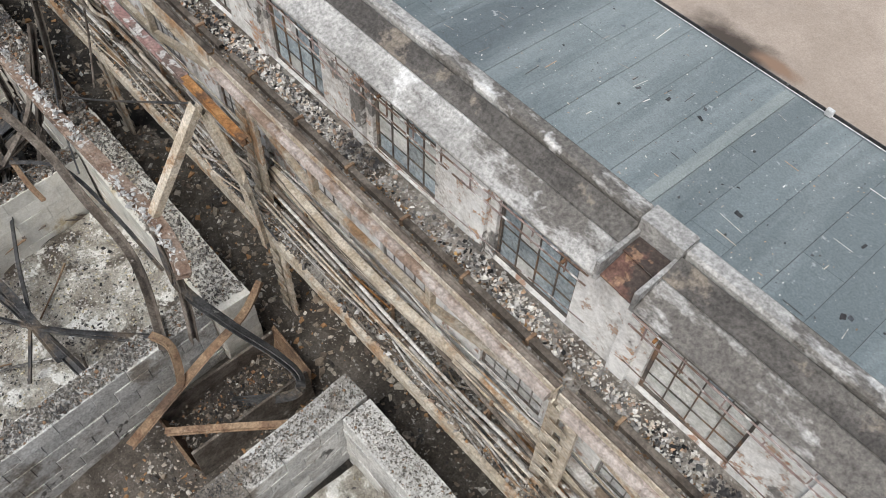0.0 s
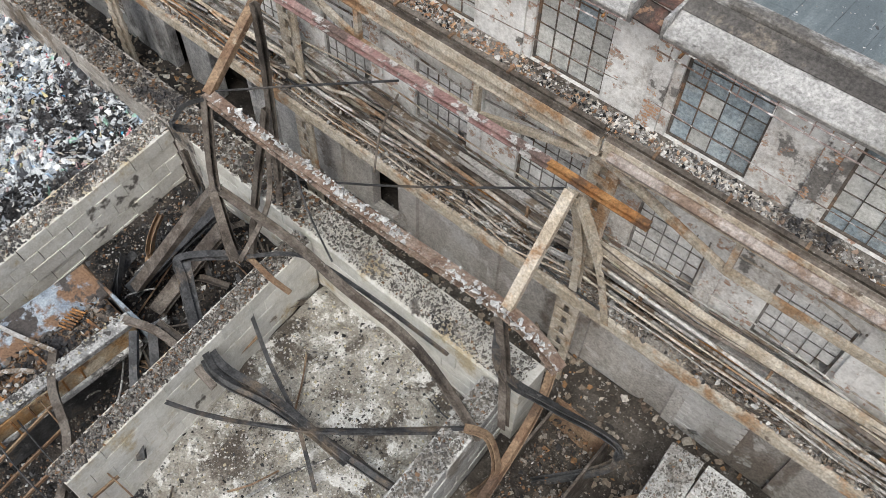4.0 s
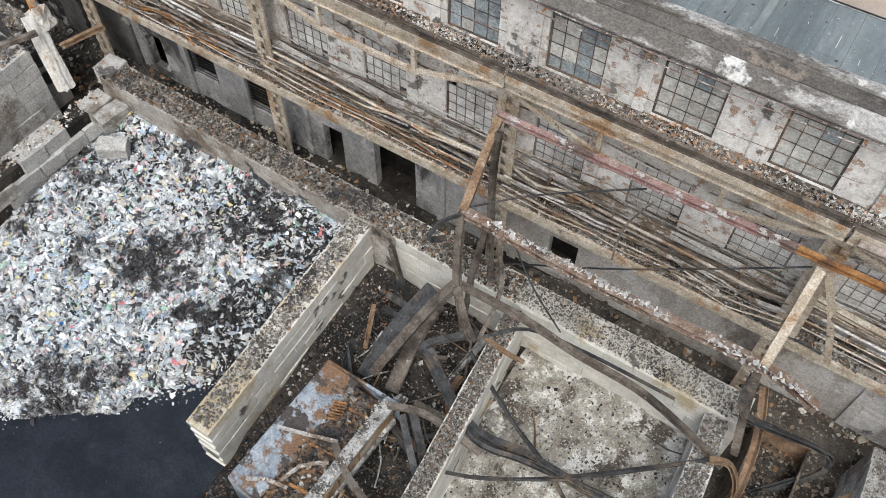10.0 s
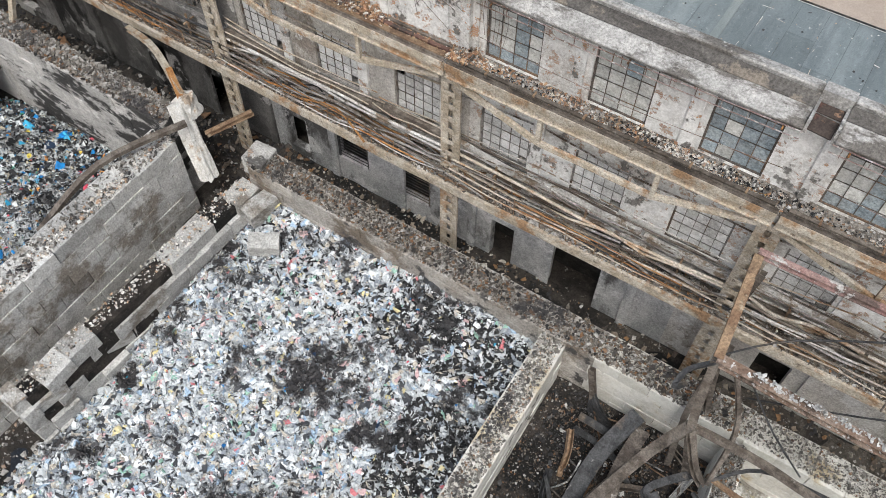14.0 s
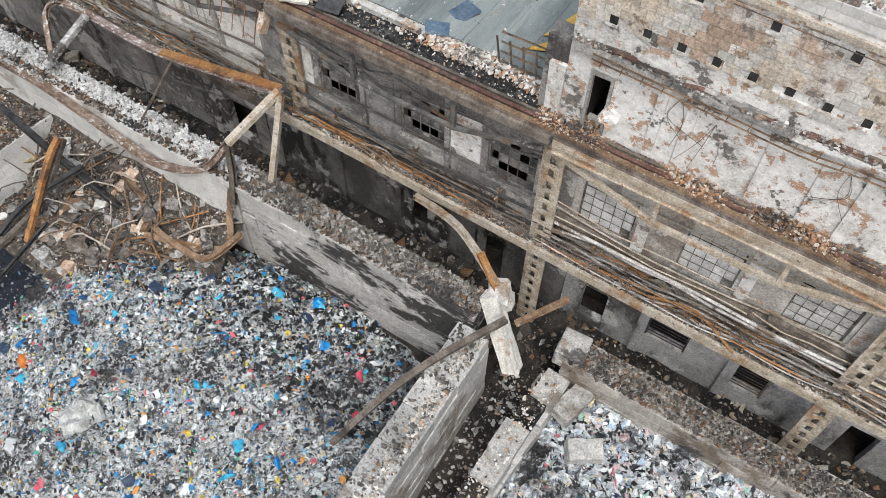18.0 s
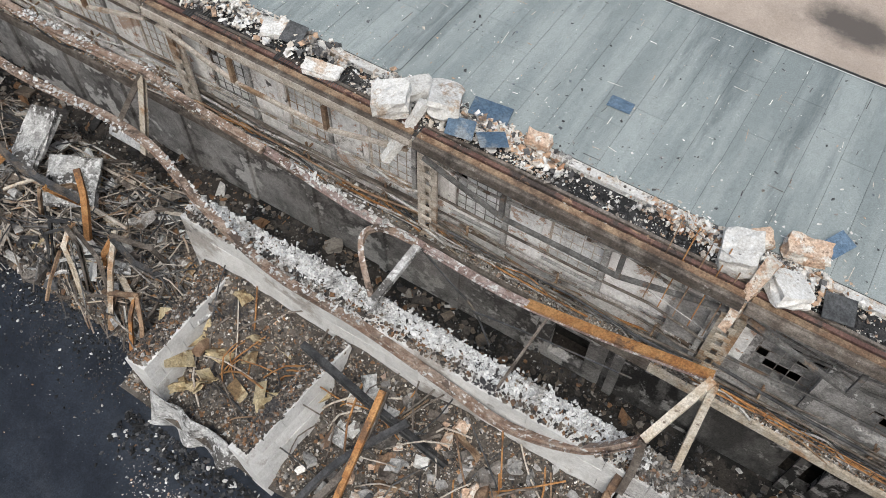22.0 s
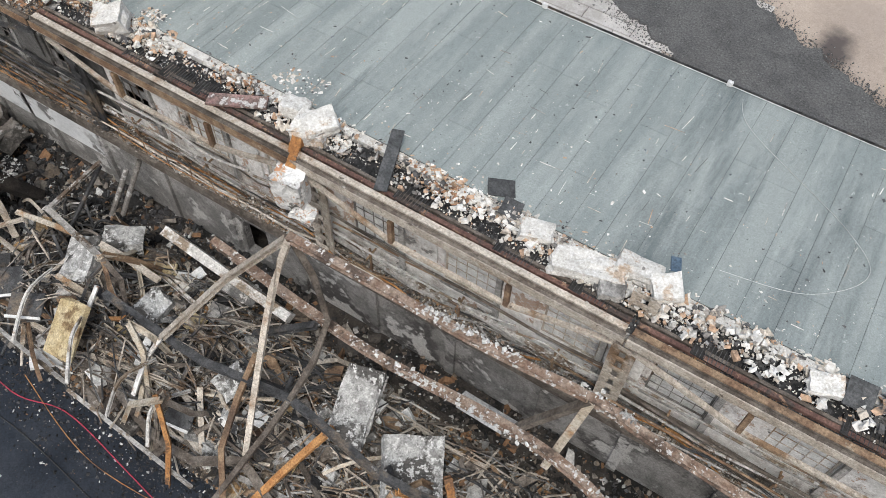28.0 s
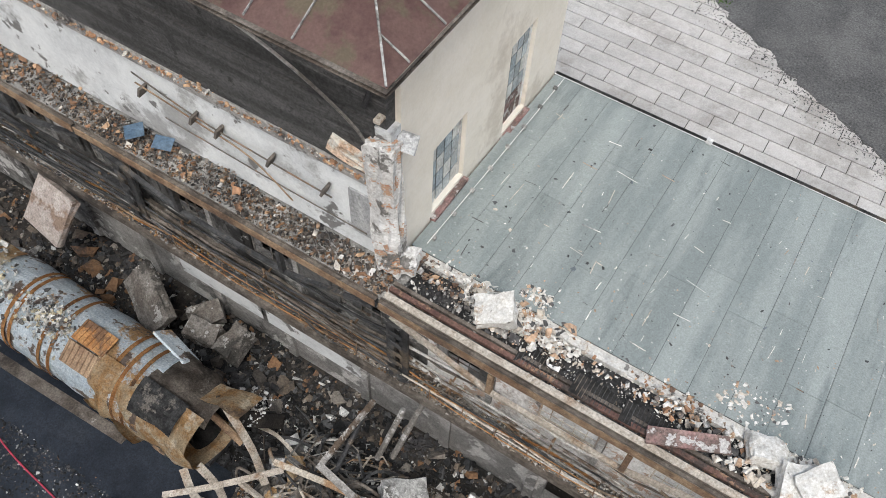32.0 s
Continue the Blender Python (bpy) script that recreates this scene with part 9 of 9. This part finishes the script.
def end_window(y0, y1, z0, z1, cols, rows, red):
    w = base_at("house_window", (X, y0, z0), "steel window with blue-grey panes in the cream wall", "window", "house windows", "structure")
    bm = bmesh.new()
    for y in (y0, y1):
        add_box(bm, (X - 0.2, y, (z0 + z1) / 2), (0.08, 0.06, z1 - z0))
    for z in (z0, z1):
        add_box(bm, (X - 0.2, (y0 + y1) / 2, z), (0.08, y1 - y0, 0.06))
    part("window_frame", bm, M["white_metal"], w)
    dy, dz = (y1 - y0) / cols, (z1 - z0) / rows
    for i in range(cols):
        for j in range(rows):
            m = "red_paint" if (red and j < 2) else ("glass_blue" if (i + j) % 3 else "glass_pale")
            part("pane", boxm(((X - 0.21, y0 + dy * (i + 0.5), z0 + dz * (j + 0.5)), (0.015, dy - 0.05, dz - 0.05))), M[m], w)
    part("window_sill", boxm(((X - 0.02, (y0 + y1) / 2, z0 - 0.06), (0.34, y1 - y0 + 0.25, 0.1))), M["red_paint"], w, "weathered red sill")
    # Black sheet added behind the panes in place of a dark room
    part("backing", boxm(((X - 0.33, (y0 + y1) / 2, (z0 + z1) / 2), (0.02, y1 - y0, z1 - z0))), M["void"], w)


end_window(8.65, 10.25, 12.5, 15.05, 4, 4, False)
end_window(WB + 0.05, WB + 1.45, 12.1, 15.55, 4, 6, True)
for y in (10.5, 10.7, 10.9, WB + 1.7, WB + 1.9, WB + 2.1):
    part("jamb_rib", boxm(((X + 0.02, y, 14.3), (0.1, 0.09, 3.2)), jit=0.005), M["cream"], house)
part("upper_window", boxm(((X - 0.02, 8.4, 19.1), (0.08, 1.4, 0.7))), M["glass_blue"], house, "upper window with blue-grey panes")
for y in (8.05, 8.4, 8.75):
    part("window_bar", boxm(((X + 0.03, y, 19.1), (0.03, 0.04, 0.7))), M["white_metal"], house)
part("cornice", boxm(((X + 0.06, 11.0, 17.9), (0.18, 9.0, 0.12)), bevel=0.02), M["tile_tan"], house, "rust-stained brick cornice")
part("cornice_bricks", boxm(((X + 0.06, 8.6, 18.2), (0.12, 2.4, 0.3)), jit=0.04), M["rust"], house, "flaking brick band")
part("plinth", boxm(((X + 0.04, 11.8, 12.45), (0.12, 8.8, 0.35))), M["roof"], house, "felt upstand at the foot of the wall")
part("roof_wire", steel([(-104.75, 7.6, 12.5), (-104.7, 12.0, 12.3), (-104.7, 15.9, 12.1)], "pipe", 0.03), M["white_metal"], house)
for k in range(8):
    y = 7.9 + k * 1.05
    part("wire_block", boxm(((-104.72, y, 12.44 - 0.04 * k), (0.14, 0.14, 0.1)), bevel=0.02), M["concrete"], house)
for k in range(22):
    x = -107.0 - k * 1.25
    t = min(1.0, (-104.7 - x) / 4.9)
    part("roof_seam", steel([(x, 5.82, 20.06), (x, 5.8 + 5.7 * t, 20.06 + 2.65 * t)], "box", 0.025, 0.05), M["parapet"], house)
for k in range(8):
    y = 6.6 + k * 1.35
    t = 1 - abs(y - 11.5) / 5.7
    part("roof_seam", steel([(-104.68, y, 20.06), (-104.7 - 4.9 * t, y, 20.06 + 2.65 * t)], "box", 0.025, 0.05), M["parapet"], house)
for y in (5.8, 17.2):
    part("hip_cap", steel([(-104.7, y, 20.05), (-109.6, 11.5, 22.7)], "box", 0.05, 0.06), M["parapet"], house)
part("gutter", steel([(-134, 5.75, 19.9), (-104.65, 5.75, 19.9), (-104.65, 17.2, 19.9)], "U", 0.14, 0.14, 0.02, smooth=1), M["steel_brown"], house)
part("downpipe", steel([(-105.7, 6.2, 19.8), (-105.7, 6.45, 19.5), (-105.65, 6.6, 18.9), (-105.9, 6.6, 18.1)], "pipe", 0.16), M["steel_dark"], house, "grey downpipe")
part("snow_guard", steel([(-109.7, 6.2, 20.4), (-109.2, 8.4, 21.4)], "box", 0.16, 0.1), M["white_metal"], house)
part("lean_to_coping", steel([(-111.2, 6.5, 19.3), (-108.2, 6.45, 18.6), (-106.0, 6.45, 17.4), (-105.6, 6.45, 16.2)], "box", 0.06, 0.06), M["parapet"], house, "pale flashing of a vanished roof")
part("corner_pier", rough_box((-105.35, 6.6, 14.7), (0.75, 0.5, 5.0), (0, -2, 3), 0.05, 5), M["plaster_ruin"], house, "battered flaking corner pier")
part("corner_rubble", rough_box((-105.0, 6.7, 12.6), (0.9, 0.6, 0.6), (10, 8, 20), 0.07, 3), M["plaster_ruin"], house, "broken foot of the corner pier")
part("brick_course", rough_box((-106.2, 6.58, 16.2), (1.5, 0.2, 0.5), (0, 12, 0), 0.05, 3), M["brick_lump"], house, "torn brick course")
part("small_awning", boxm(((-105.0, 7.0, 17.1), (0.5, 0.5, 0.05), (18, 18, 20)), jit=0.03), M["plaster_grey"], house, "small bent metal awning")
p, s = band(1500, -133, -105.4, 6.45, 6.75, 15.55, 121, lump=0.2, big=0.22, small=0.04)
stuff("broken_brick_band", p, s, M["rubble_brick"], "broken brick band along the burnt front wall", parent=house)
part("brick_band", boxm(((-119.7, 6.66, 15.45), (28.4, 0.12, 0.5)), jit=0.04), M["rubble"], house, "band of broken brick")
part("soot_wall", boxm(((-119.8, 6.68, 16.65), (28.2, 0.1, 1.95))), M["soot_wall"], house)
hr = base_at("wall_rail", (-110, 6.5, 14.8), "bent steel rail with black brackets on the white wall", "rail")
part("rail", steel([(-114.2, 6.5, 15.1), (-112.0, 6.5, 14.6), (-109.4, 6.5, 14.4), (-107.4, 6.5, 14.3)], "pipe", 0.05), M["window_bar"], hr)
part("rail", steel([(-114.2, 6.5, 14.7), (-112.0, 6.5, 14.4), (-110.2, 6.5, 14.1), (-108.8, 6.45, 13.2)], "pipe", 0.05), M["rust"], hr)
part("rail", steel([(-113.5, 6.6, 13.6), (-110, 6.6, 13.4), (-106.4, 6.6, 13.3)], "pipe", 0.04), M["window_bar"], hr)
for x in (-114.0, -112.1, -111.2, -109.4, -107.6):
    part("bracket", boxm(((x, 6.5, 14.5), (0.08, 0.3, 0.4), (0, 20, 0))), M["window_bar"], hr)
part("dark_patch", boxm(((-106.6, 6.67, 14.0), (0.7, 0.06, 1.8))), M["plaster_grey"], hr, "grey metal plate")

# ---------------------------------------------------------------- ground behind the building
pv = base_at("paving", (-98, 33, 0), "pale concrete slab paving behind the hall", "paving", kind="structure")
part("paving_bed", boxm(span(-125, -90.5, 28.1, 43.4, -0.03, -0.02)), M["field_soil"], pv, "dark earth in the joints")
pm = to_mesh("paving_slab", boxm(((0, 0, 0), (2.96, 0.945, 0.1)), bevel=0.015), M["slab"])
for j in range(15):
    for i in range(14):
        x, y = -122.0 + 3.0 * (i + 0.33 * (j % 3)), 28.6 + 1.0 * j
        if x > (-90.0 if j < 4 else -83.5 - 0.3 * j):
            continue
        ob = new("paving_slab", pm)
        ob.parent = pv
        ob.location = (x + 98, y - 33, -0.01 + RNG.uniform(0, 0.008))
        ob.rotation_euler = (0, 0, RNG.uniform(-0.004, 0.004))


def road_mid(t):
    p = [Vector(q) for q in ((-74.5, 28.6, 2.2), (-80.0, 30.2, 3.0), (-86.0, 32.6, 3.3), (-91.5, 35.4, 3.7), (-97.5, 39.6, 4.6), (-105.0, 46.0, 6.0), (-116.0, 54.0, 8.0))]
    k = min(int(t), len(p) - 2)
    return p[k].lerp(p[k + 1], t - k)


# a road of dark gravel with ragged edges, spread over sand and paving
bm = bmesh.new()
rows = []
for i in range(121):
    q, q2 = road_mid(i * 0.05), road_mid(min(6.0, i * 0.05 + 0.05) if i < 120 else 5.95)
    d = Vector((q2.x - q.x, q2.y - q.y, 0)).normalized() * (1 if i < 120 else -1)
    s = Vector((-d.y, d.x, 0))
    row = []
    for w in (-1.06, -1.0, -0.6, 0.0, 0.6, 1.0, 1.06):
        e = 1.0 + (0.16 * noise.noise(Vector((i * 0.33, w, 4.0))) + 0.12 * noise.noise(Vector((i * 1.3, w, 7.0)))) * (abs(w) > 0.9)
        v = Vector((q.x, q.y, 0)) + s * w * e * q.z * min(1.0, 0.25 + i * 0.09)
        row.append(bm.verts.new((v.x, v.y, -0.05 if abs(w) > 1.01 else 0.1 + 0.04 * noise.noise(v * 0.4))))
    rows.append(row)
for a, b in zip(rows, rows[1:]):
    for k in range(6):
        bm.faces.new((a[k], a[k + 1], b[k + 1], b[k]))
solo("gravel_road", bm, M["gravel_dark"], "road of dark crushed gravel across the lot", "road", kind="structure")
n = 12000
u, w = NRNG.uniform(0, 5, n), NRNG.normal(0, 0.16, n) + np.sign(NRNG.rand(n) - 0.5)
q = [road_mid(t) for t in u]
s0 = [Vector((-(road_mid(t + 0.05).y - road_mid(t).y), road_mid(t + 0.05).x - road_mid(t).x, 0)).normalized() for t in u]
pos = np.array([(a.x + b.x * c * a.z, a.y + b.y * c * a.z, 0.06) for a, b, c in zip(q, s0, w)])
stuff("road_gravel", pos, 0.03 + 0.05 * NRNG.rand(n) ** 2, M["gravel_bits"], "loose dark gravel along the road's edges", "gravel")
p = np.stack([NRNG.uniform(-112, -104, 500), NRNG.uniform(38.6, 40.0, 500), np.zeros(500)], -1)
stuff("weeds", p, 0.08 + 0.2 * NRNG.rand(500), M["green"], "green weeds along the edge of the paving", "weeds", flat=(0.5, 0.5, 1.2))
# low walls and weeds at the far side of the lot
for xa, ya, xb, yb in ((-113.0, 40.9, -104.2, 41.6), (-77.5, 40.4, -64.0, 41.0)):
    lw = base_at("low_wall", (xa, ya, 0), "low whitewashed wall at the far side of the lot", "wall", "low walls", "structure")
    ang = math.degrees(math.atan2(yb - ya, xb - xa))
    ln = math.hypot(xb - xa, yb - ya)
    part("wall_body", boxm((((xa + xb) / 2, (ya + yb) / 2, 0.3), (ln, 0.3, 0.7), (0, 0, ang)), bevel=0.02), M["plaster_white"], lw)
    if xa < -100:
        for k in range(5):
            x = xa + 1.0 + 1.6 * k
            part("painted_shape", boxm(((x, ya + (x - xa) * math.tan(radians(ang)) - 0.155, 0.3), (RNG.uniform(0.5, 1.1), 0.01, RNG.uniform(0.25, 0.5)), (0, RNG.uniform(-20, 20), ang))), M["paint_green"], lw, "green painted patch")
p = np.stack([NRNG.uniform(-77, -65, 1600), 39.6 + NRNG.normal(0, 0.35, 1600), np.zeros(1600)], -1)
stuff("weeds", p, 0.06 + 0.2 * NRNG.rand(1600), M["green"], "strip of green weeds before the low wall", "weeds", flat=(0.5, 0.5, 1.2))
house.location.x -= 0.35
house.location.z += 0.2
# wet patch, speckled strip and bent sheet at the foot of the block walls
M["wet_soot"] = mat("wet_soot", (0.016, 0.019, 0.026), (0.024, 0.028, 0.036), 0.5, (0.034, 0.038, 0.046), (0.5, 0.8), (0.05, 0.05, 0.055), (0.9, 0.95), 8.0, rough=0.16, bump=0.03, spec=0.5, sat=0.95)
bm = bmesh.new()
ring = []
for i in range(56):
    a = 2 * math.pi * i / 56
    r = 1.0 + 0.5 * noise.noise(Vector((math.cos(a) * 1.6, math.sin(a) * 1.6, 3.3))) + 0.14 * noise.noise(Vector((math.cos(a) * 6, math.sin(a) * 6, 1.7)))
    ring.append(bm.verts.new((-73.4 + 3.0 * r * math.cos(a), -11.2 + 2.2 * r * math.sin(a), yard_z(-12.0) + 0.005)))
bm.faces.new(ring)
solo("puddle", bm, M["wet_soot"], "shallow sooty puddle on the black yard", "puddle", kind="structure")
rng = np.random.RandomState(171)
n = 520
u, v = rng.normal(0, 1.0, n), rng.normal(0, 0.3, n)
sz = 0.018 + 0.085 * rng.rand(n) ** 4
stuff("yard_specks", np.stack([-75.6 + 1.5 * u + 0.3 * v, -5.9 - 0.25 * u + 1.3 * v, sz * 0.2 + np.array([yard_z(b) for b in -5.9 - 0.25 * u + 1.3 * v])], -1), sz, M["rubble_white"], "white foam crumbs strewn in a strip over the black yard", "litter")
n = 1500
sz = 0.03 + 0.16 * rng.rand(n) ** 3
py = -3.7 - np.abs(rng.normal(0, 0.8, n))
stuff("yard_cinders", np.stack([rng.uniform(-79.5, -70.0, n), py, sz * 0.2 + np.array([yard_z(b) for b in py])], -1), sz, M["cinders"], "black cinders at the foot of the block walls", "cinders")
bm = bmesh.new()
rows = []
for i in range(31):
    t = i / 30
    row = []
    for j in range(6):
        k = j / 5
        fold = 0.22 * math.sin(17 * t + 1.5 * k) + 0.25 * noise.noise(Vector((t * 7, k * 2.5, 4.1)))
        ragged = 0.35 * noise.noise(Vector((t * 9, 0.3, 8.8)))
        row.append(bm.verts.new((-78.3 + 4.7 * t + 0.1 * fold, -3.0 - 0.5 * k - fold * (0.35 + k * 0.7), -0.75 + max(0.02, (2.0 - 0.45 * t) * (1 - k) + (0.03 if k == 1 else ragged * k)))))
    rows.append(row)
for i in range(30):
    for j in range(5):
        bm.faces.new((rows[i][j], rows[i + 1][j], rows[i + 1][j + 1], rows[i][j + 1]))
bmesh.ops.recalc_face_normals(bm, faces=bm.faces[:])
bmesh.ops.solidify(bm, geom=bm.faces[:], thickness=0.03)
solo("bent_sheet", bm, M["slab_ash"], "crumpled pale sheet lining hanging off the block bay", "sheet")
solo("leaning_pole", steel([(-70.1, -5.6, -0.9), (-69.3, -3.9, 0.4), (-68.4, -1.9, 1.9)], "U", 0.16, 0.14, 0.02, 10), M["steel_dark"], "sooty steel channel leaning on the rubble slope", "beam")
solo("foam_block", boxm(((-70.2, -5.7, -0.93), (0.5, 0.32, 0.3), (10, 5, 40)), jit=0.03), M["rubble_white"], "white foam block at the foot of a fallen channel", "block")
strewn(2600, -45.5, -31.5, 0.4, 3.3, heap_a, "cinders", "black burnt plastic along the heap's upper edge", 181, 0.28, 0.06)
# rusty rods and bent sections tangled on the rubble slope
RNG.seed(93)
for i in range(40):
    x, y = RNG.uniform(-79.5, -62.0), RNG.uniform(-2.8, 1.8)
    ln = RNG.uniform(0.5, 1.3)
    bm = bmesh.new()
    add_box(bm, (0, 0, 0), (ln, RNG.uniform(0.35, 0.8), RNG.choice([0.03, 0.06, 0.14])))
    bmesh.ops.subdivide_edges(bm, edges=[q for q in bm.edges if q.calc_length() > 0.3], cuts=2, use_grid_fill=True)
    for v in bm.verts:
        v.co.z += 0.25 * noise.noise(Vector((v.co.x * 2.4 + i, v.co.y * 2.4, i)))
        v.co.x += 0.12 * noise.noise(Vector((v.co.y * 5, i, v.co.x)))
        v.co.y += 0.12 * noise.noise(Vector((v.co.x * 5, v.co.y, i)))
    bmesh.ops.transform(bm, matrix=pose(x, y, f6(x, y) + 0.2, RNG.uniform(-40, 40), RNG.uniform(-40, 40), RNG.uniform(0, 180)), verts=bm.verts[:])
    foamy = -78.2 < x < -73.2 and i % 3 != 0
    solo("foam_sheet" if foamy else "sheet_scrap", bm, M["foam" if foamy else RNG.choice(["steel_brown", "stone_burnt", "slab_ash", "rust", "concrete"])], "torn yellow foam sheet in the block bay" if foamy else "torn and scorched sheet on the rubble slope", "foam sheet" if foamy else "sheet", "foam sheets" if foamy else "torn sheets")
for i in range(90):
    x, y = RNG.uniform(-72.0, -61.8), RNG.uniform(-2.9, 1.9)
    d = RNG.uniform(0.2, 0.62)
    solo("rubble_stone", rough_box((x, y, f6(x, y) + d * 0.2), (d, d * RNG.uniform(0.6, 0.9), d * RNG.uniform(0.5, 0.8)), (RNG.uniform(-30, 30), RNG.uniform(-30, 30), RNG.uniform(0, 90)), d * 0.09, 1), M[RNG.choice(["chunk", "stone_burnt", "stone_burnt", "concrete", "brick_lump"])], "broken stone lying on the rubble slope", "stone", "slope stones")
for i in range(80):
    x, y = RNG.uniform(-79.0, -62.0), RNG.uniform(-2.6, 1.2)
    z = f6(x, y) + 0.15
    a, ln = RNG.uniform(0, math.pi), RNG.uniform(1.2, 3.2)
    dx, dy = ln * math.cos(a), ln * math.sin(a)
    pts = [(x, y, z), (x + 0.4 * dx + RNG.uniform(-0.3, 0.3), y + 0.4 * dy, z + RNG.uniform(0.4, 1.3)), (x + dx, y + dy, max(0.1, f6(x + dx, y + dy)) + RNG.uniform(0.0, 0.4))]
    solo("bent_rod", steel(pts, "pipe", RNG.uniform(0.05, 0.09), smooth=2), M[RNG.choice(["rust", "rust_orange", "steel_brown", "steel_dark", "tan_steel"])], "bent rusty rod tangled on the rubble slope", "rod", "bent rods on the slope")
# charred steel and cinders between the tank and the building
rng = np.random.RandomState(191)
n = 5200
sz = 0.04 + 0.3 * rng.rand(n) ** 3
px, py = rng.uniform(-117.5, -103.5, n), rng.uniform(1.9, 5.6, n)
stuff("yard_cinders", np.stack([px, py, [max(0.1, field_h(a, b)) for a, b in zip(px, py)] + 0.1 * rng.rand(n)], -1), sz, M["cinders"], "black cinders between the tank and the building", "cinders")
for i in range(22):
    x, y = RNG.uniform(-111.5, -105.0), RNG.uniform(1.6, 4.6)
    a, ln = RNG.uniform(0, math.pi), RNG.uniform(1.0, 3.0)
    dx, dy = ln * math.cos(a), 0.7 * ln * math.sin(a)
    pts = [(x, y, max(0.1, field_h(x, y)) + 0.1), (x + 0.4 * dx + RNG.uniform(-0.3, 0.3), y + 0.4 * dy, max(0.1, field_h(x, y)) + RNG.uniform(0.7, 1.6)), (x + dx, min(5.4, y + dy), max(0.1, field_h(x + dx, y + dy)) + RNG.uniform(0.1, 0.5))]
    solo("charred_strut", steel(pts, RNG.choice(["pipe", "U"]), RNG.uniform(0.07, 0.14), 0.1, 0.015), M[RNG.choice(["steel_dark", "steel_dark", "rust", "steel_brown", "tan_steel"])], "bent charred steel beside the wrecked tank", "strut", "bent steel by the tank")
